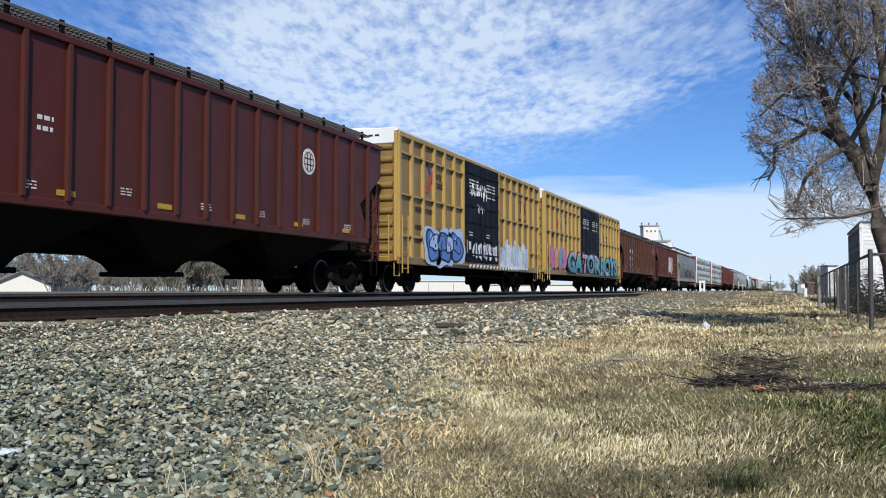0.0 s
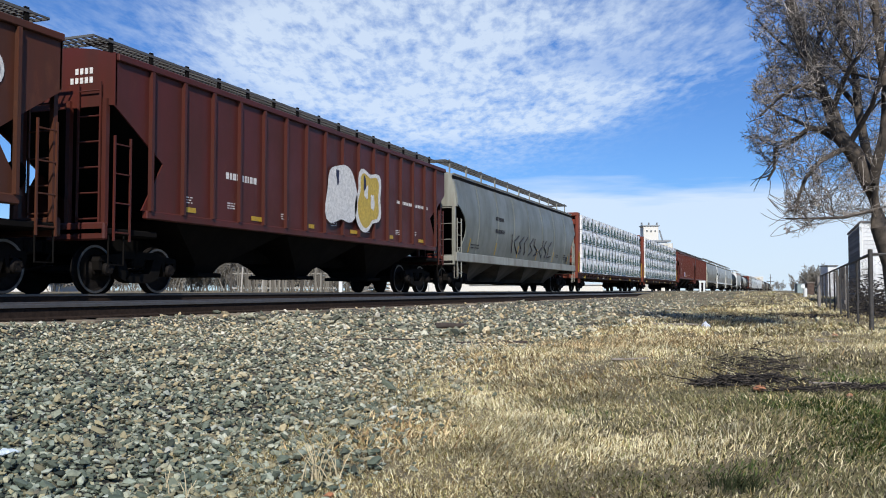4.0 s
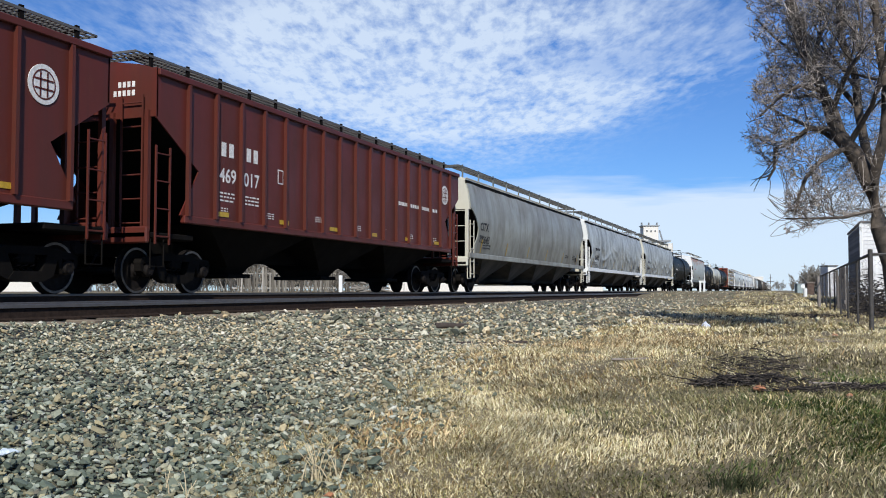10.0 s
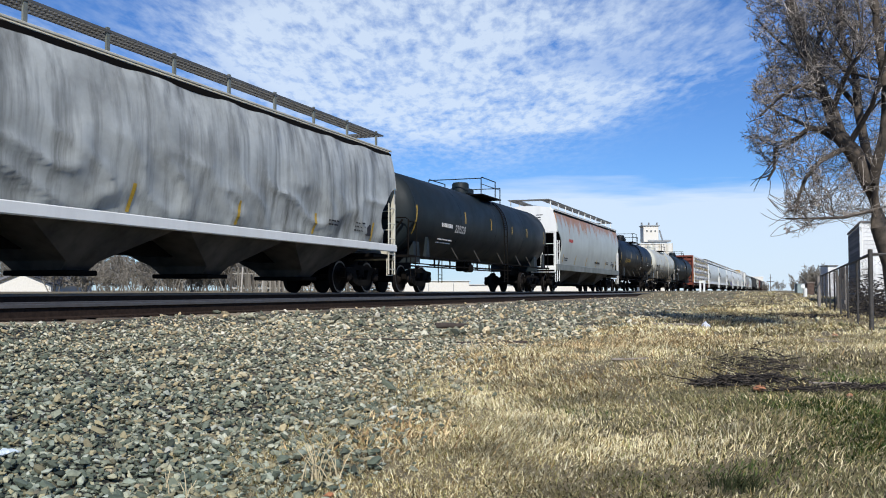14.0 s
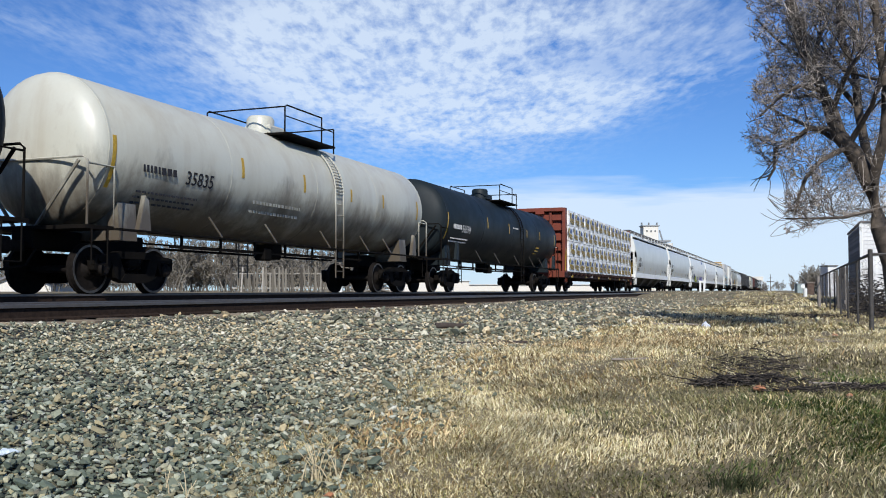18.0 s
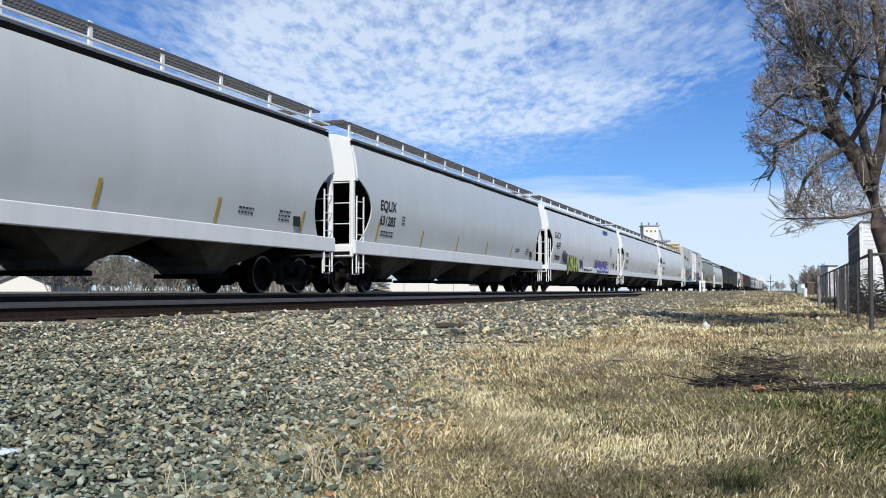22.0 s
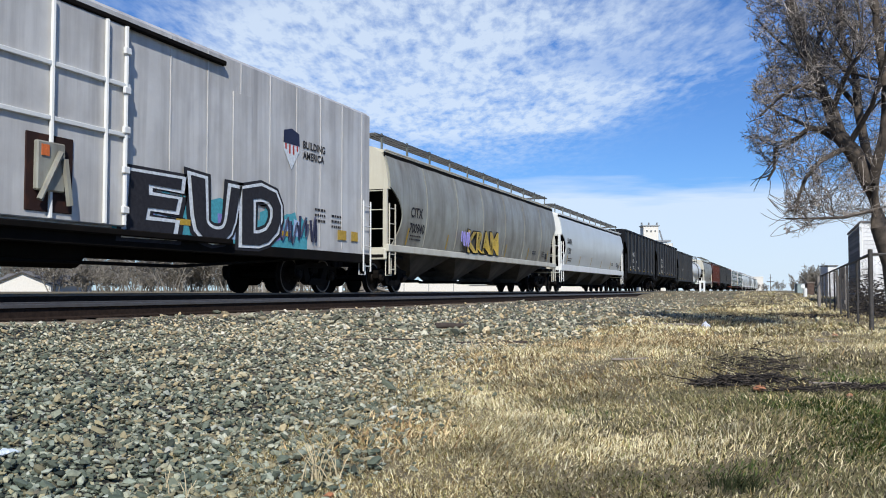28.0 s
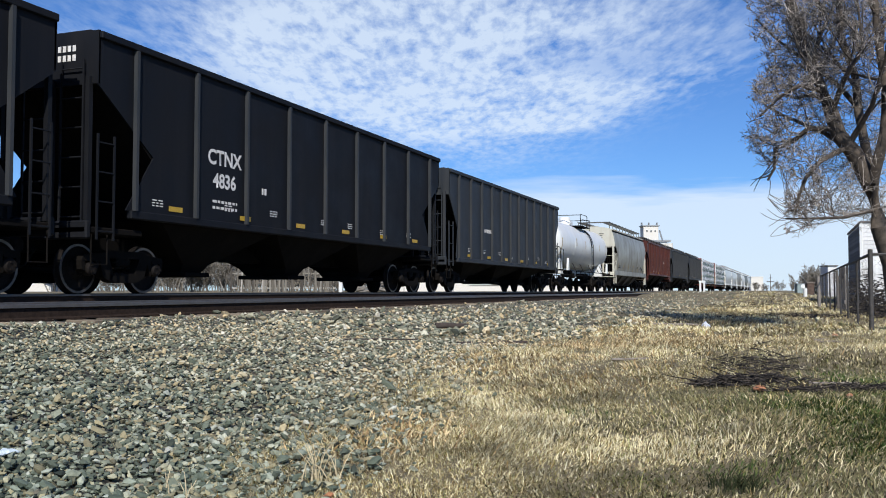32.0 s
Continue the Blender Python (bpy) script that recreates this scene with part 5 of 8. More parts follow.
def wrap_material(name, col):
    m, nt, b = mat_base(name, 0.38)
    n = mapped_noise(nt, 1.5, 3, 0.5, (0.5, 1, 1.6))
    crease = ramp(nt, mapped_noise(nt, 1.3, 3, 0.5, (0.7, 1, 2.2)), [(0.42, (0, 0, 0)), (0.5, (1, 1, 1)), (0.53, (0.1, 0.1, 0.1)), (0.62, (0.6, 0.6, 0.6))])
    fold = mapped_noise(nt, 1.5, 3, 0.5, (1.7, 1, 0.5))
    nt.links.new(ramp(nt, n, [(0.3, tuple(c * 0.92 for c in col)), (0.7, col)]), b.inputs["Base Color"])
    mx = nt.nodes.new("ShaderNodeMath")
    mx.operation = "ADD"
    nt.links.new(n, mx.inputs[0]), nt.links.new(fold, mx.inputs[1])
    m2 = nt.nodes.new("ShaderNodeMath")
    m2.operation, m2.inputs[1].default_value = "MULTIPLY_ADD", 0.16
    nt.links.new(crease, m2.inputs[0]), nt.links.new(mx.outputs[0], m2.inputs[2])
    bump(nt, b, m2.outputs[0], 1.0, 0.095)
    return m


WRAP = wrap_material("white_lumber_wrap", (0.90, 0.90, 0.88))
WRAP2 = wrap_material("pale_lumber_wrap", (0.90, 0.89, 0.86))
INKGOLD = plain("gold_print", (0.28, 0.19, 0.02), 0.5)
INKSUN = plain("pale_gold_print", (0.52, 0.44, 0.12), 0.5)
INKDARK = plain("dark_print", (0.06, 0.05, 0.03), 0.5)
INKBLUE = plain("blue_print", (0.05, 0.19, 0.52), 0.5)
INKNAVY = plain("navy_print", (0.03, 0.05, 0.16), 0.5)
WOODEND = islands("lumber_ends", [(0.0, (0.42, 0.30, 0.17)), (0.5, (0.56, 0.42, 0.25)), (1.0, (0.64, 0.5, 0.33))], 0.8, 20)
BUNDLE_MESH = {}


def bundle_parts(kind, ln, h, row=0):
    key = (kind, round(ln, 2), row)
    if key in BUNDLE_MESH:
        return BUNDLE_MESH[key]
    rnd = random.Random(kind * 31 + int(ln * 10) + row)
    phase = (0.35, 0.62, 0.18, 0.5)[row]
    w = 1.28
    # a wrapped pack with a sagging, creased face
    nx, nz = 44, 12
    vs, fs = [], []
    ring = [(-w / 2, -h / 2 + h * j / nz) for j in range(nz + 1)] + [(w / 2, h / 2 - h * j / nz) for j in range(nz + 1)]
    m = len(ring)
    for i in range(nx + 1):
        x = -ln / 2 + ln * i / nx
        for j, (y, z) in enumerate(ring):
            q = noise.noise(Vector((x * 1.7 + kind + 7 * row, z * 2.5 + ln, y))) * 0.05 + noise.noise(Vector((x * 3.2 + z * 5, z * 3 + 3 * row, y + kind))) * 0.03
            edge = 0.02 if i in (0, nx) else 0
            vs.append((x, y + math.copysign(q - edge, y), z * (1 - edge)))
    for i in range(nx):
        for j in range(m):
            fs.append((i * m + j, (i + 1) * m + j, (i + 1) * m + (j + 1) % m, i * m + (j + 1) % m))
    fs += [tuple(range(m)), tuple(reversed(range(nx * m, nx * m + m)))]
    body = Shape().add(vs, fs).mesh("wrap", WRAP if kind == 0 else WRAP2, 30)
    prints = []
    y = -w / 2 - 0.045
    n = max(2, round(ln / 1.2))
    for i in range(n):
        x = -ln / 2 + ln * (i + phase) / n
        if kind == 0:
            p = Shape()
            zo = -0.10
            p.slab([(x - 0.27, zo + 0.02), (x - 0.185, zo + 0.06), (x - 0.185, zo - 0.17), (x + 0.185, zo - 0.17), (x + 0.185, zo + 0.06), (x + 0.27, zo + 0.02), (x + 0.27, zo - 0.25), (x - 0.27, zo - 0.25)][::-1], y - 0.004, y)
            p.slab([(x - 0.03, zo - 0.17), (x + 0.03, zo - 0.17), (x + 0.03, zo - 0.08), (x + 0.115, zo - 0.08), (x + 0.05, zo + 0.05), (x + 0.19, zo + 0.10), (x, zo + 0.29), (x - 0.19, zo + 0.10), (x - 0.05, zo + 0.05), (x - 0.115, zo - 0.08), (x - 0.03, zo - 0.08)], y - 0.006, y)
            for q in range(7):
                p.box(x + 0.36 + 0.075 * q, y, zo - 0.10, 0.04, 0.006, 0.035 + 0.015 * (q % 2))
            p.box(x + 0.62, y, zo - 0.22, 0.62, 0.006, 0.014)
            prints.append(("pack_print", p.mesh("pack_print", INKG), "green house and tree print"))
        else:
            k = 14
            sunny = Shape().add([(x - 0.20 + 0.12 * math.cos(2 * math.pi * a / k), y, 0.20 + 0.12 * math.sin(2 * math.pi * a / k)) for a in range(k)], [tuple(range(k))])
            prints.append(("pack_print", sunny.mesh("pack_print", INKSUN), "pale gold sun print"))
            # bold curl, and two rows of block letters
            p = Shape().slab([(x - 0.50, 0.16), (x - 0.42, 0.26), (x - 0.30, 0.22), (x - 0.38, 0.14), (x - 0.26, 0.02), (x - 0.24, -0.10), (x - 0.34, -0.22), (x - 0.48, -0.20), (x - 0.36, -0.10), (x - 0.36, -0.02), (x - 0.48, 0.06)], y - 0.006, y)
            for q in range(6):
                p.box(x - 0.14 + 0.115 * q, y, -0.07 - 0.012 * q, 0.095, 0.008, 0.12 + 0.02 * (q % 2))
                p.box(x - 0.10 + 0.115 * q, y, -0.215 - 0.012 * q, 0.10, 0.008, 0.10)
            prints.append(("pack_print", p.mesh("pack_print", INKGOLD), "gold emblem and lettering print on the wrap"))
            p2 = Shape().slab([(x - 0.52, 0.14), (x - 0.44, 0.29), (x - 0.28, 0.24), (x - 0.30, 0.21), (x - 0.43, 0.26), (x - 0.49, 0.14)], y - 0.008, y - 0.003)
            for q in range(2):
                p2.box(x + 0.18, y - 0.003, -0.15 - 0.135 * q, 0.70, 0.006, 0.022)
            p2.slab([(x - 0.50, -0.21), (x - 0.34, -0.24), (x - 0.22, -0.11), (x - 0.25, -0.10), (x - 0.35, -0.21)], y - 0.008, y - 0.003)
            prints.append(("pack_print", p2.mesh("pack_print", INKDARK), "dark print lines on the wrap"))
            d = Shape().slab([(x - 0.08, 0.03), (x + 0.10, 0.27), (x + 0.19, 0.17), (x + 0.26, 0.20), (x + 0.46, 0.01)], y - 0.006, y)
            prints.append(("pack_print", d.mesh("pack_print", INKNAVY), "navy mountain print"))
            d = Shape().slab([(x + 0.10, 0.27), (x + 0.19, 0.17), (x + 0.30, 0.16), (x + 0.58, 0.02), (x + 0.34, 0.19)], y - 0.009, y - 0.006)
            prints.append(("pack_print", d.mesh("pack_print", INKBLUE), "blue slope print"))
    for i in range(n):
        x = -ln / 2 + ln * (i + 0.86) / n
        prints.append(("strap", Shape().box(x, 0, 0, 0.009, w + 0.075, h + 0.008).mesh("strap", INKK), ""))
    BUNDLE_MESH[key] = (body, prints)
    return BUNDLE_MESH[key]


def lumber_pack(kind, ln, h, sx, y, z, label, far=False, row=0):
    body, prints = bundle_parts(kind, ln, h, row)
    t = thing("lumber_pack", label, "lumber", "lumber packs on the flat cars", pose(sx, TRACK_Y + y, RAIL_Z + z, 0, 0, 180 if far else 0))
    part("wrap", body, None, t)
    for nm, me, lb in ([] if far else prints):
        part(nm, me, None, t, lb)
    BUNDLES.append(t)


def centerbeam(s0, s1, kind, label):
    L = s1 - s0 - 1.2
    half = (s1 - s0) / 2
    c = car_root("centerbeam_flat_car", label, "flat car", s0, s1)
    zd, zt = 1.10, 4.62
    e = L / 2 - 0.25
    part("deck", Shape().box(0, 0, 1.0, L, 2.72, 0.12, 0.02), DECKMAT, c, "dark steel deck")
    part("centre_sill", Shape().box(0, 0, 0.8, L, 0.5, 0.28), DECKMAT, c)
    for y in (-1.42, 1.42):
        part("side_sill", Shape().box(0, y, 0.91, L, 0.12, 0.30, 0.02), DECKMAT, c)
    rnd = random.Random(int(s0))
    hook = Shape().box(0, 0, 0, 0.28, 0.12, 0.16, 0.02).tube([(-0.2, -0.05, -0.04), (-0.1, -0.1, 0.05), (0.1, -0.1, 0.02), (0.24, -0.05, -0.1)], 0.03, 5).mesh("winch", DECKMAT)
    for i in range(20):
        part("winch", hook, None, c, "tie-down winch", at=pose(-e + 0.8 + (2 * e - 1.6) * i / 19, -1.5, 0.98))
    for i in range(6):
        part("reflector", Shape().box(-e + 1.5 + (2 * e - 3) * i / 5, -1.487, 0.86, 0.46, 0.012, 0.14), INKY, c)
    for i in range(4):
        bars(c, -e + 0.8 + (2 * e - 2.4) * i / 3.4, 0.98, 0.7, 0.17, 2, INKW, -1.486)
    beam = Shape().box(0, 0, zt - 0.2, 2 * e, 0.5, 0.3, 0.02)
    for i in range(12):
        x = -e + 2 * e * (i + 0.5) / 12
        beam.box(x, 0, (zd + zt) / 2, 0.22, 0.12, zt - zd - 0.3)
    part("center_beam", beam, REDBEAM, c)
    for s in (-1, 1):
        # slanting bulkhead of stacked plates between two channels
        for y in (-1.36, 1.36):
            part("bulkhead_post", Shape().slab([(s * (e + 0.06), 0.75), (s * (e - 0.42), 0.75), (s * (e - 0.42), zt), (s * (e - 0.06), zt)][::-s], y - 0.09, y + 0.09), REDBEAM, c)
        part("bulkhead_cap", Shape().box(s * (e - 0.22), 0, zt - 0.1, 0.42, 2.7, 0.22, 0.03), REDBEAM, c)
        for i in range(6):
            part("bulkhead_plate", Shape().box(s * (e - 0.28), 0, 1.3 + i * 0.56, 0.12, 2.56, 0.34, 0.02), REDBEAM, c)
        for y in (-0.6, 0.6):
            part("bulkhead_web", Shape().box(s * (e - 0.22), y, (zd + zt) / 2, 0.22, 0.12, zt - zd - 0.3), REDBEAM, c)
        part("bulkhead_sheet", Shape().box(s * (e - 0.42), 0, (zd + zt) / 2, 0.05, 2.6, zt - zd), REDBEAM, c)
        part("end_sill", Shape().box(s * (L / 2 - 0.03), 0, 0.95, 0.14, 2.9, 0.36, 0.03), REDBEAM, c)
        ladder(c, s * (e + 0.02), -1.1, 0.95, 2.5, 0.42, REDBEAM, "y", "end_ladder")
        b = Shape()
        for k in range(3):
            b.box(s * (e - 0.22), -0.5 + 0.1 * k, 2.45 - k * 0.1, 0.004, 0.8 - 0.15 * k, 0.05)
        part("end_stencil", b, INKW, c)
        part("grab_iron", Shape().tube([(s * (L / 2 - 0.1), -1.48, 1.15), (s * (L / 2 - 0.1), -1.52, 2.3)], 0.02, 5), INKY, c, "yellow grab iron")
    truck(c, -(L / 2 - 2.4)), truck(c, L / 2 - 2.4)
    end_gear(c, L, half, REDBEAM, 0.9)
    h = (zt - 0.1 - zd) / 4
    room = 2 * (e - 0.55)
    mid = (s0 + s1) / 2
    for j in range(4):
        n = 5
        cut = room / n
        for i in range(n):
            sx = mid - room / 2 + cut * (i + 0.5)
            tl = "white wrapped lumber pack with green house prints" if kind == 0 else "white wrapped lumber pack with gold and navy prints"
            lumber_pack(kind, cut - 0.03, h - 0.025, sx, -0.86, zd + h * (j + 0.5), tl, False, j)
            lumber_pack(kind, cut - 0.03, h - 0.025, sx, 0.86, zd + h * (j + 0.5), tl, True)
    return c


DECKMAT = paint("dark_brown_deck", (0.034, 0.017, 0.015), 0.75, (0.02, 0.016, 0.013), 0.5, 0.3)

# ---- the train: couplings, in metres along the track at the start ----
JOINT = [6.4, 25.0, 43.1, 65.45, 84.6, 102.6, 123.5, 149.0, 174.6, 194.1, 212.4, 234.2, 257.2, 279.0, 298.6, 318.3, 336.9, 354.2, 373.0, 396.9,
         419.4, 441.2, 463.0, 484.6, 504.9, 530.0, 552.4, 573.1, 590.0, 607.6, 625.1, 640.7, 656.5, 673.9, 691.5, 710.0, 735.4, 760.8, 783.0, 805.0,
         827.0, 846.0, 868.0, 890.0]


def build_train():
    J = JOINT
    ribbed_hopper(J[0], J[1], MAROON, "maroon ribbed covered hopper with pale stencils", 17, text=[("bars", -4.5, 2.95, 0.35, 0.35, 2), ("bars", -6.6, 3.2, 0.9, 0.42, 1), ("bars", -6.6, 2.65, 0.9, 0.38, 1)], disc=(4.2, 3.3))
    b1 = boxcar(J[1], J[2], "weathered yellow boxcar with dark doors and graffiti", (-2.4, 1.75), (7, 8), [(-5.6, 3.9), (-7.0, 2.9, 1.6, 0.4, 1), (-7.0, 2.3, 1.6, 0.35, 1), (4.6, 3.35, 1.7, 0.42, 2)])
    spray(b1, -6.3, -2.75, 0.98, 2.15, -1.67, 3, [SP_BLUE], SP_NAVY, 3, SP_SKY, SP_SKY)
    spray(b1, -6.0, -3.0, 1.35, 2.0, -1.684, 4, [SP_SKY, SP_BLUE], SP_NAVY, 8)
    spray(b1, -1.7, 1.5, 1.2, 1.95, -1.69, 5, [SP_WHITE], DOORBLUE, 4)
    scribble(b1, -1.9, 0.1, 3.55, 4.15, -1.70, 5, SP_WHITE, 3, 0.012)
    scribble(b1, -1.0, -0.1, 3.0, 3.4, -1.70, 2, SP_WHITE, 4, 0.010)
    jagged(b1, 1.85, 6.2, 0.98, 2.45, -1.672, SP_WHITE, [SP_SILVER, SP_SKY, SP_WHITE], 6, 7)
    em = Shape()
    for dx in (0.0, 0.5):
        em.box(4.9 + dx, -1.565, 4.05, 0.42, 0.006, 0.12).box(4.9 + dx, -1.565, 3.80, 0.13, 0.006, 0.5)
    em.slab([(5.75, 3.55), (5.9, 3.55), (6.3, 4.11), (6.15, 4.11)], -1.568, -1.562).slab([(6.15, 3.55), (6.3, 3.55), (5.9, 4.11), (5.75, 4.11)], -1.572, -1.566)
    part("owner_emblem", em, SP_MAROON, b1, "dark red block emblem")
    part("owner_emblem", Shape().box(5.2, -1.565, 4.4, 0.9, 0.006, 0.09).box(5.3, -1.565, 4.55, 0.12, 0.006, 0.45), SP_MAROON, b1)
    st = Shape()
    for i in range(16):
        x = -2.1 + i * 0.42
        st.slab([(x, 0.92), (x + 0.16, 0.92), (x + 0.26, 1.05), (x + 0.10, 1.05)], -1.726, -1.712)
    part("sill_stripe", st, INKW, b1, "pale diagonal hazard stripes")
    mark(b1, "any", -4.9, 3.88, 0.40, INKK, -1.565, 0.008), mark(b1, "road", -4.88, 3.57, 0.40, INKK, -1.565, 0.008)
    b2 = boxcar(J[2], J[3], "yellow double-door boxcar with pink and teal graffiti", (-2.5, 2.95), (9, 8), [(-7.4, 3.95), (-9.4, 3.1, 1.5, 0.42, 1), (-7.6, 2.95, 1.9, 0.35, 1), (4.9, 3.7, 1.6, 0.6, 2)])
    spray(b2, -9.8, -6.2, 1.1, 2.4, -1.67, 4, [SP_PINK, SP_YELLOW, SP_TEAL], SP_PINK, 11, None, SP_SKY)
    jagged(b2, -5.9, 9.2, 0.96, 1.9, -1.672, SP_NAVY, [SP_TEAL, SP_PINK, SP_SKY, SP_NAVY, SP_BLUE], 12, 18)
    spray_words(b2, "GATOR", -1.75, 1.12, 1.42, -1.70, SP_GATOR, INKK, 1.82)
    mark(b2, "any", -5.93, 3.98, 0.40, INKK, -1.565, 0.008), mark(b2, "road", -5.9, 3.68, 0.40, INKK, -1.565, 0.008)
    scribble(b2, -5.2, 9.2, 1.1, 1.4, -1.706, 12, SP_NAVY, 5, 0.02)
    spray_words(b2, "BOYS", 5.85, 1.08, 1.5, -1.70, SP_BOYS, INKK, 1.62)
    ribbed_hopper(J[3], J[4], BROWN2, "rust brown ribbed covered hopper, heavily weathered", 15, text=[("pair", 3, "466", "103")], disc=(7.6, 3.45))
    h4 = ribbed_hopper(J[4], J[5], MAROON, "maroon ribbed covered hopper with a pale painted figure", 16, text=[("bars", -4.9, 2.7, 1.2, 0.34, 1), ("bars", 4.2, 2.9, 2.6, 0.22, 1)])
    spray(h4, -0.5, 2.8, 1.7, 3.55, -1.66, 2, [INKW, SP_YELLOW], INKW, 21, None, SP_NAVY)
    h5 = round_hopper(J[5], J[6], GREYDK, "dirty grey round-sided covered hopper with black scrawl", GREYCAR, GREYCAR, seams=7, text=[("bars", -5.2, 3.2, 1.2, 0.36, 1), ("bars", -5.2, 2.7, 1.3, 0.36, 1)])
    sc = Shape()
    rnd = random.Random(5)
    for i in range(9):
        x = -3.0 + i * 0.85
        pts = [(x + rnd.uniform(-0.3, 0.5), -round_profile(z, 1.46, 4.26) - 0.012, z) for z in (2.5, 2.2, 1.95, 1.7)]
        sc.tube(pts + [(x + 0.7, pts[-1][1], rnd.uniform(1.7, 2.4))], 0.03, 4)
    part("spray_scrawl", sc, INKK, h5)
    centerbeam(J[6], J[7], 0, "red bulkhead centre-beam flat car loaded with lumber")
    centerbeam(J[7], J[8], 0, "red bulkhead centre-beam flat car loaded with lumber")
    b8 = ribbed_hopper(J[8], J[9], BROWN, "oxide red ribbed covered hopper with white numbers", 15, text=[("pair", 2, "469", "274")], disc=(7.6, 3.4))
    spray(b8, -4.2, -3.1, 1.6, 2.2, -1.66, 2, [SP_PURPLE, INKW], INKW, 15)
    ribbed_hopper(J[9], J[10], BROWN, "oxide red ribbed covered hopper", 17, text=[("pair", 2, "469", "017"), ("bars", 3.0, 2.9, 3.4, 0.26, 1)], disc=(7.4, 3.4))
    round_hopper(J[10], J[11], GREYCAR, "grimy grey round-sided covered hopper", CREAM, GREYCAR, text=[("text", "CITX", -8.55, 2.42, 0.44), ("text", "700643", -8.4, 1.93, 0.42)], boardmat=GREYDK, sill=0.2, zb=1.5, dent=0.03)
    round_hopper(J[11], J[12], STREAKY, "pale grey hopper with dark vertical dirt streaks", WHITE, WHITE, text=[("bars", -8.7, 2.85, 1.2, 0.4, 1), ("text", "640371", -8.0, 1.98, 0.42)], boardmat=GREYDK, dent=0.05, sill=0.22)
    round_hopper(J[12], J[13], STREAKY, "pale grey hopper streaked with dirt", CREAM, WHITE, text=[("bars", -8.1, 2.7, 1.2, 0.4, 1, SP_NAVY), ("bars", -8.1, 2.2, 1.2, 0.36, 1, SP_NAVY)], boardmat=GREYDK, dent=0.05, sill=0.22)
    tank_car(J[13], J[14], TANKGREY, "dark grey tank car with yellow reflectors", text=[("bars", -6.1, 2.6, 1.1, 0.4, 1), ("text", "220220", -4.1, 2.2, 0.42), ("bars", -6.0, 1.95, 1.4, 0.22, 2)])
    h14 = round_hopper(J[14], J[15], RUSTGREY, "pale grey hopper stained with rust along the eaves", WHITE, GREYDK, bays=3, text=[("bars", -6.6, 3.0, 1.0, 0.4, 1, LOGORED), ("bars", 1.0, 1.95, 1.6, 0.3, 1)])
    tank_car(J[15], J[16], TANKBLACK, "black tank car with yellow lettering", text=[("text", "UTLX 676098", -4.8, 2.2, 0.42, INKY), ("bars", 2.2, 2.1, 0.5, 0.3, 2), ("bars", 5.4, 2.5, 0.5, 0.35, 2)])
    tank_car(J[16], J[17], TANKBEIGE, "beige tank car with brown grime and painted shade below", ink=INKK, text=[("bars", -6.5, 2.6, 1.05, 0.4, 1), ("text", "35835", -4.7, 2.22, 0.42), ("bars", -6.5, 2.0, 1.9, 0.3, 3), ("bars", -2.6, 2.2, 2.2, 0.4, 2, GREYCAR)])
    tank_car(J[17], J[18], TANKGREY, "dark blue-grey tank car with white numbers", text=[("bars", -7.45, 2.62, 0.9, 0.4, 1), ("text", "56594", -6.0, 2.25, 0.42), ("bars", -7.45, 2.05, 1.9, 0.22, 2), ("bars", 0.2, 2.9, 0.8, 0.14, 1), ("bars", 4.4, 2.2, 0.55, 0.4, 3, INKY)])
    centerbeam(J[18], J[19], 1, "red bulkhead centre-beam flat car loaded with printed lumber packs")
    for a, num in ((19, "630383"), (20, "631285")):
        round_hopper(J[a], J[a + 1], SILVER, "clean silver-grey round-sided covered hopper", WHITE, WHITE, text=[("text", "EQUX", -8.1, 2.45, 0.42), ("text", num, -8.05, 2.02, 0.38), ("bars", -7.0, 2.4, 0.22, 0.3, 3)], eave=3, sill=0.38)
    g = round_hopper(J[21], J[22], WHITE, "white round-sided covered hopper with green and purple graffiti", WHITE, WHITE, text=[("text", "GACX", -8.35, 2.78, 0.46), ("text", "4643", -8.15, 2.26, 0.46), ("bars", -8.7, 1.95, 1.1, 0.3, 2), ("bars", 6.6, 3.0, 0.5, 0.7, 8)])
    sd = lambda z, x=0.0: -round_profile(min(max(z, 1.46), 4.26), 1.46, 4.26) - 0.03 if z > 1.52 else -1.60
    spray_words(g, "JUVAR", -4.9, 1.22, 1.0, sd, SP_GREEN, INKK, 0.98)
    scribble(g, -7.5, -6.4, 1.5, 2.2, -1.64, 3, SP_NAVY, 3, 0.022)
    scribble(g, -3.2, -2.5, 1.3, 1.9, -1.64, 3, SP_NAVY, 4, 0.02)
    scribble(g, -2.1, 0.5, 1.18, 1.4, -1.60, 8, INKK, 5, 0.014)
    spray(g, 2.0, 5.9, 1.15, 2.0, sd, 6, [SP_PURPLE], SP_NAVY, 33)
    part("emblem_bars", Shape().box(4.6, -1.52, 3.75, 0.3, 0.01, 0.5).box(5.02, -1.52, 3.75, 0.3, 0.01, 0.5).box(5.45, -1.52, 3.75, 0.3, 0.01, 0.5).box(5.88, -1.52, 3.75, 0.3, 0.01, 0.5), LOGOBLUE, g, "blue emblem bars")
    round_hopper(J[22], J[23], WHITE, "white round-sided covered hopper", WHITE, WHITE, text=[("text", "FPAX", -8.0, 2.6, 0.42), ("text", "200127", -7.85, 2.1, 0.4)])
    round_hopper(J[23], J[24], WHITE, "white round-sided covered hopper", WHITE, WHITE, text=[("bars", -7.9, 2.9, 1.1, 0.36, 1), ("bars", -7.9, 2.4, 1.2, 0.36, 1)])
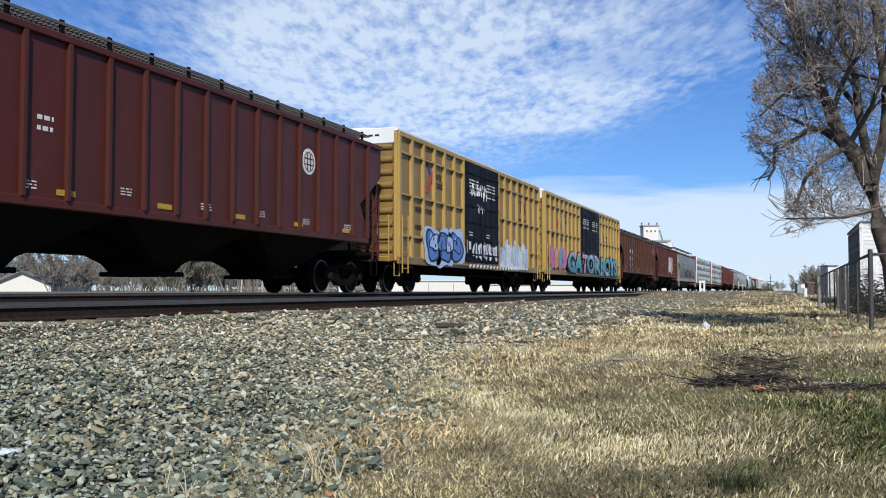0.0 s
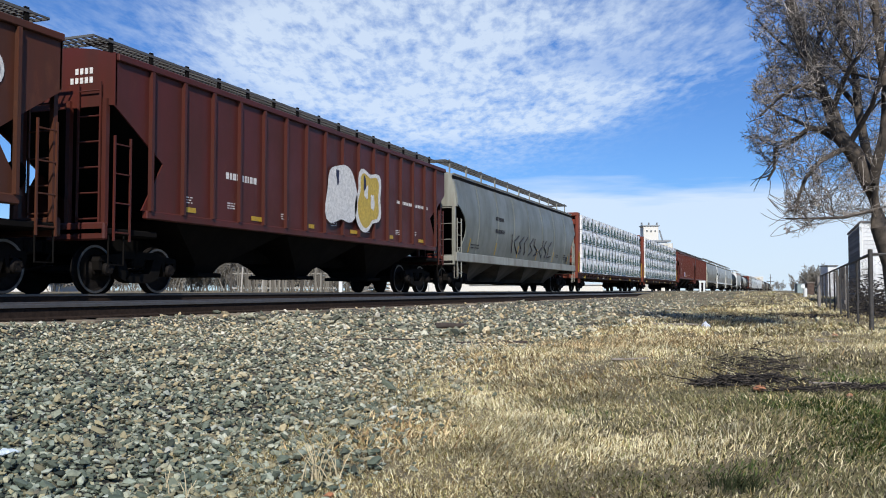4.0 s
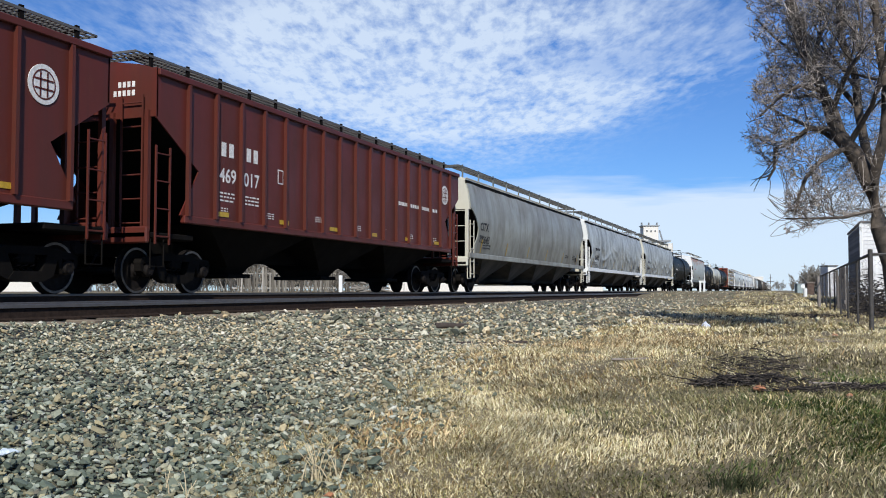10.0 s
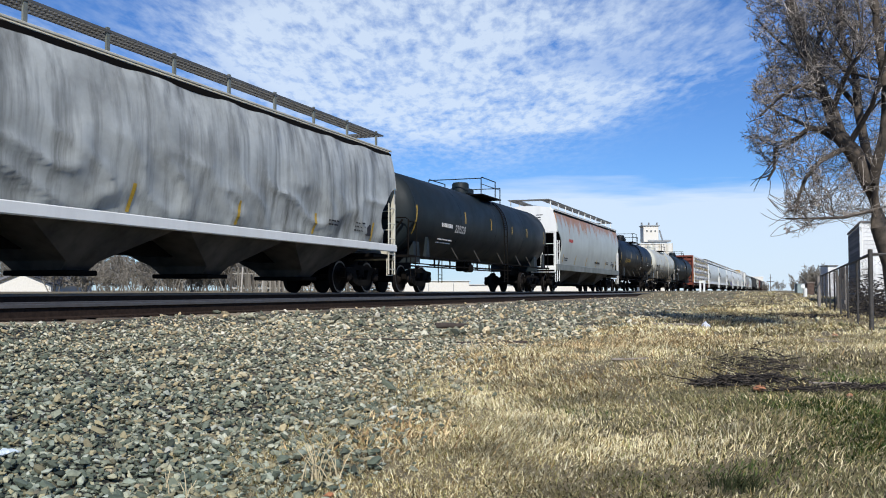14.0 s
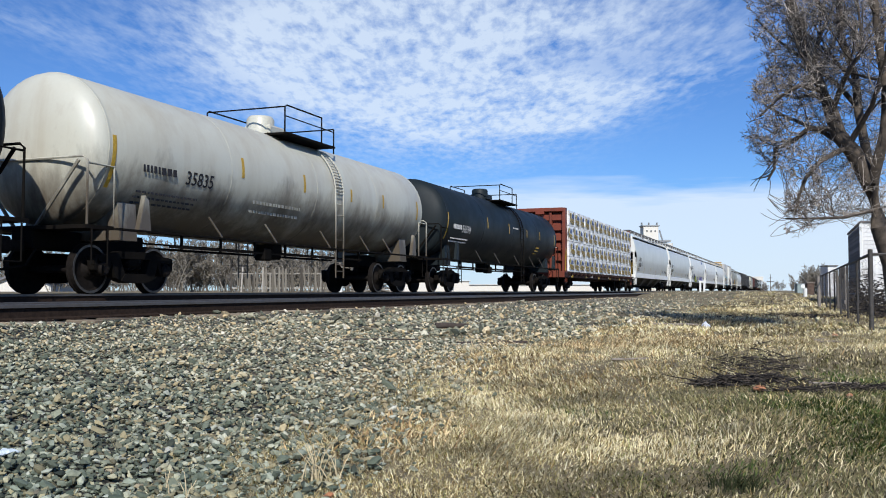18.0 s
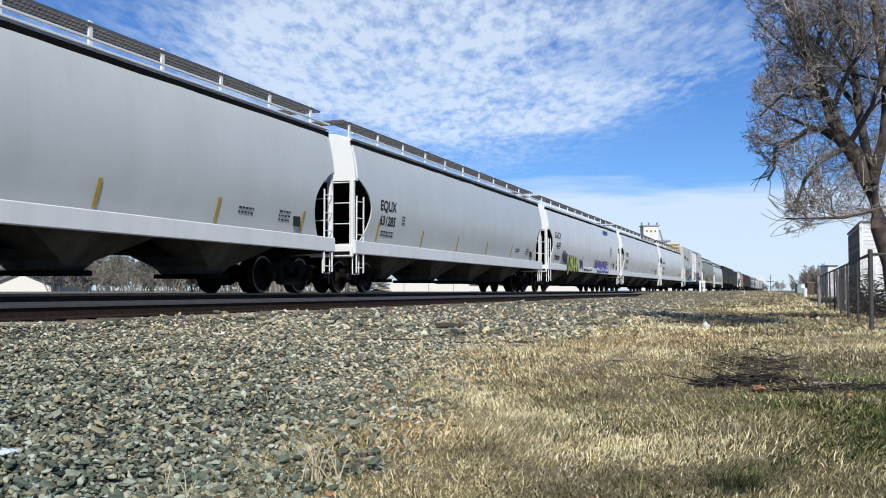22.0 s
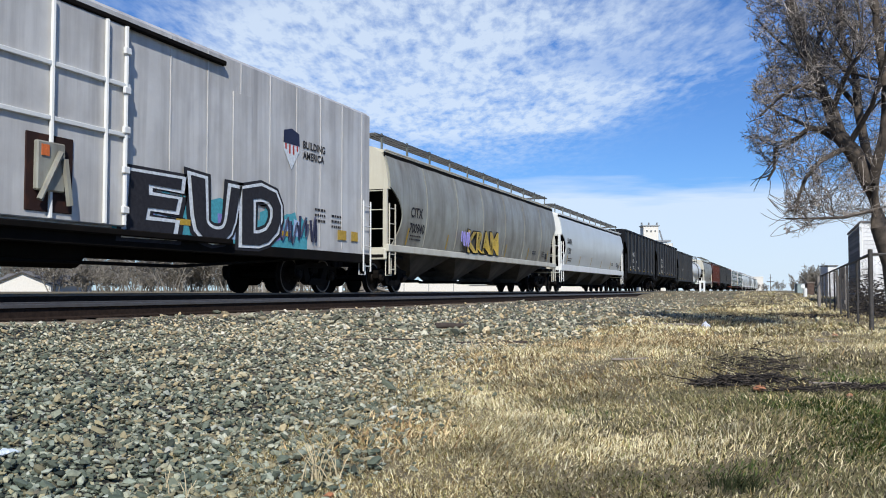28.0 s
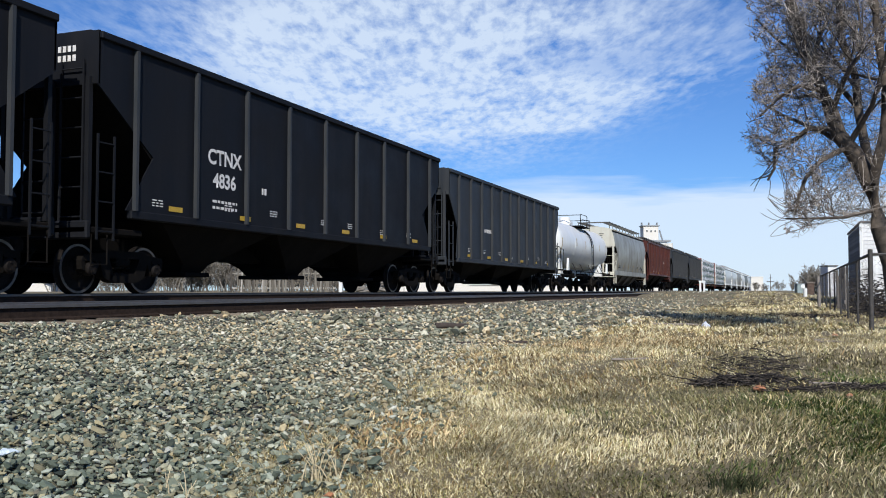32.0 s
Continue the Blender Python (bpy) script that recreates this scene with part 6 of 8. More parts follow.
    reefer(J[24], J[25], "white refrigerator car covered with graffiti")
    k = round_hopper(J[25], J[26], GREYCAR, "dirty cream-grey covered hopper with yellow graffiti", CREAM, CREAM, text=[("text", "CITX", -8.4, 2.42, 0.44), ("text", "700940", -8.25, 1.93, 0.42)], boardmat=GREYDK, sill=0.22, seams=6)
    spray_words(k, "KRAM", -1.6, 1.55, 1.12, sd, SP_YELLOW, INKK, 1.3)
    scribble(k, -4.2, -3.2, 1.7, 2.3, -1.64, 4, SP_PURPLE, 7, 0.02)
    round_hopper(J[26], J[27], SILVER, "pale grey covered hopper", WHITE, WHITE, zt=4.1, bays=4, text=[("text", "SAMX", -7.9, 2.62, 0.42), ("text", "11281", -7.9, 2.1, 0.42)], boardmat=GREYDK)
    for a, num in ((27, "4817"), (28, "4836")):
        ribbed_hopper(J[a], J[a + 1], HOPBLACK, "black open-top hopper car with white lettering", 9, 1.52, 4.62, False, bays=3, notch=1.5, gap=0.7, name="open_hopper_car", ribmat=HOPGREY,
                      text=[("text", "CTNX", -4.47, 2.72, 0.44), ("text", num, -4.47, 2.24, 0.42), ("bars", -4.9, 2.0, 0.9, 0.26, 2), ("bars", -3.0, 2.5, 0.25, 0.35, 1)])
    ribbed_hopper(J[29], J[30], HOPGREY, "slate grey hopper car", 12, 1.25, 4.42, False, bays=3, notch=0.9, name="open_hopper_car", text=[("bars", -4.2, 2.6, 1.1, 0.34, 1)], gap=0.8)
    tank_car(J[30], J[31], WHITE, "clean white tank car with railings", r=1.35, zc=2.75, ink=INKK)
    round_hopper(J[31], J[32], GREYCAR, "dirty grey round-sided covered hopper", CREAM, GREYCAR, boardmat=GREYDK)
    ribbed_hopper(J[32], J[33], MAROON, "dark maroon ribbed covered hopper", 15, text=[("bars", 2.0, 3.0, 1.5, 0.5, 1)])
    ribbed_hopper(J[33], J[34], HOPGREY, "dark slate ribbed covered hopper", 15)
    ribbed_hopper(J[34], J[35], HOPGREY, "dark slate ribbed covered hopper", 15)
    centerbeam(J[35], J[36], 0, "red bulkhead centre-beam flat car loaded with lumber")
    centerbeam(J[36], J[37], 0, "red bulkhead centre-beam flat car loaded with lumber")
    round_hopper(J[37], J[38], SILVER, "grey covered hopper far down the train", WHITE, WHITE)
    for i in range(38, 43):
        round_hopper(J[i], J[i + 1], (SILVER, GREYCAR, WHITE, GREYDK, SILVER)[i - 38], "grey covered hopper far down the train", WHITE, WHITE)


build_train()

# ---- ground ----
AX, AY = math.cos(radians(TURN)), math.sin(radians(TURN))


def spot(depth, side):
    """A place on the plan: metres ahead of the viewer, and to his right."""
    return depth * AX + side * AY, depth * AY - side * AX


def smooth(a, b, x):
    t = np.clip((x - a) / (b - a), 0, 1)
    return t * t * (3 - 2 * t)


def toe(x):
    """Where the crushed stone gives way to grass."""
    return np.interp(x, [-50, 0, 3.5, 5.5, 9.6, 12, 17, 24, 31, 45, 70], [2.0, 2.0, 2.1, 2.45, 3.15, 3.05, 2.65, 2.3, 2.1, 2.2, 2.6])


def land(x, y):
    """Height of the grass."""
    x, y = np.asarray(x, float), np.asarray(y, float)
    g = 0.08 + 0.27 * smooth(3.0, 12.0, x) + 0.06 * smooth(12, 30, x)
    g = g + 0.50 * smooth(36, 66, x) * smooth(-6, 3, y)
    g = g + 0.03 * np.sin(x * 1.3 + y * 0.8) * smooth(1, 4, np.abs(x)) + 0.02 * np.sin(y * 2.1 - x * 0.6)
    far = smooth(14.6, 17.5, y)
    return g * (1 - far) + 0.86 * far - 0.25 * smooth(9, 11, y) * (1 - far)


def bed(x, y):
    """Height of the crushed-stone bed."""
    t = toe(x)
    base = land(x, t) - 0.05
    up = smooth(0, 1, (y - t) / (7.35 - t)) * 0.35 + np.clip((y - t) / (7.35 - t), 0, 1) * 0.65
    z = base + (0.53 - base) * up + 0.10 * smooth(7.0, 7.5, y)
    z = z + 0.11 * smooth(10.2, 11.4, y)
    z = z - 0.6 * smooth(14.4, 15.9, y)
    return z + 0.025 * np.sin(x * 2.3 + y) * np.sin(y * 3.1) + 0.012 * np.sin(x * 7.1) * np.sin(y * 6.3 + x)


def grid_mesh(name, xs, ys, zf, mat):
    X, Y = np.meshgrid(xs, ys, indexing="ij")
    v = np.stack([X, Y, zf(X, Y)], -1).reshape(-1, 3)
    n, m = len(xs), len(ys)
    i = np.arange(n - 1)[:, None] * m + np.arange(m - 1)[None]
    f = np.stack([i, i + m, i + m + 1, i + 1], -1).reshape(-1, 4)
    return big_mesh(name, v, f, mat, True)


def soil_material():
    m, nt, b = mat_base("dry_turf", 0.95)
    n1, n2, n3 = mapped_noise(nt, 0.7, 5, 0.6), mapped_noise(nt, 9, 6, 0.7), mapped_noise(nt, 70, 3, 0.7)
    c = ramp(nt, n1, [(0.3, (0.10, 0.078, 0.042)), (0.5, (0.21, 0.17, 0.10)), (0.68, (0.14, 0.125, 0.06))])
    c = blend(nt, ramp(nt, n2, [(0.38, (0, 0, 0)), (0.7, (0.8, 0.8, 0.8))]), c, (0.30, 0.245, 0.13))
    c = blend(nt, ramp(nt, n3, [(0.35, (0.6, 0.6, 0.6)), (0.6, (0, 0, 0))]), c, (0.06, 0.045, 0.026))
    # Dark green patch: green turf and the shadow there, both in the soil's colour.
    tc, di = nt.nodes.new("ShaderNodeTexCoord"), nt.nodes.new("ShaderNodeVectorMath")
    di.operation, di.inputs[1].default_value = "DISTANCE", (6.6, -0.85, 0.3)
    nt.links.new(tc.outputs["Object"], di.inputs[0])
    wob = nt.nodes.new("ShaderNodeMath")
    wob.operation, wob.inputs[1].default_value = "MULTIPLY_ADD", 0.45
    nt.links.new(n1, wob.inputs[0])
    sc = nt.nodes.new("ShaderNodeMath")
    sc.operation, sc.inputs[1].default_value = "MULTIPLY", 0.62
    nt.links.new(di.outputs["Value"], sc.inputs[0])
    nt.links.new(sc.outputs[0], wob.inputs[2])
    c = blend(nt, ramp(nt, wob.outputs[0], [(0.0, (0.9, 0.9, 0.9)), (0.55, (0.85, 0.85, 0.85)), (0.85, (0, 0, 0))]), c, (0.032, 0.045, 0.016))
    nt.links.new(c, b.inputs["Base Color"])
    bump(nt, b, n3, 0.7, 0.03)
    return m


def ballast_material():
    m, nt, b = mat_base("stone_bed", 0.9)
    tc, vo = nt.nodes.new("ShaderNodeTexCoord"), nt.nodes.new("ShaderNodeTexVoronoi")
    vo.inputs["Scale"].default_value = 24
    nt.links.new(tc.outputs["Object"], vo.inputs["Vector"])
    sep = nt.nodes.new("ShaderNodeSeparateColor")
    nt.links.new(vo.outputs["Color"], sep.inputs[0])
    c = ramp(nt, sep.outputs[0], STONE_STOPS)
    # Dark cell edges: shade between the stones, put into the colour.
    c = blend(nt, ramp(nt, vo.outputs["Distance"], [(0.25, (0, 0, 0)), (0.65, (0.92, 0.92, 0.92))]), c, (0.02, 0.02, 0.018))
    nt.links.new(c, b.inputs["Base Color"])
    inv = nt.nodes.new("ShaderNodeMath")
    inv.operation, inv.inputs[0].default_value = "SUBTRACT", 1.0
    nt.links.new(vo.outputs["Distance"], inv.inputs[1])
    bump(nt, b, inv.outputs[0], 1.0, 0.05)
    return m


# The near bed is darkened in colour, as shade in the gaps between stones.
SOIL, BED = soil_material(), tinted_along(ballast_material(), (0.26, 0.27, 0.23), (1.6, 1.46, 1.26))
gx = np.unique(np.concatenate([np.linspace(-900, -20, 20), np.arange(-20, 40, 0.5), np.linspace(40, 120, 50), np.linspace(130, 600, 25), np.linspace(700, 4500, 12)]))
gy = np.unique(np.concatenate([np.linspace(-3000, -60, 14), np.linspace(-50, -14, 13), np.arange(-12, 20, 0.4), np.linspace(21, 100, 18), np.linspace(120, 3500, 14)]))
ground = new("ground", grid_mesh("ground", gx, gy, land, SOIL))
tagged(ground, "dry winter turf beside the railway", "ground", kind="structure")
bx = np.unique(np.concatenate([np.linspace(-700, -10, 60), np.arange(-10, 30, 0.25), np.linspace(30, 90, 70), np.linspace(95, 900, 50)]))
by = np.concatenate([np.linspace(1.7, 7.4, 30), np.linspace(7.6, 16.0, 40)])


def bed_top(x, y):
    low = land(x, y) - 0.06
    return np.where(y < toe(x) - 0.15, low, bed(x, y))


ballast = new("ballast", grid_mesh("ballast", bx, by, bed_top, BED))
tagged(ballast, "grey crushed-stone railway ballast", "ballast", kind="structure")


# ---- loose stones ----
def stone_shapes(k, seed):
    """Broken stones: a twelve-cornered lump, its corners pulled in and out."""
    rng = np.random.default_rng(seed)
    g = (1 + 5 ** 0.5) / 2
    ico = np.array([(-1, g, 0), (1, g, 0), (-1, -g, 0), (1, -g, 0), (0, -1, g), (0, 1, g), (0, -1, -g), (0, 1, -g), (g, 0, -1), (g, 0, 1), (-g, 0, -1), (-g, 0, 1)]) / 1.9
    f = np.array([(0, 11, 5), (0, 5, 1), (0, 1, 7), (0, 7, 10), (0, 10, 11), (1, 5, 9), (5, 11, 4), (11, 10, 2), (10, 7, 6), (7, 1, 8),
                  (3, 9, 4), (3, 4, 2), (3, 2, 6), (3, 6, 8), (3, 8, 9), (4, 9, 5), (2, 4, 11), (6, 2, 10), (8, 6, 7), (9, 8, 1)])
    out = []
    for _ in range(k):
        v = (ico * (1 + rng.uniform(-0.32, 0.22, (12, 1))) + rng.uniform(-0.16, 0.16, (12, 3))) * np.array([1.15, rng.uniform(0.6, 1.0), rng.uniform(0.42, 0.75)])
        out.append(v)
    return np.array(out), f


def scatter_stones(name, n, d0, d1, size, seed, label, power=1.0):
    rng = np.random.default_rng(seed)
    shapes, f = stone_shapes(24, seed)
    d = d0 + (d1 - d0) * rng.random(n) ** power
    d = np.where(rng.random(n) < 0.06, d - np.abs(rng.normal(0, 0.8, n)) * (d0 < 4), d)
    x, y = spot(d, d * (rng.uniform(-0.62, 0.40, n) + rng.normal(0, 0.04, n)))
    keep = rng.random(n) < np.clip((y - toe(x) + 0.55) / 0.9, 0.03, 1) ** 1.3
    keep &= (y < 7.5) & (y > toe(x) - 0.6)
    x, y = x[keep], y[keep]
    n = len(x)
    z = np.maximum(bed_top(x, y), land(x, y))
    s = size * np.exp(rng.normal(0, 0.30, n)) * 0.5
    a, tl = rng.uniform(0, 2 * np.pi, n), rng.uniform(-0.8, 0.8, n)
    v = shapes[rng.integers(0, 24, n)] * s[:, None, None]
    ct, st = np.cos(tl)[:, None], np.sin(tl)[:, None]
    v = np.stack([v[..., 0] * ct + v[..., 2] * st, v[..., 1], -v[..., 0] * st + v[..., 2] * ct], -1)
    c, q = np.cos(a)[:, None], np.sin(a)[:, None]
    v = np.stack([v[..., 0] * c - v[..., 1] * q, v[..., 0] * q + v[..., 1] * c, v[..., 2]], -1)
    v += np.stack([x, y, z + s * rng.uniform(-0.3, 1.5, n)], -1)[:, None]
    faces = (f[None] + 12 * np.arange(n)[:, None, None]).reshape(-1, 3)
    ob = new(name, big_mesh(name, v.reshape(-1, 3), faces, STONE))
    return tagged(ob, label, "stones", kind="stuff")


scatter_stones("loose_ballast", 56000, 3.2, 12.5, 0.034, 3, "angular grey and tan ballast stones", 1.15)
scatter_stones("loose_ballast", 34000, 12.5, 62.0, 0.060, 4, "angular grey and tan ballast stones", 1.4)
shapes24, sf = stone_shapes(10, 9)
stone_meshes = [big_mesh("stone", s * 0.021, sf, STONE_ONE) for s in shapes24]
rng = np.random.default_rng(12)
for i in range(190):
    x, y = rng.uniform(2.4, 5.5), rng.uniform(2.3, 4.8)
    part("stone", stone_meshes[i % 10], None, ballast, at=pose(x, y, float(bed_top(x, y)) + 0.035, rng.uniform(-30, 30), rng.uniform(-30, 30), rng.uniform(0, 360)))


# ---- tracks ----
def rail_mesh(name, x0, x1, step):
    prof = [(-0.07, 0), (0.07, 0), (0.07, 0.012), (0.012, 0.03), (0.009, 0.125), (0.036, 0.14), (0.036, 0.172), (0.026, 0.18), (-0.026, 0.18), (-0.036, 0.172), (-0.036, 0.14), (-0.009, 0.125), (-0.012, 0.03), (-0.07, 0.012)]
    xs = np.arange(x0, x1 + 0.1, step)
    m = len(prof)
    v = [(x, y, z) for x in xs for y, z in prof]
    f = [(i * m + k, i * m + (k + 1) % m, (i + 1) * m + (k + 1) % m, (i + 1) * m + k) for i in range(len(xs) - 1) for k in range(m)]
    s = Shape().add(v, f)
    me = s.mesh(name, RAIL)
    me.materials.append(RAILHEAD)
    for p in me.polygons:
        k = p.index % m
        p.material_index = 1 if k in (7, 8, 9) else 0
    return me


RAILS = rail_mesh("rail", -650, 950, 50)


def track(name, yc, top, x0, x1, label):
    t = thing(name, label, "railway track", kind="structure", at=pose(0, yc, top))
    for y in (-0.755, 0.755):
        part("rail", RAILS, None, t, "steel rail with a worn bright head", at=pose(0, y, -0.18))
    rnd = random.Random(int(yc * 10))
    tie = [Shape().box(0, 0, -0.085, 0.23, 2.55 + d, 0.17, 0.012).mesh("tie", TIE) for d in (0, 0.06, -0.08)]
    plate = Shape().box(0, 0, 0.006, 0.2, 0.34, 0.012).box(0.05, -0.11, 0.02, 0.035, 0.035, 0.03).box(-0.05, 0.11, 0.02, 0.035, 0.035, 0.03).mesh("tie_plate", RAIL)
    x, k = x0, 0
    while x < x1:
        o = part("tie", tie[rnd.randrange(3)], None, t, at=pose(x, rnd.uniform(-0.06, 0.06), -0.185, rnd.uniform(-0.8, 0.8), 0, rnd.uniform(-1.2, 1.2)))
        if x < 34 and yc < 10:
            for y in (-0.755, 0.755):
                part("tie_plate", plate, None, t, at=pose(x, y, -0.19))
        x += 0.51 if x > -5 else 2.0
        k += 1
    return t


track("track_1", 8.85, 0.842, 2, 72, "main-line track with rusty rails on wooden ties")
track("track_2", 12.8, 0.94, 4, 40, "main-line track carrying the train")


# ---- grass ----
def blades(name, n, box, length, width, mat, seed, label, lean=(0.35, 1.25), where=None, clump=2.2, bias=1.0):
    rng = np.random.default_rng(seed)
    d0, d1, q0, q1 = box
    d = d0 + (d1 - d0) * rng.random(n) ** bias
    d = np.where(rng.random(n) < 0.06, d - np.abs(rng.normal(0, 0.7, n)) * (d0 < 4), d)
    x, y = spot(d, d * (rng.uniform(q0, q1, n) + rng.normal(0, 0.05, n)))
    # most blades stand in tufts, the rest between them
    tufts = max(1, n // 16)
    own = rng.integers(0, tufts, n)
    r = np.abs(rng.normal(0, 1, n)) * length * 0.62
    turn = rng.uniform(0, 2 * np.pi, n)
    in_tuft = rng.random(n) < 0.72
    x = np.where(in_tuft, x[own] + r * np.cos(turn), x)
    y = np.where(in_tuft, y[own] + r * np.sin(turn), y)
    keep = y < toe(x) + 0.35 + rng.normal(0, 0.28, n)
    pat = 0.5 + 0.5 * np.sin(x * clump + 1.7 * np.sin(y * clump * 0.7 + seed)) * np.sin(y * clump * 1.3 + np.sin(x * clump * 0.6))
    keep &= rng.random(n) < 0.45 + 0.55 * pat
    if where is not None:
        keep &= rng.random(n) < where(x, y)
    keep0 = np.flatnonzero(keep)
    x, y, pat = x[keep], y[keep], pat[keep]
    n = len(x)
    z = np.maximum(land(x, y), np.where(y > toe(x) - 0.15, bed(x, y), -9)) - 0.005
    tuft = 0.5 + 0.5 * np.sin(x * 4.7 + 2 * np.sin(y * 3.1)) * np.sin(y * 5.3 + 1.5 * np.sin(x * 2.3))
    ln = length * rng.uniform(0.45, 1.25, n) * (0.45 + 0.45 * pat + 0.4 * tuft)
    w = width * rng.uniform(0.6, 1.4, n)
    a = 2.2 * np.sin(x * 0.9 + 1.3 * np.sin(y * 1.1)) + 1.5 * np.sin(y * 1.7 + seed) + rng.normal(0, 0.6, n)
    a = np.where(in_tuft[keep0] & (rng.random(n) < 0.5), turn[keep0], a)
    t = rng.uniform(lean[0], lean[1], n)
    b = a + rng.uniform(0.6, 2.5, n)
    dx, dy = np.cos(a), np.sin(a)
    wx, wy = np.cos(b) * w / 2, np.sin(b) * w / 2
    hor1, ver1 = ln * 0.5 * np.sin(t * 0.7), ln * 0.5 * np.cos(t * 0.7)
    hor2, ver2 = hor1 + ln * 0.5 * np.sin(np.minimum(t * 1.3, 1.9)), ver1 + ln * 0.5 * np.cos(np.minimum(t * 1.3, 1.9))
    zero = np.zeros(n)
    pts = [np.stack([x - wx, y - wy, z], -1), np.stack([x + wx, y + wy, z], -1),
           np.stack([x + dx * hor1 - wx * 0.8, y + dy * hor1 - wy * 0.8, z + ver1], -1), np.stack([x + dx * hor1 + wx * 0.8, y + dy * hor1 + wy * 0.8, z + ver1], -1),
           np.stack([x + dx * hor2, y + dy * hor2, z + ver2], -1)]
    v = np.stack(pts, 1)
    f = np.array([(0, 1, 3), (0, 3, 2), (2, 3, 4)])
    faces = (f[None] + 5 * np.arange(n)[:, None, None]).reshape(-1, 3)
    ob = new(name, big_mesh(name, v.reshape(-1, 3), faces, mat))
    return tagged(ob, label, "grass", kind="stuff")


def near(px, py, r):
    return lambda x, y: np.exp(-((x - px) ** 2 + (y - py) ** 2) / r ** 2)


def any_of(*fs):
    return lambda x, y: np.clip(sum(f(x, y) for f in fs), 0, 1)


LEAN = (0.5, 1.75)
# Green turf, toned dark to hold the shadow on the right as well.
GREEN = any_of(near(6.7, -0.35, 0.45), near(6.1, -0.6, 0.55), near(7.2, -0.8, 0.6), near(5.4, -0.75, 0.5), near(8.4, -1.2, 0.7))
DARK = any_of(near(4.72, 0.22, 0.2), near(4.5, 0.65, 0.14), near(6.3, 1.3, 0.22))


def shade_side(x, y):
    """Thatch turning olive and brown away from the railway, darkened as painted shade."""
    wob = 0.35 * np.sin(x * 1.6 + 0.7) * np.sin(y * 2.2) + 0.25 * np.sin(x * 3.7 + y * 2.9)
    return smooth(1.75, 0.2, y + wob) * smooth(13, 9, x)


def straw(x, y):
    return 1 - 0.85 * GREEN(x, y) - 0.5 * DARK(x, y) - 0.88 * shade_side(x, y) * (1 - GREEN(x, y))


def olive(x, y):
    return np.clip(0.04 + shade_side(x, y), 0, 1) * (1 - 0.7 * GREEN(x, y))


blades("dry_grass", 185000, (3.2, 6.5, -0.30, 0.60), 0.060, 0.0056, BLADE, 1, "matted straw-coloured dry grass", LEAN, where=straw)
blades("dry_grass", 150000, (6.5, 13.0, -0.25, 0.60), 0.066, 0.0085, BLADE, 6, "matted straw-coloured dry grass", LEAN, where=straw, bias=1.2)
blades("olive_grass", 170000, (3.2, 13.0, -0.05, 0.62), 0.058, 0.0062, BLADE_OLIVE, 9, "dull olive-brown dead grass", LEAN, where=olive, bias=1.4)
blades("dry_grass", 60000, (13.0, 26.0, -0.1, 0.60), 0.10, 0.020, BLADE, 2, "matted straw-coloured dry grass", LEAN, bias=1.1)
blades("dry_grass", 34000, (26.0, 64.0, 0.1, 0.60), 0.16, 0.042, BLADE, 3, "matted straw-coloured dry grass", LEAN, bias=1.3)
blades("tall_grass", 5000, (3.4, 14.0, -0.25, 0.60), 0.10, 0.0050, BLADE, 7, "longer pale grass blades in the turf", (0.3, 1.1), clump=3.5)
blades("russet_grass", 190000, (3.6, 32.0, -0.25, 0.50), 0.085, 0.012, BLADE_RED, 4, "russet dead weeds at the edge of the stones", LEAN, bias=1.6,
       where=any_of(near(4.9, 2.35, 0.45), near(8.5, 2.4, 1.0), near(11.0, 2.5, 1.2), near(14, 2.2, 1.5), near(20, 1.8, 2.2), near(12, 0.9, 1.1), near(28, 1.2, 3.0)))
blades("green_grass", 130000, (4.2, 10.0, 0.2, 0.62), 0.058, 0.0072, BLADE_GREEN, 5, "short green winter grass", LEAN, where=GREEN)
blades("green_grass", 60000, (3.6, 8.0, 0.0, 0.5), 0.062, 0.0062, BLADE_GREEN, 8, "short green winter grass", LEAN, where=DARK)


def curved_stalks(name, n, px, py, r, height, mat, seed, label):
    rnd = random.Random(seed)
    t = thing(name, label, "weed", at=pose(px, py, float(max(land(px, py), bed_top(px, py)))))
    for i in range(n):
        a, q = rnd.uniform(0, 6.3), rnd.uniform(0, r)
        x, y, h = q * math.cos(a), q * math.sin(a), height * rnd.uniform(0.4, 1.1)
        b, ln = rnd.uniform(0, 6.3), rnd.uniform(0.05, 0.5) * height
        pts = [(x + ln * u * u * math.cos(b), y + ln * u * u * math.sin(b), h * (u - 0.25 * u * u * rnd.uniform(0, 1)) - 0.01) for u in (0, 0.3, 0.6, 0.85, 1.0)]
        part("stalk", Shape().tube(pts, 0.0035, 4, 0.0015), mat, t)
    return t


STRAW = plain("pale_dead_stalk", (0.56, 0.46, 0.28), 0.8, 0, 0.3, 30)
curved_stalks("dead_weed", 20, 3.75, 2.05, 0.14, 0.28, STRAW, 2, "pale dead weed stalks at the edge of the stones")
curved_stalks("dead_weed", 8, 3.35, 2.5, 0.16, 0.14, STRAW, 5, "pale dead weed stalks among ballast stones")
curved_stalks("dead_weed", 12, 9.3, 3.2, 0.4, 0.22, STRAW, 7, "pale dead weed stalks in dry grass")
curved_stalks("dead_weed", 12, 11.8, 3.4, 0.5, 0.25, STRAW, 8, "pale dead weed stalks in dry grass")
curved_stalks("dead_weed", 16, 40.0, 4.3, 1.2, 0.5, STRAW, 9, "pale dead weed stalks by the marker posts")
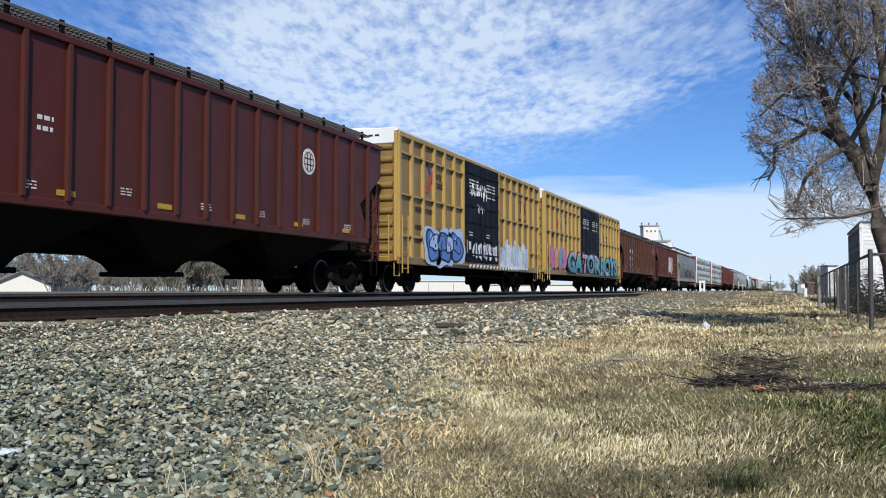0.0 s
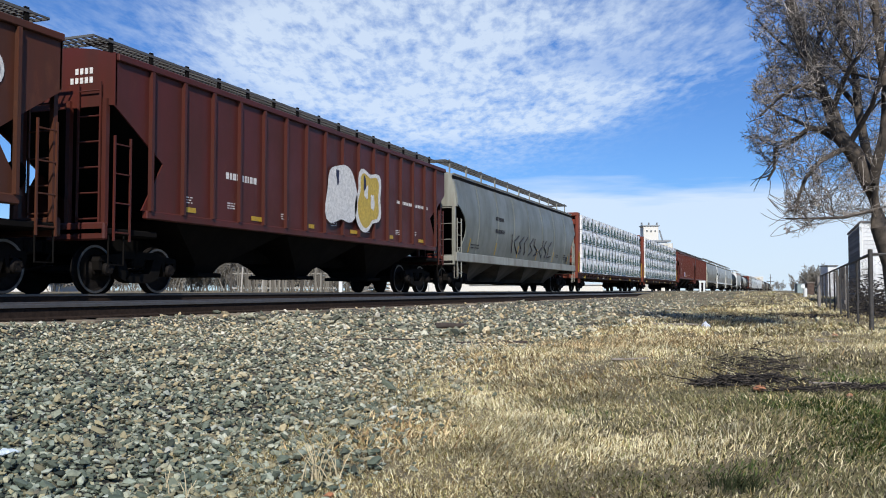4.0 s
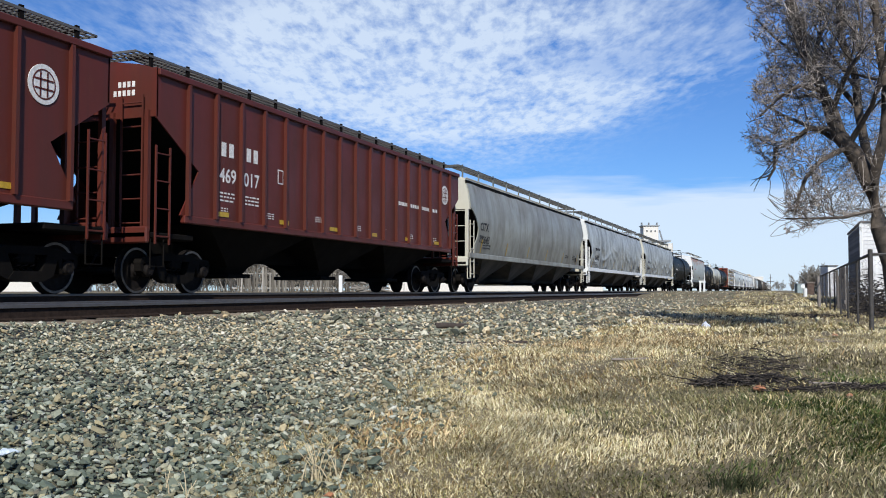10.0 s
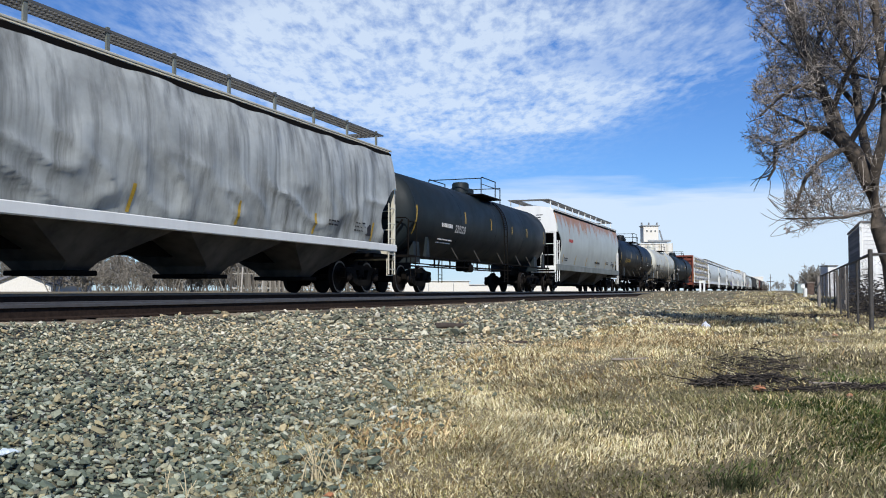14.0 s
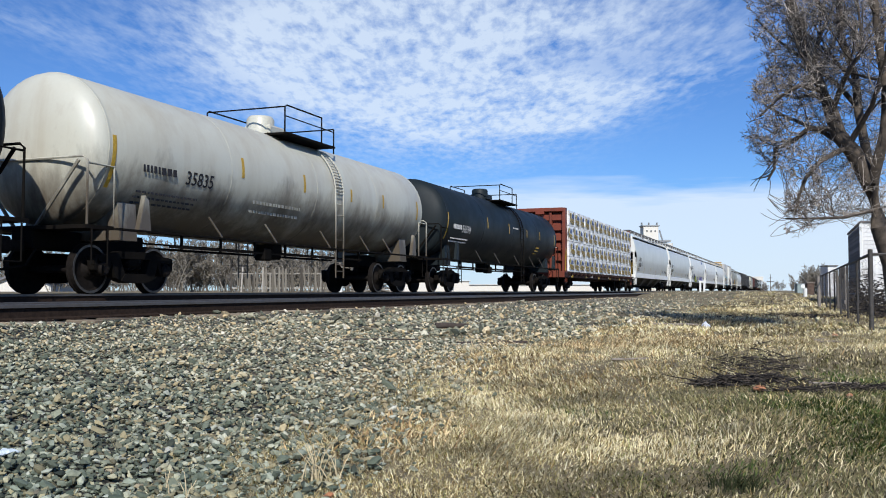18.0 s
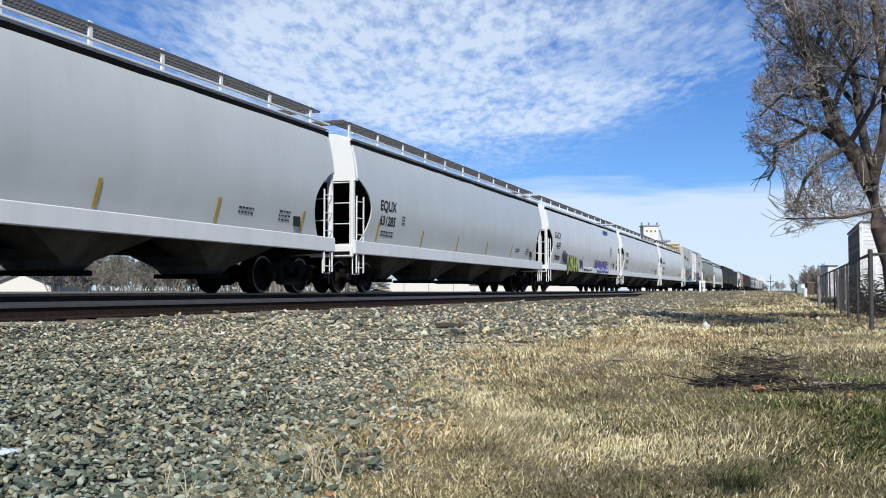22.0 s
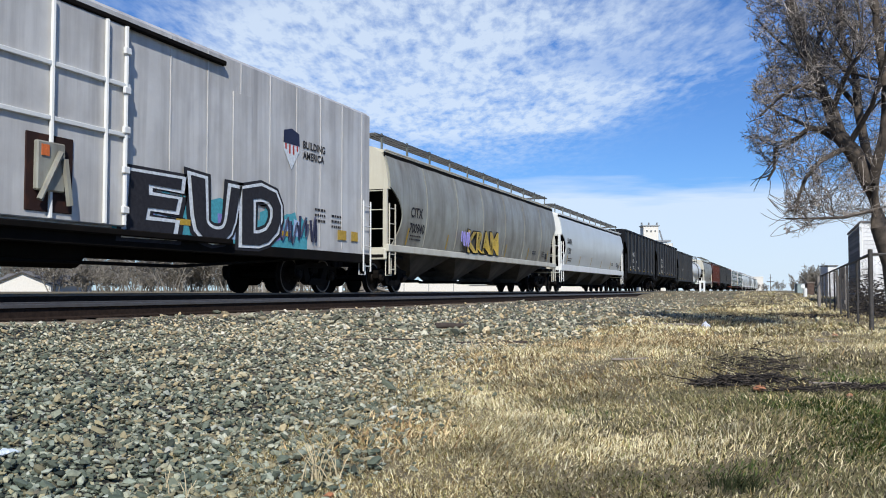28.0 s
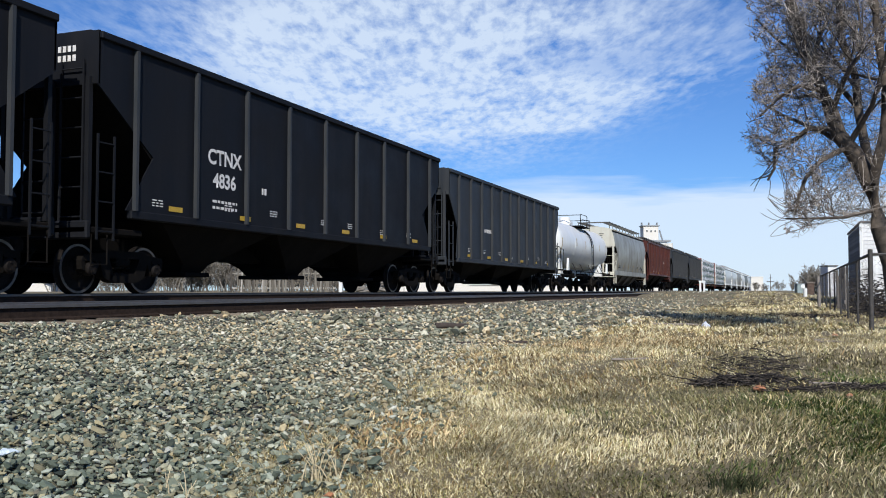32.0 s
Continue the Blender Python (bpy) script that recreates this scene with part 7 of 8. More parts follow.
curved_stalks("dark_tuft", 110, *spot(4.28, 1.38), 0.14, 0.085, plain("dark_green_tuft", (0.030, 0.036, 0.016), 0.9), 12, "small dark green tuft in the dry grass")


# ---- trees ----
def branch_tree(seed, trunk, r0, levels, counts, spread, ratio, droop=0.05, up=0.25, keep=None, sides=(9, 6, 5, 4, 3), thin=0.004, start=0.35):
    """Trunk and limbs as one list of tubes for each level of branching."""
    rnd = random.Random(seed)
    out = [[] for _ in range(levels + 1)]
    out[0].append(([Vector(p) for p in trunk], r0, r0 * 0.35))

    def sub(path, ra, rb, lev, length):
        if lev > levels:
            return
        n = counts[lev - 1]
        for i in range(n):
            u = start + (1 - start) * (i + rnd.random()) / n if lev == 1 else 0.15 + 0.85 * (i + rnd.random()) / n
            k = u * (len(path) - 1)
            j = min(int(k), len(path) - 2)
            p = path[j].lerp(path[j + 1], k - j)
            d = (path[j + 1] - path[j]).normalized()
            a = d.orthogonal().normalized()
            a.rotate(Matrix.Rotation(rnd.uniform(0, 6.283), 3, d))
            ang = rnd.uniform(*spread[lev - 1])
            q = (d * math.cos(ang) + a * math.sin(ang)).normalized()
            ln = length * ratio[lev - 1] * rnd.uniform(0.6, 1.2) * (1.1 - 0.45 * u)
            pts = [p.copy()]
            seg = 5 if lev < 3 else 4 if lev == 3 else 3
            for s in range(seg):
                q = (q + Vector((rnd.uniform(-1, 1), rnd.uniform(-1, 1), rnd.uniform(-1, 1))) * 0.24 + Vector((0, 0, (up if lev < 3 else up * 0.4) * 0.3 - droop * s * 0.3))).normalized()
                pts.append(pts[-1] + q * ln / seg)
            if keep and not keep(pts[-1], lev):
                if lev <= 2 or not keep(pts[1], lev):
                    continue
                pts = pts[:3]
            rr = max(thin, (ra + (rb - ra) * u) * (0.42 if lev < 3 else 0.5))
            out[lev].append((pts, rr, max(thin * 0.6, rr * 0.35)))
            sub(pts, rr, max(thin * 0.6, rr * 0.35), lev + 1, ln)
    ln0 = sum((Vector(trunk[i + 1]) - Vector(trunk[i])).length for i in range(len(trunk) - 1))
    sub([Vector(p) for p in trunk], r0, r0 * 0.35, 1, ln0)
    return out


def tubes_mesh(name, items, n, mat):
    s = Shape()
    for pts, ra, rb in items:
        s.tube(pts, ra, n, rb)
    return s.mesh(name, mat, 60 if n > 4 else None)


def big_tree():
    bx_, by_ = spot(14.2, 7.16)
    z0 = float(land(bx_, by_)) - 0.05
    t = thing("bare_tree", "large bare winter tree with dense fine twigs", "tree", at=pose(bx_, by_, z0))
    lx, ly = -AY, AX                       # to the viewer's left
    k = 14.2 / 1603

    def at(px, py, dz=0.0):
        q = 1 + dz / 14.2
        s = 7.16 - (px - 784) * k * q
        return (lx * s + AX * dz, ly * s + AY * dz, 1.0 + (515.5 - py) * k * q - z0)
    trunk = [(0, 0, 0), at(1580, 470), at(1559, 402), at(1543, 326), at(1516, 272), at(1489, 239), at(1472, 185, 0.1), at(1451, 136, 0.2), at(1429, 65, 0.3), at(1407, 0, 0.4), at(1392, -110, 0.5), at(1384, -210, 0.6)]
    second = [at(1545, 322), at(1535, 255, 0.3), at(1524, 190, 0.5), at(1521, 136, 0.6), at(1494, 54, 0.6), at(1494, 0, 0.6), at(1480, -120, 0.6), at(1470, -220, 0.6)]
    third = [at(1500, 262), at(1456, 285, -0.3), at(1429, 315, -0.5), at(1417, 345, -0.6), at(1410, 375, -0.7)]
    fourth = [at(1494, 228), at(1434, 228, 0.3), at(1407, 250, 0.5), at(1375, 264, 0.6), at(1373, 299, 0.6), at(1361, 320, 0.6)]
    fifth = [at(1552, 372), at(1494, 386, -0.4), at(1440, 388, -0.7), at(1391, 388, -0.9)]
    sixth = [at(1476, 200), at(1500, 140, -0.4), at(1536, 80, -0.9), at(1520, -60, -1.1)]
    seventh = [at(1524, 190, 0.5), at(1490, 150, 0.9), at(1440, 110, 1.2), at(1385, 70, 1.4), at(1345, 30, 1.5)]
    eighth = [at(1545, 330), at(1570, 240, -0.5), at(1574, 150, -0.6), at(1562, 60, -0.6), at(1556, -60, -0.6), at(1540, -200, -0.5)]
    ninth = [at(1462, 160, 0.1), at(1420, 150, -0.6), at(1385, 170, -0.8), at(1350, 205, -0.9)]

    def inside(p, lev):
        side = p.x * lx + p.y * ly
        q = 1603 / (14.2 + p.x * AX + p.y * AY)
        px, py = 784 + (7.16 - side) * q, 515.5 - (p.z + z0 - 1.0) * q
        edge = 1336 + 34 * noise.noise(Vector((p.x * 2.3, p.y * 2.3, p.z * 2.3))) + 14 * math.sin(py * 0.021) + 8 * math.sin(py * 0.07) + (0 if py > 60 else -14)
        low = 408 + 18 * math.sin(px * 0.05) if px < 1500 else 430
        if py > 300 and px < 1388:
            return lev < 2
        return px > edge and py < low
    groups = []
    plans = ((trunk, 0.165, (16, 8, 6, 4)), (second, 0.085, (14, 8, 6, 4)), (third, 0.045, (8, 7, 5, 3)), (fourth, 0.05, (11, 8, 6, 3)), (fifth, 0.03, (9, 7, 5, 3)),
             (sixth, 0.05, (11, 8, 6, 4)), (seventh, 0.045, (11, 8, 6, 4)), (eighth, 0.09, (14, 8, 6, 4)), (ninth, 0.04, (9, 8, 6, 4)))
    for i, (path, r, cnt) in enumerate(plans):
        lv = branch_tree(40 + i, path, r, 4, cnt, ((0.5, 1.2), (0.5, 1.15), (0.5, 1.2), (0.4, 1.2)), (0.30 if i < 2 else 0.42, 0.5, 0.52, 0.55), 0.06, 0.35, inside, thin=0.0052)
        groups.append(lv)
        part("trunk" if i == 0 else "limb", tubes_mesh("trunk", lv[0], 10, BARK), None, t)
    for g in groups:
        for item in g[1]:
            part("branch", tubes_mesh("branch", [item], 6, BARK), None, t)
    nodes = [p for g in groups for lev in (0, 1, 2) for pts, _, _ in g[lev] for p in pts if p.z > 1.2]
    cloud = np.array([tuple(q) for q in nodes])
    rnd = random.Random(9)
    extra = []

    def wand(p, d, ln, r, lev):
        """A fine, nearly straight twig with side twigs."""
        bow = Vector((rnd.uniform(-1, 1), rnd.uniform(-1, 1), rnd.uniform(-0.4, 1.0))) * ln * 0.12
        end = p + d * ln + bow
        if not inside(end, 4):
            end = p + d * ln * 0.45
            if not inside(end, 4):
                return
        mid = p.lerp(end, 0.5) - bow * 0.5
        extra.append(([p, mid, end], r, r * 0.5))
        if lev == 0:
            return
        for i in range(6 if lev == 2 else 3):
            u = rnd.uniform(0.15, 1.0)
            q = p.lerp(mid, u * 2) if u < 0.5 else mid.lerp(end, u * 2 - 1)
            side = Vector((rnd.uniform(-1, 1), rnd.uniform(-1, 1), rnd.uniform(-0.6, 1.0))).normalized()
            wand(q, (d * 0.75 + side * 0.8).normalized(), ln * rnd.uniform(0.35, 0.6), r * 0.8, lev - 1)
    made = tries = 0
    while made < 430 and tries < 9000:
        tries += 1
        goal = Vector(at(rnd.uniform(1322, 1590), rnd.uniform(-80, 405), rnd.uniform(-0.5, 1.6)))
        if not inside(goal, 3):
            continue
        dist = ((cloud - np.array(goal)) ** 2).sum(1)
        near_node = nodes[int(np.where(dist > 0.06, dist, 99).argmin())]
        d = goal - near_node
        if d.length > 2.0:
            continue
        made += 1
        wand(near_node, d.normalized(), max(0.55, d.length * 1.25), 0.0056, 2)
    groups.append([[], [], [], [], extra])
    for lev, n in ((2, 4), (3, 3), (4, 3)):
        items = [it for g in groups for it in g[lev]]
        c = part("crown", tubes_mesh("crown", items, n, TWIG), None, t, "dense fine grey-brown twigs")
        c["kind"] = "stuff"


big_tree()


def brush(name, px, py, rx, ry, h, n, seed, label, mat, turn=0.0, thick=1.0):
    rnd = random.Random(seed)
    s = Shape()
    for i in range(n):
        a, q = rnd.uniform(0, 6.3), rnd.random() ** 0.6
        x, y = rx * q * math.cos(a), ry * q * math.sin(a)
        x, y = x * math.cos(turn) - y * math.sin(turn), x * math.sin(turn) + y * math.cos(turn)
        zb = h * (1 - q * q) * rnd.random() ** 2
        b, ln = rnd.uniform(0, 6.3), rnd.uniform(0.05, 0.20) * (1 if rnd.random() < 0.93 else 1.9)
        e = rnd.uniform(-0.3, 0.38)
        pts = [(x, y, zb + 0.01)]
        for k in range(3):
            pts.append((pts[-1][0] + ln / 3 * math.cos(b + rnd.uniform(-0.5, 0.5)), pts[-1][1] + ln / 3 * math.sin(b + rnd.uniform(-0.5, 0.5)), max(0.005, pts[-1][2] + ln / 3 * e)))
        s.tube(pts, rnd.uniform(0.002, 0.006) * thick, 4, 0.0015 * thick)
    t = thing(name, label, "brush", at=pose(px, py, float(land(px, py))))
    o = part("brushwood", s, mat, t)
    o["kind"] = "stuff"
    return t


DARKTWIG = islands("dark_dead_twigs", [(0.0, (0.010, 0.008, 0.007)), (0.6, (0.035, 0.028, 0.023)), (1.0, (0.11, 0.09, 0.07))], 0.95, 30)
brush("brush_pile", *spot(7.55, 2.55), 0.46, 0.15, 0.09, 620, 3, "pile of dark dead twigs on the grass", DARKTWIG, -1.2, 1.5)
brush("brush_pile", *spot(8.4, 2.9), 0.40, 0.3, 0.26, 200, 5, "thin upright dead twigs on the grass", DARKTWIG, -0.9)
brush("brush_pile", *spot(6.95, 3.15), 0.7, 0.09, 0.05, 520, 6, "strip of dead twigs and leaves on the grass", DARKTWIG, -1.2)
# Twigs added along a shadow line on the grass, to darken it.
brush("brush_pile", *spot(20.0, 7.5), 1.7, 0.35, 0.12, 1500, 7, "low dark line of dead brush across the grass", DARKTWIG, -1.15)
brush("brush_pile", *spot(31.0, 9.6), 1.6, 0.5, 0.25, 500, 8, "dead brush on the bank", DARKTWIG, -1.15)
brush("brush_pile", *spot(36.0, 12.9), 1.2, 0.5, 0.3, 400, 9, "dead brush on the bank", DARKTWIG, -1.15)


def log(px, py, z, ln, r, turn, label, mat, name="log"):
    t = thing(name, label, "log", at=pose(px, py, z, 0, 0, turn))
    rnd = random.Random(int(ln * 100))
    pts = [(-ln / 2 + ln * i / 6, rnd.uniform(-0.03, 0.03) * ln, r + rnd.uniform(-0.01, 0.03) * ln * 0.4) for i in range(7)]
    part("stem", Shape().tube(pts, r, 8, r * 0.6), mat, t, smooth=50)
    return t


for d, s, ln, r, tn in ((7.35, 3.15, 0.4, 0.016, -70), (7.2, 3.6, 0.9, 0.014, -66), (9.2, 1.9, 0.45, 0.012, -50), (11.5, 5.0, 0.5, 0.016, -80), (16.8, 4.3, 0.8, 0.03, -80), (12.5, 5.2, 0.6, 0.012, -20)):
    x, y = spot(d, s)
    log(x, y, float(land(x, y)), ln, r, tn, "grey fallen branch lying on the grass", plain("grey_dead_wood", (0.24, 0.205, 0.17), 0.9, 0, 0.4, 20), "fallen_branch")
for d, s, ln, r in ((13.9, 0.13, 0.5, 0.05), (11.2, 0.42, 0.5, 0.035), (11.6, 0.88, 0.4, 0.035), (10.8, -0.75, 0.9, 0.012)):
    x, y = spot(d, s)
    log(x, y, float(bed_top(x, y)) + 0.02, ln, r, -60, "dark broken piece of tie wood on the stones", plain("dark_tie_wood", (0.055, 0.042, 0.034), 0.95, 0, 0.4, 20), "wood_scrap")


def litter(name, px, py, z, w, d, h, label, col, seed):
    rnd = random.Random(seed)
    n = 7
    vs = []
    for i in range(n):
        for j in range(n):
            u, v = i / (n - 1) - 0.5, j / (n - 1) - 0.5
            vs.append((u * w + rnd.uniform(-0.06, 0.06) * w, v * d + rnd.uniform(-0.06, 0.06) * d, h * max(0, 1 - 3.2 * (u * u + v * v)) * rnd.uniform(0.6, 1.1) + 0.005))
    fs = [(i * n + j, (i + 1) * n + j, (i + 1) * n + j + 1, i * n + j + 1) for i in range(n - 1) for j in range(n - 1)]
    m = len(vs)
    vs += [(x, y, 0.0) for x, y, _ in vs]
    fs += [tuple(reversed([m + k for k in f])) for f in fs]
    ob = new(name, Shape().add(vs, fs).mesh(name, plain(name + "_surface", col, 0.6, 0, 0.12)))
    ob.matrix_basis = pose(px, py, z)
    return tagged(ob, label, "litter")


x, y = spot(16.5, 4.77)
litter("plastic_bag", x, y, float(land(x, y)) + 0.02, 0.22, 0.16, 0.10, "crumpled white plastic bag on the grass", (0.72, 0.73, 0.76), 3)
x, y = spot(4.45, -2.13)
litter("plastic_scrap", x, y, float(bed_top(x, y)) + 0.03, 0.12, 0.09, 0.02, "flat white plastic scrap on the stones", (0.66, 0.74, 0.76), 4)
for d, s, q in ((7.05, 2.45, 0.13), (3.95, -0.49, 0.05), (4.0, 0.65, 0.05), (6.5, 2.9, 0.06), (13.0, 5.6, 0.12)):
    x, y = spot(d, s)
    litter("dead_leaf", x, y, float(land(x, y)) + 0.02, q, q * 0.7, q * 0.25, "orange-brown dead leaves lying on the grass", (0.46, 0.20, 0.09), int(d * 10))


# ---- fence, shed and yard ----
GALV = plain("galvanised_steel", (0.30, 0.31, 0.31), 0.5, 0.6, 0.25)
DARKSTEEL = plain("dark_weathered_steel", (0.07, 0.065, 0.06), 0.7, 0.3, 0.3)
OLDWOOD = islands("weathered_grey_wood", [(0, (0.13, 0.115, 0.10)), (0.5, (0.20, 0.18, 0.155)), (1, (0.28, 0.25, 0.22))], 0.9, 14, True)


def chain_fence():
    f = thing("chain_link_fence", "chain-link fence with steel posts along the grass", "fence")
    ztop = 1.575
    run = [(15.4 + 2.9 * i, -1.2) for i in range(9)]
    side = [(15.4, -1.2 - 2.6 * i) for i in range(1, 4)]
    for i, (x, y) in enumerate(run + side):
        z = float(land(x, y))
        r = 0.036 if i == 0 else 0.022
        part("fence_post", Shape().tube([(x, y, z - 0.1), (x, y, ztop + (0.06 if i == 0 else 0.0))], r, 8), DARKSTEEL, f, smooth=50)
    part("top_rail", Shape().tube([(x, y, ztop - 0.02) for x, y in run], 0.024, 6), DARKSTEEL, f, smooth=50)
    part("top_rail", Shape().tube([(x, y, ztop - 0.02) for x, y in [run[0]] + side], 0.024, 6), DARKSTEEL, f, smooth=50)
    w = Shape()
    for a, b in list(zip(run[:-1], run[1:])) + list(zip([run[0]] + side[:-1], side)):
        A, Bv = Vector((*a, 0)), Vector((*b, 0))
        ln = (Bv - A).length
        z0 = float(land((a[0] + b[0]) / 2, a[1])) + 0.04
        h = ztop - 0.05 - z0
        for k in range(-int(h / 0.30), int(ln / 0.30) + 1):
            for s in (1, -1):
                u0, u1 = k * 0.30, k * 0.30 + h
                t0, t1 = max(0, u0), min(ln, u1)
                if t1 <= t0:
                    continue
                za, zc = (t0 - u0), (t1 - u0)
                if s < 0:
                    za, zc = h - za, h - zc
                p, q = A.lerp(Bv, t0 / ln), A.lerp(Bv, t1 / ln)
                w.tube([(p.x, p.y, z0 + za), (q.x, q.y, z0 + zc)], 0.0016, 3)
    o = part("wire_mesh", w, DARKSTEEL, f)
    o["kind"] = "stuff"


chain_fence()


def yard():
    # gate leaf and old boards that lean in the fence line
    g = thing("old_gate", "dark weathered wooden gate in the fence line", "gate", at=pose(27.5, -1.45, float(land(27.5, -1.45))))
    for i in range(7):
        part("board", Shape().box(-1.0 + i * 0.33, 0, 0.62 + 0.03 * (i % 3), 0.2, 0.03, 1.2 + 0.06 * (i % 2), 0.006), OLDWOOD, g)
    for z in (0.3, 1.0):
        part("rail", Shape().box(0, 0.03, z, 2.3, 0.04, 0.1, 0.006), OLDWOOD, g)
    for x, y, h, r in ((30.5, -1.45, 1.2, 0.05), (33.5, -1.0, 1.1, 0.06)):
        z = float(land(x, y))
        p = thing("wooden_post", "weathered grey wooden post in the ground", "post", at=pose(x, y, z))
        part("stem", Shape().tube([(0, 0, -0.1), (0.02, 0, h * 0.5), (0.01, 0.02, h)], r, 9, r * 0.9), OLDWOOD, p, smooth=50)
    # Shrubs made extra dark and dense to stand for the shade behind the fence.
    for x, y, q in ((33.0, -1.9, 3), (22.0, -2.1, 4), (28.0, -2.0, 5), (25.0, -1.9, 6)):
        brush("yard_shrub", x, y, 1.3, 0.45, 1.15, 800, q, "leafless shrub behind the fence", DARKTWIG, 0.0, 3.0)
    m = thing("marker_post", "pair of white marker posts beside the track", "post", at=pose(*spot(60, 17.15), 0.68))
    for dx in (-0.13, 0.13):
        part("post", Shape().box(dx * AY, -dx * AX, 0.42, 0.1, 0.12, 0.95, 0.01), WHITE, m)
    part("head", Shape().box(0, 0, 0.9, 0.1, 0.42, 0.14, 0.01), WHITE, m)


yard()
SIDING = islands("white_clapboard", [(0, (0.62, 0.62, 0.60)), (1, (0.76, 0.76, 0.74))], 0.6, 6, True)
SHINGLE = plain("grey_roofing", (0.16, 0.155, 0.15), 0.9, 0, 0.3, 6)
STUCCO = plain("pale_render", (0.66, 0.63, 0.56), 0.85, 0, 0.1, 5)
GLASS, gnt, gb = mat_base("window_glass", 0.08)
gb.inputs["Base Color"].default_value = (0.03, 0.035, 0.04, 1)


def shed():
    x0, y0, ln, wd, h = 40.8, -2.85, 8.5, 9.0, 3.45
    z = float(land(x0, y0)) - 0.15
    b = thing("white_shed", "white clapboard shed with a low parapet roof", "building", at=pose(x0, y0, z))
    part("wall", Shape().box(ln / 2, -wd / 2, h / 2, ln - 0.04, wd - 0.04, h), SIDING, b)
    plank_f = Shape().add([(0.0, 0, 0), (0.0, -wd, 0), (-0.025, -wd, 0), (-0.025, 0, 0), (0.0, 0, 0.165), (0.0, -wd, 0.165), (-0.006, -wd, 0.165), (-0.006, 0, 0.165)],
                          [(0, 1, 2, 3), (4, 7, 6, 5), (2, 6, 7, 3), (0, 3, 7, 4), (1, 5, 6, 2), (0, 4, 5, 1)]).mesh("plank", SIDING)
    # Side planks take dark wood to hold the wall's shade in their colour.
    plank_shaded = Shape().add([(0, 0.0, 0), (ln, 0.0, 0), (ln, 0.025, 0), (0, 0.025, 0), (0, 0.0, 0.165), (ln, 0.0, 0.165), (ln, 0.006, 0.165), (0, 0.006, 0.165)],
                          [(0, 3, 2, 1), (4, 5, 6, 7), (2, 3, 7, 6), (0, 4, 7, 3), (1, 2, 6, 5), (0, 1, 5, 4)]).mesh("plank", OLDWOOD)
    for i in range(20):
        part("plank", plank_f, None, b, at=pose(0.0, 0, 0.1 + i * 0.165))
        part("plank", plank_shaded, None, b, at=pose(0.0, -0.02, 0.1 + i * 0.165))
    part("corner_board", Shape().box(-0.02, 0.0, h / 2, 0.1, 0.12, h, 0.01), WHITE, b)
    part("roof", Shape().box(ln / 2, -wd / 2, h + 0.06, ln + 0.06, wd + 0.08, 0.10, 0.02), SHINGLE, b)
    w = part("window", Shape().box(-0.05, -4.2, 2.0, 0.06, 1.1, 0.9, 0.01), WHITE, b)
    part("pane", Shape().box(-0.085, -4.2, 2.0, 0.02, 0.9, 0.7), GLASS, w)


shed()


# ---- far side of the railway and distance ----
def house(name, depth, side, width, length, eave, ridge, label, wall, turn=0.0, base=0.86, extra=True):
    x, y = spot(depth, side)
    h = thing(name, label, "house", at=pose(x, y, base - 0.2, 0, 0, TURN - 90 + turn))
    w = width / 2
    part("wall", Shape().slab([(-w, 0), (w, 0), (w, eave), (0, ridge), (-w, eave)], 0, length), wall, h)
    t = 0.14
    for s in (-1, 1):
        part("roof", Shape().slab([(s * (w + 0.35), eave - 0.35 * (ridge - eave) / w), (0, ridge + 0.02), (0, ridge + t), (s * (w + 0.35), eave - 0.35 * (ridge - eave) / w + t)][::s], -0.35, length + 0.35), SHINGLE, h)
        part("barge_board", Shape().slab([(s * (w + 0.35), eave - 0.35 * (ridge - eave) / w - 0.1), (0, ridge - 0.08), (0, ridge + 0.1), (s * (w + 0.35), eave - 0.35 * (ridge - eave) / w + 0.08)][::s], -0.4, -0.36), DARKSTEEL, h)
    if extra:
        for xx in (-w * 0.5, w * 0.5):
            q = part("window", Shape().box(xx, -0.02, eave * 0.35, 0.9, 0.08, 0.8, 0.01), WHITE, h)
            part("pane", Shape().box(xx, -0.075, eave * 0.35, 0.75, 0.03, 0.66), GLASS, q)
    return h


house("house", 120, -55.6, 7.4, 14, 1.25, 2.75, "white gabled house with a grey roof across the railway", STUCCO, 0, 0.86, False)
house("outbuilding", 128, -52.0, 6.0, 9, 1.7, 2.6, "small dark outbuilding with a grey roof", OLDWOOD, 90, 0.86, False)
x, y = spot(130, -2.0)
lowb = thing("low_white_building", "long low white building across the railway", "building", at=pose(x, y, 0.7, 0, 0, TURN - 90))
part("wall", Shape().box(0, 0, 0.75, 11.4, 4, 1.7, 0.02), STUCCO, lowb)
part("roof", Shape().box(0, 0, 1.64, 11.8, 4.4, 0.1, 0.02), WHITE, lowb)
for i in range(3):
    part("door", Shape().box(-3.5 + 3.5 * i, -2.02, 0.65, 0.1, 0.06, 1.3), GALV, lowb)
x, y = spot(170, 14.5)
lowc = thing("low_white_building", "pale low warehouse far behind the train", "building", at=pose(x, y, 0.7, 0, 0, TURN - 90))
part("wall", Shape().box(0, 0, 0.6, 30, 6, 1.5, 0.02), STUCCO, lowc)
part("roof", Shape().box(0, 0, 1.4, 30.6, 6.6, 0.1, 0.02), WHITE, lowc)


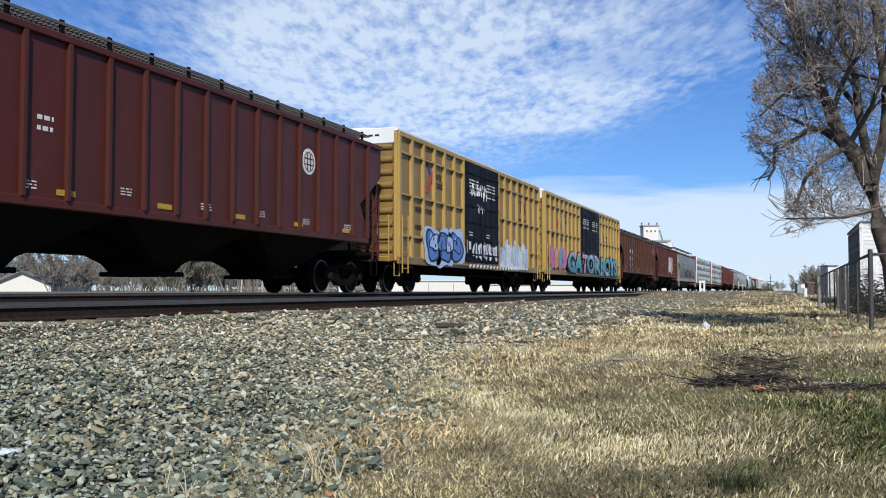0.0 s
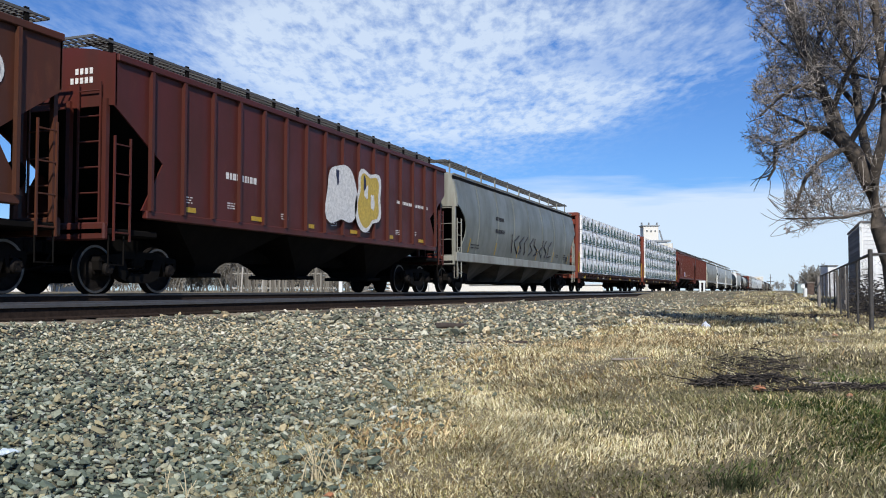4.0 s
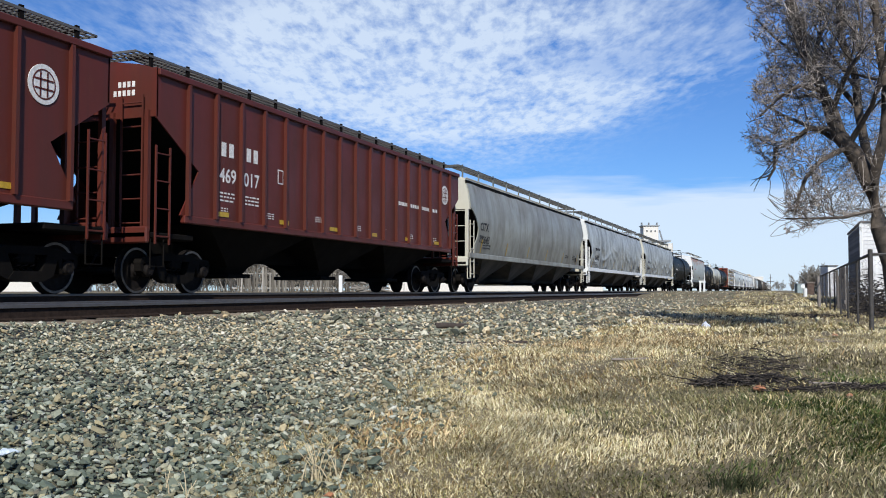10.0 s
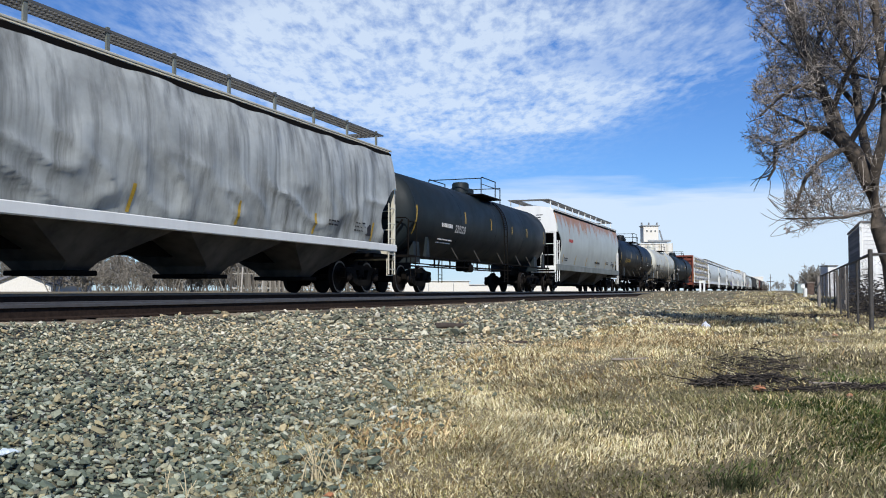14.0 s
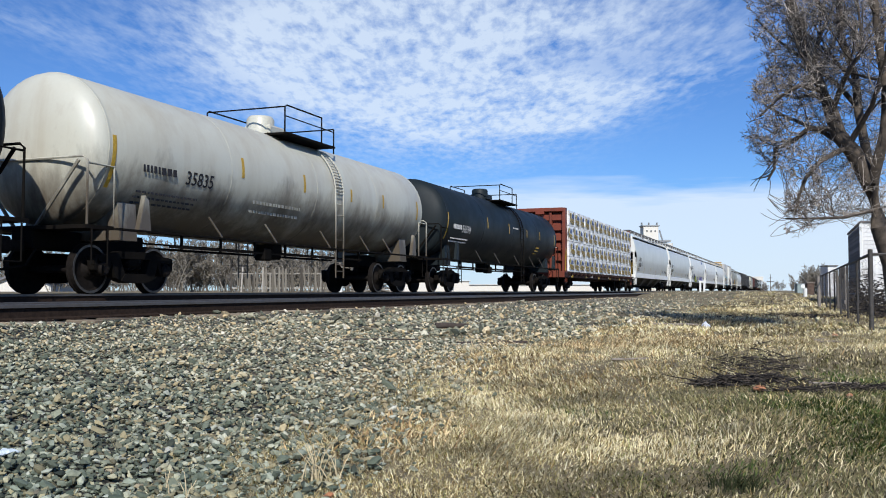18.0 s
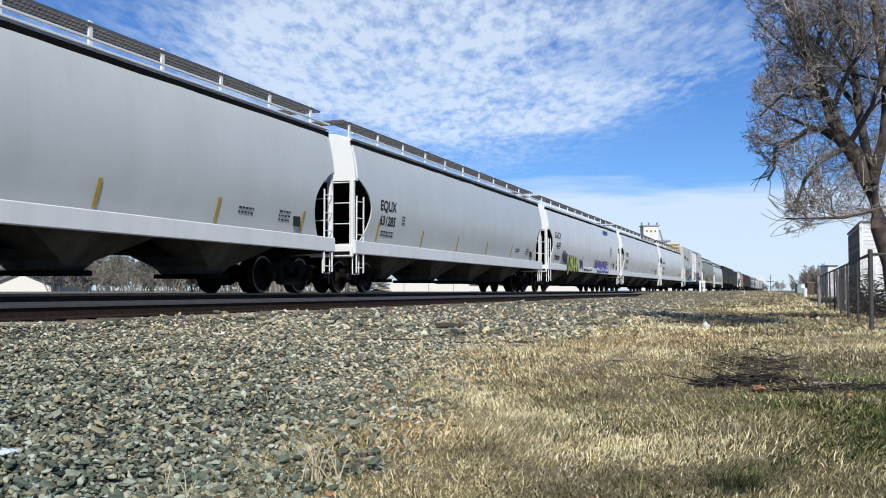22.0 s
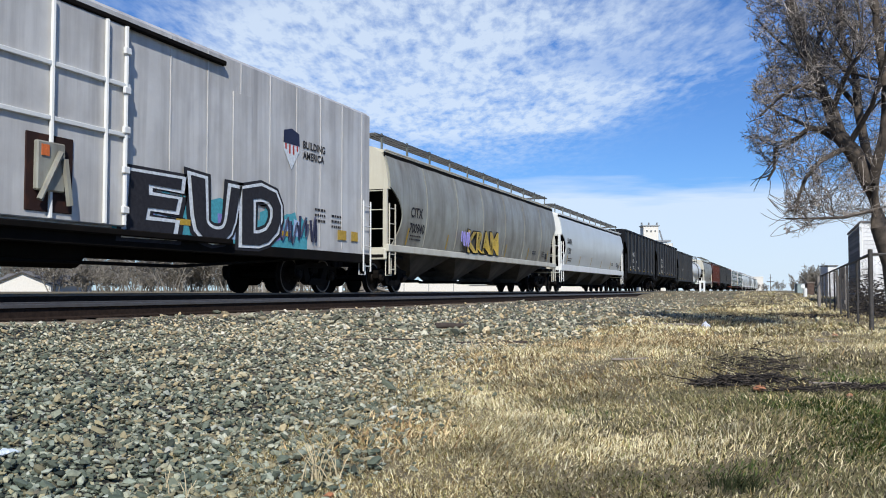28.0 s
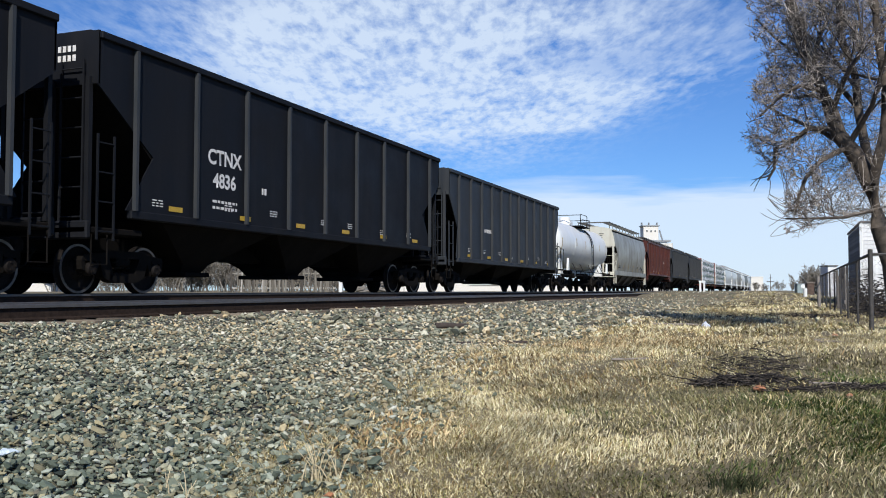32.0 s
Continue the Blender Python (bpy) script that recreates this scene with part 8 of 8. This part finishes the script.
def board_fence():
    x, y = spot(75, -13.2)
    f = thing("board_fence", "tall weathered board fence across the railway", "fence", at=pose(x, y, 0.8, 0, 0, TURN - 90))
    rnd = random.Random(4)
    bd = [Shape().box(0, 0, 1.0 + d, w, 0.025, 2.0 + 2 * d, 0.005).mesh("board", TANWOOD) for d, w in ((0, 0.15), (0.08, 0.11), (-0.22, 0.13))]
    for i in range(54):
        if rnd.random() < 0.22:
            continue
        part("board", bd[rnd.randrange(3)], None, f, at=pose(-4.3 + i * 0.16, rnd.uniform(0, 0.02), 0, 0, rnd.uniform(-4, 4), 0))
    for z in (0.4, 1.6):
        part("rail", Shape().box(0, 0.05, z, 8.7, 0.05, 0.1), TANWOOD, f)
    part("white_post", Shape().box(4.75, -0.1, 0.7, 0.3, 0.3, 1.5, 0.02), WHITE, f, "white painted end post")


TANWOOD = islands("tan_boards", [(0, (0.05, 0.042, 0.033)), (0.4, (0.13, 0.115, 0.09)), (0.8, (0.20, 0.18, 0.145)), (1, (0.42, 0.39, 0.34))], 0.9, 5, True)
board_fence()


def log_pile():
    x, y = spot(78, -6.2)
    t = thing("log_pile", "pile of cut branches and logs across the railway", "logs", at=pose(x, y, 0.85, 0, 0, TURN - 90))
    rnd = random.Random(8)
    for i in range(26):
        a = rnd.uniform(-0.4, 0.4)
        lx_, z = rnd.uniform(-1.4, 1.4), rnd.uniform(0.05, 0.8)
        ln = rnd.uniform(0.5, 1.3)
        part("log", Shape().tube([(lx_ - ln / 2, rnd.uniform(-0.5, 0.5), z - a * ln / 2), (lx_ + ln / 2, rnd.uniform(-0.5, 0.5), z + a * ln / 2)], rnd.uniform(0.05, 0.1), 7), TWIG_FAR, t)


log_pile()


def shrub_kind(seed, h, wide, cat="shrub"):
    """A leafless shrub of many stems."""
    rnd = random.Random(seed)
    items = [[] for _ in range(4)]
    for i in range(9):
        a, q = rnd.uniform(0, 6.3), rnd.uniform(0, wide * 0.3)
        b = rnd.uniform(0.1, 0.6)
        base = Vector((q * math.cos(a), q * math.sin(a), -0.1))
        top = base + Vector((math.sin(b) * math.cos(a) * h * 0.8, math.sin(b) * math.sin(a) * h * 0.8, h * math.cos(b) * rnd.uniform(0.6, 0.9)))
        mid = base.lerp(top, 0.5) + Vector((rnd.uniform(-0.2, 0.2), rnd.uniform(-0.2, 0.2), 0.1))
        lv = branch_tree(seed * 20 + i, [base, mid, top], 0.05, 3, (7, 6, 5), ((0.4, 1.0), (0.4, 1.1), (0.4, 1.2)), (0.45, 0.55, 0.55), 0.03, 0.3, None, thin=0.026, start=0.2)
        for k in range(4):
            items[k] += lv[k]
    return tubes_mesh("stem_mass", items[0] + items[1], 4, TWIG_FAR), tubes_mesh("crown", items[2] + items[3], 3, TWIG_FAR)


SHRUBS = [shrub_kind(s, h, w) for s, h, w in ((1, 4.6, 4.5), (2, 3.6, 4.0), (3, 5.2, 4.0))]


def plant(name, depth, side, k, label, cat="shrub", scale=1.0, base=0.86):
    x, y = spot(depth, side)
    t = thing(name, label, cat, "leafless shrubs along the far side", at=pose(x, y, base, 0, 0, depth * 77 % 360))
    t.scale = (scale, scale, scale)
    part("stem_mass", SHRUBS[k][0], None, t)
    o = part("crown", SHRUBS[k][1], None, t)
    o["kind"] = "stuff"


rnd0 = random.Random(77)
for i in range(36):
    d = rnd0.uniform(84, 112)
    px = -40 + i * 20 + rnd0.uniform(-12, 12)
    if px < 150:
        d = rnd0.uniform(128, 150)
    plant("leafless_shrub", d, (px - 784) / 1603 * d, i % 3, "grey-brown leafless shrub across the railway", scale=rnd0.uniform(0.75, 1.25))
for i in range(26):
    d = rnd0.uniform(80, 98)
    plant("leafless_shrub", d, (190 + i * 19 + rnd0.uniform(-6, 6) - 784) / 1603 * d, i % 3, "low dense leafless shrub across the railway", scale=rnd0.uniform(0.42, 0.6))
for i in range(14):
    d = rnd0.uniform(118, 150)
    plant("leafless_shrub", d, (-60 + i * 52 - 784) / 1603 * d, (i + 1) % 3, "tall grey leafless shrub behind the houses", scale=rnd0.uniform(1.3, 1.8))
plant("far_tree", 112, (1446 - 784) / 1603 * 112, 0, "rounded leafless tree beyond the fence", "tree", 0.9, 0.4)
plant("far_tree", 114, (1430 - 784) / 1603 * 114, 1, "rounded leafless tree beyond the fence", "tree", 0.85, 0.4)
plant("far_tree", 116, (1462 - 784) / 1603 * 116, 2, "rounded leafless tree beyond the fence", "tree", 0.75, 0.4)
for px, d, k in ((1452, 110, 1), (1438, 113, 2), (1460, 113, 0), (1446, 109, 2), (1424, 111, 0)):
    plant("far_tree", d, (px - 784) / 1603 * d, k, "rounded leafless tree beyond the fence", "tree", 0.66, 0.6)
for i in range(10):
    plant("far_tree", 420, (1335 + i * 22 - 784) / 1603 * 420, i % 3, "hazy leafless tree in the distance", "tree", 1.1, 0.3)
# yard buildings beyond the fence
x, y = spot(100, (1416 - 784) / 1603 * 100)
cab = thing("utility_cabinet", "grey-green equipment cabinet with a round white plate", "cabinet", at=pose(x, y, 0.5, 0, 0, TURN - 90))
part("body", Shape().box(0, 0, 0.55, 1.05, 0.8, 1.3, 0.06), plain("grey_green_enamel", (0.23, 0.28, 0.27), 0.6), cab)
part("lid", Shape().box(0, 0, 1.23, 1.12, 0.88, 0.07, 0.02), GALV, cab)
part("plate", Shape().turn_y([(-0.44, 0.22), (-0.40, 0.24), (-0.40, 0.0)], 14, 0.1, 0.95), WHITE, cab)
x, y = spot(60, (1473 - 784) / 1603 * 60)
hut = thing("white_hut", "narrow white hut beyond the fence", "hut", at=pose(x, y, 0.3, 0, 0, TURN - 90))
part("wall", Shape().box(0, 0.6, 1.15, 0.62, 1.2, 2.3, 0.01), SIDING, hut)
part("roof", Shape().box(0, 0.6, 2.34, 0.72, 1.35, 0.07, 0.01), SHINGLE, hut)
# A plain capped box added as stand-in for dark brown posts.
x, y = spot(75, (1432 - 784) / 1603 * 75)
post_block = thing("rusty_bin", "dark brown block standing in for posts beyond the fence", "bin", at=pose(x, y, 0.35, 0, 0, 20))
part("body", Shape().box(0, 0, 0.6, 0.5, 0.6, 1.3, 0.05), plain("dark_brown_post", (0.09, 0.06, 0.045), 0.9, 0.1, 0.4, 4), post_block)
part("lid", Shape().box(0, 0, 1.28, 0.56, 0.66, 0.08, 0.02), plain("brown_post_cap", (0.2, 0.16, 0.13), 0.8), post_block)
x, y = spot(52, (1424 - 784) / 1603 * 52)
wp = thing("white_barrel", "small white barrel standing on the grass", "barrel", at=pose(x, y, float(land(x, y)) - 0.02))
part("drum", Shape().tube([(0, 0, 0), (0, 0, 0.2), (0, 0, 0.5)], 0.11, 10), WHITE, wp, smooth=50)


def elevator():
    x, y = spot(400, (1152 - 784) / 1603 * 400)
    t = thing("grain_elevator", "tall pale concrete grain elevator far behind the train", "building", at=pose(x, y, 0.5, 0, 0, TURN))
    part("silo_block", Shape().box(0, -1.0, 10.5, 9, 14, 21, 0.1), STUCCO, t)
    for i in range(5):
        part("silo", Shape().tube([(-4.6, -7 + i * 3.0, 0), (-4.6, -7 + i * 3.0, 21.0)], 1.6, 14), STUCCO, t, smooth=50)
    part("gallery", Shape().box(0, -3.0, 22.2, 8, 10.0, 0.8, 0.05), GALV, t)
    part("head_house", Shape().box(0, 0.6, 25.2, 6.5, 6.6, 7.0, 0.1), STUCCO, t)
    part("head_house_cap", Shape().box(0, 0.6, 28.9, 7.2, 7.6, 0.5, 0.05), GALV, t)
    for yy in (-2.8, 0.8, 3.9):
        part("roof_vent", Shape().box(0, yy, 29.8, 1.2, 0.6, 1.4, 0.1), GALV, t)
    part("spout", Shape().tube([(-3.5, -3.0, 27.0), (-4.0, -4.2, 22.5)], 0.35, 8), GALV, t)
    for k in range(3):
        w = part("window", Shape().box(-3.28, -1.2 + 1.8 * k, 26.5, 0.08, 0.7, 1.0), WHITE, t)
        part("pane", Shape().box(-3.34, -1.2 + 1.8 * k, 26.5, 0.05, 0.55, 0.85), GLASS, w)


elevator()


def far_bits():
    x, y = spot(560, (1336 - 784) / 1603 * 560)
    b = thing("far_white_building", "white tall building far down the line", "building", at=pose(x, y, 0.5, 0, 0, TURN))
    part("wall", Shape().box(0, 0, 4.4, 7, 7.6, 8.8, 0.05), STUCCO, b)
    part("roof", Shape().box(0, 0, 8.95, 7.6, 8.2, 0.3, 0.05), WHITE, b)
    x, y = spot(900, (1363 - 784) / 1603 * 900)
    p = thing("power_pole", "tall wooden power pole with a cross-arm in the distance", "power pole", at=pose(x, y, 0.4, 0, 0, TURN))
    part("pole", Shape().tube([(0, 0, -0.3), (0, 0, 16.5)], 0.35, 8, 0.25), DARKSTEEL, p)
    part("cross_arm", Shape().box(0, 0, 9.3, 0.4, 7.4, 0.7), DARKSTEEL, p)
    part("cross_arm", Shape().box(0, 0, 13.0, 0.4, 3.6, 0.5), DARKSTEEL, p)
    for yy in (-3.2, 3.2):
        part("insulator", Shape().box(0, yy, 9.9, 0.4, 0.4, 0.7), GALV, p)


far_bits()


# ---- movement ----
def motions():
    """The whole train rolls by at an even speed; its wheels turn with it."""
    times = [4.0 * i for i in range(9)]
    for ob in CARS + BUNDLES:
        p, turned = ob.matrix_basis.translation.copy(), ob.matrix_basis.to_euler().z
        walk(ob, [(t, pose(p.x - SPEED * t, p.y, p.z, 0, 0, math.degrees(turned))) for t in times])
    # every wheelset keeps the same place in its truck as its like, so the two sets of keys serve all
    step = 1.0 / FPS
    firsts = {}
    for w in WHEELSETS:
        dx = round(w.matrix_basis.translation.x, 2)
        if dx not in firsts:
            walk(w, [(i * step, pose(dx, 0, WHEEL_R, 0, -math.degrees(SPEED / WHEEL_R * i * step), 0)) for i in range(int(32 * FPS) + 1)])
            firsts[dx] = w.animation_data
        else:
            w.rotation_mode = "QUATERNION"
            keys = w.animation_data_create()
            keys.action = firsts[dx].action
            keys.action_slot = firsts[dx].action_slot


motions()
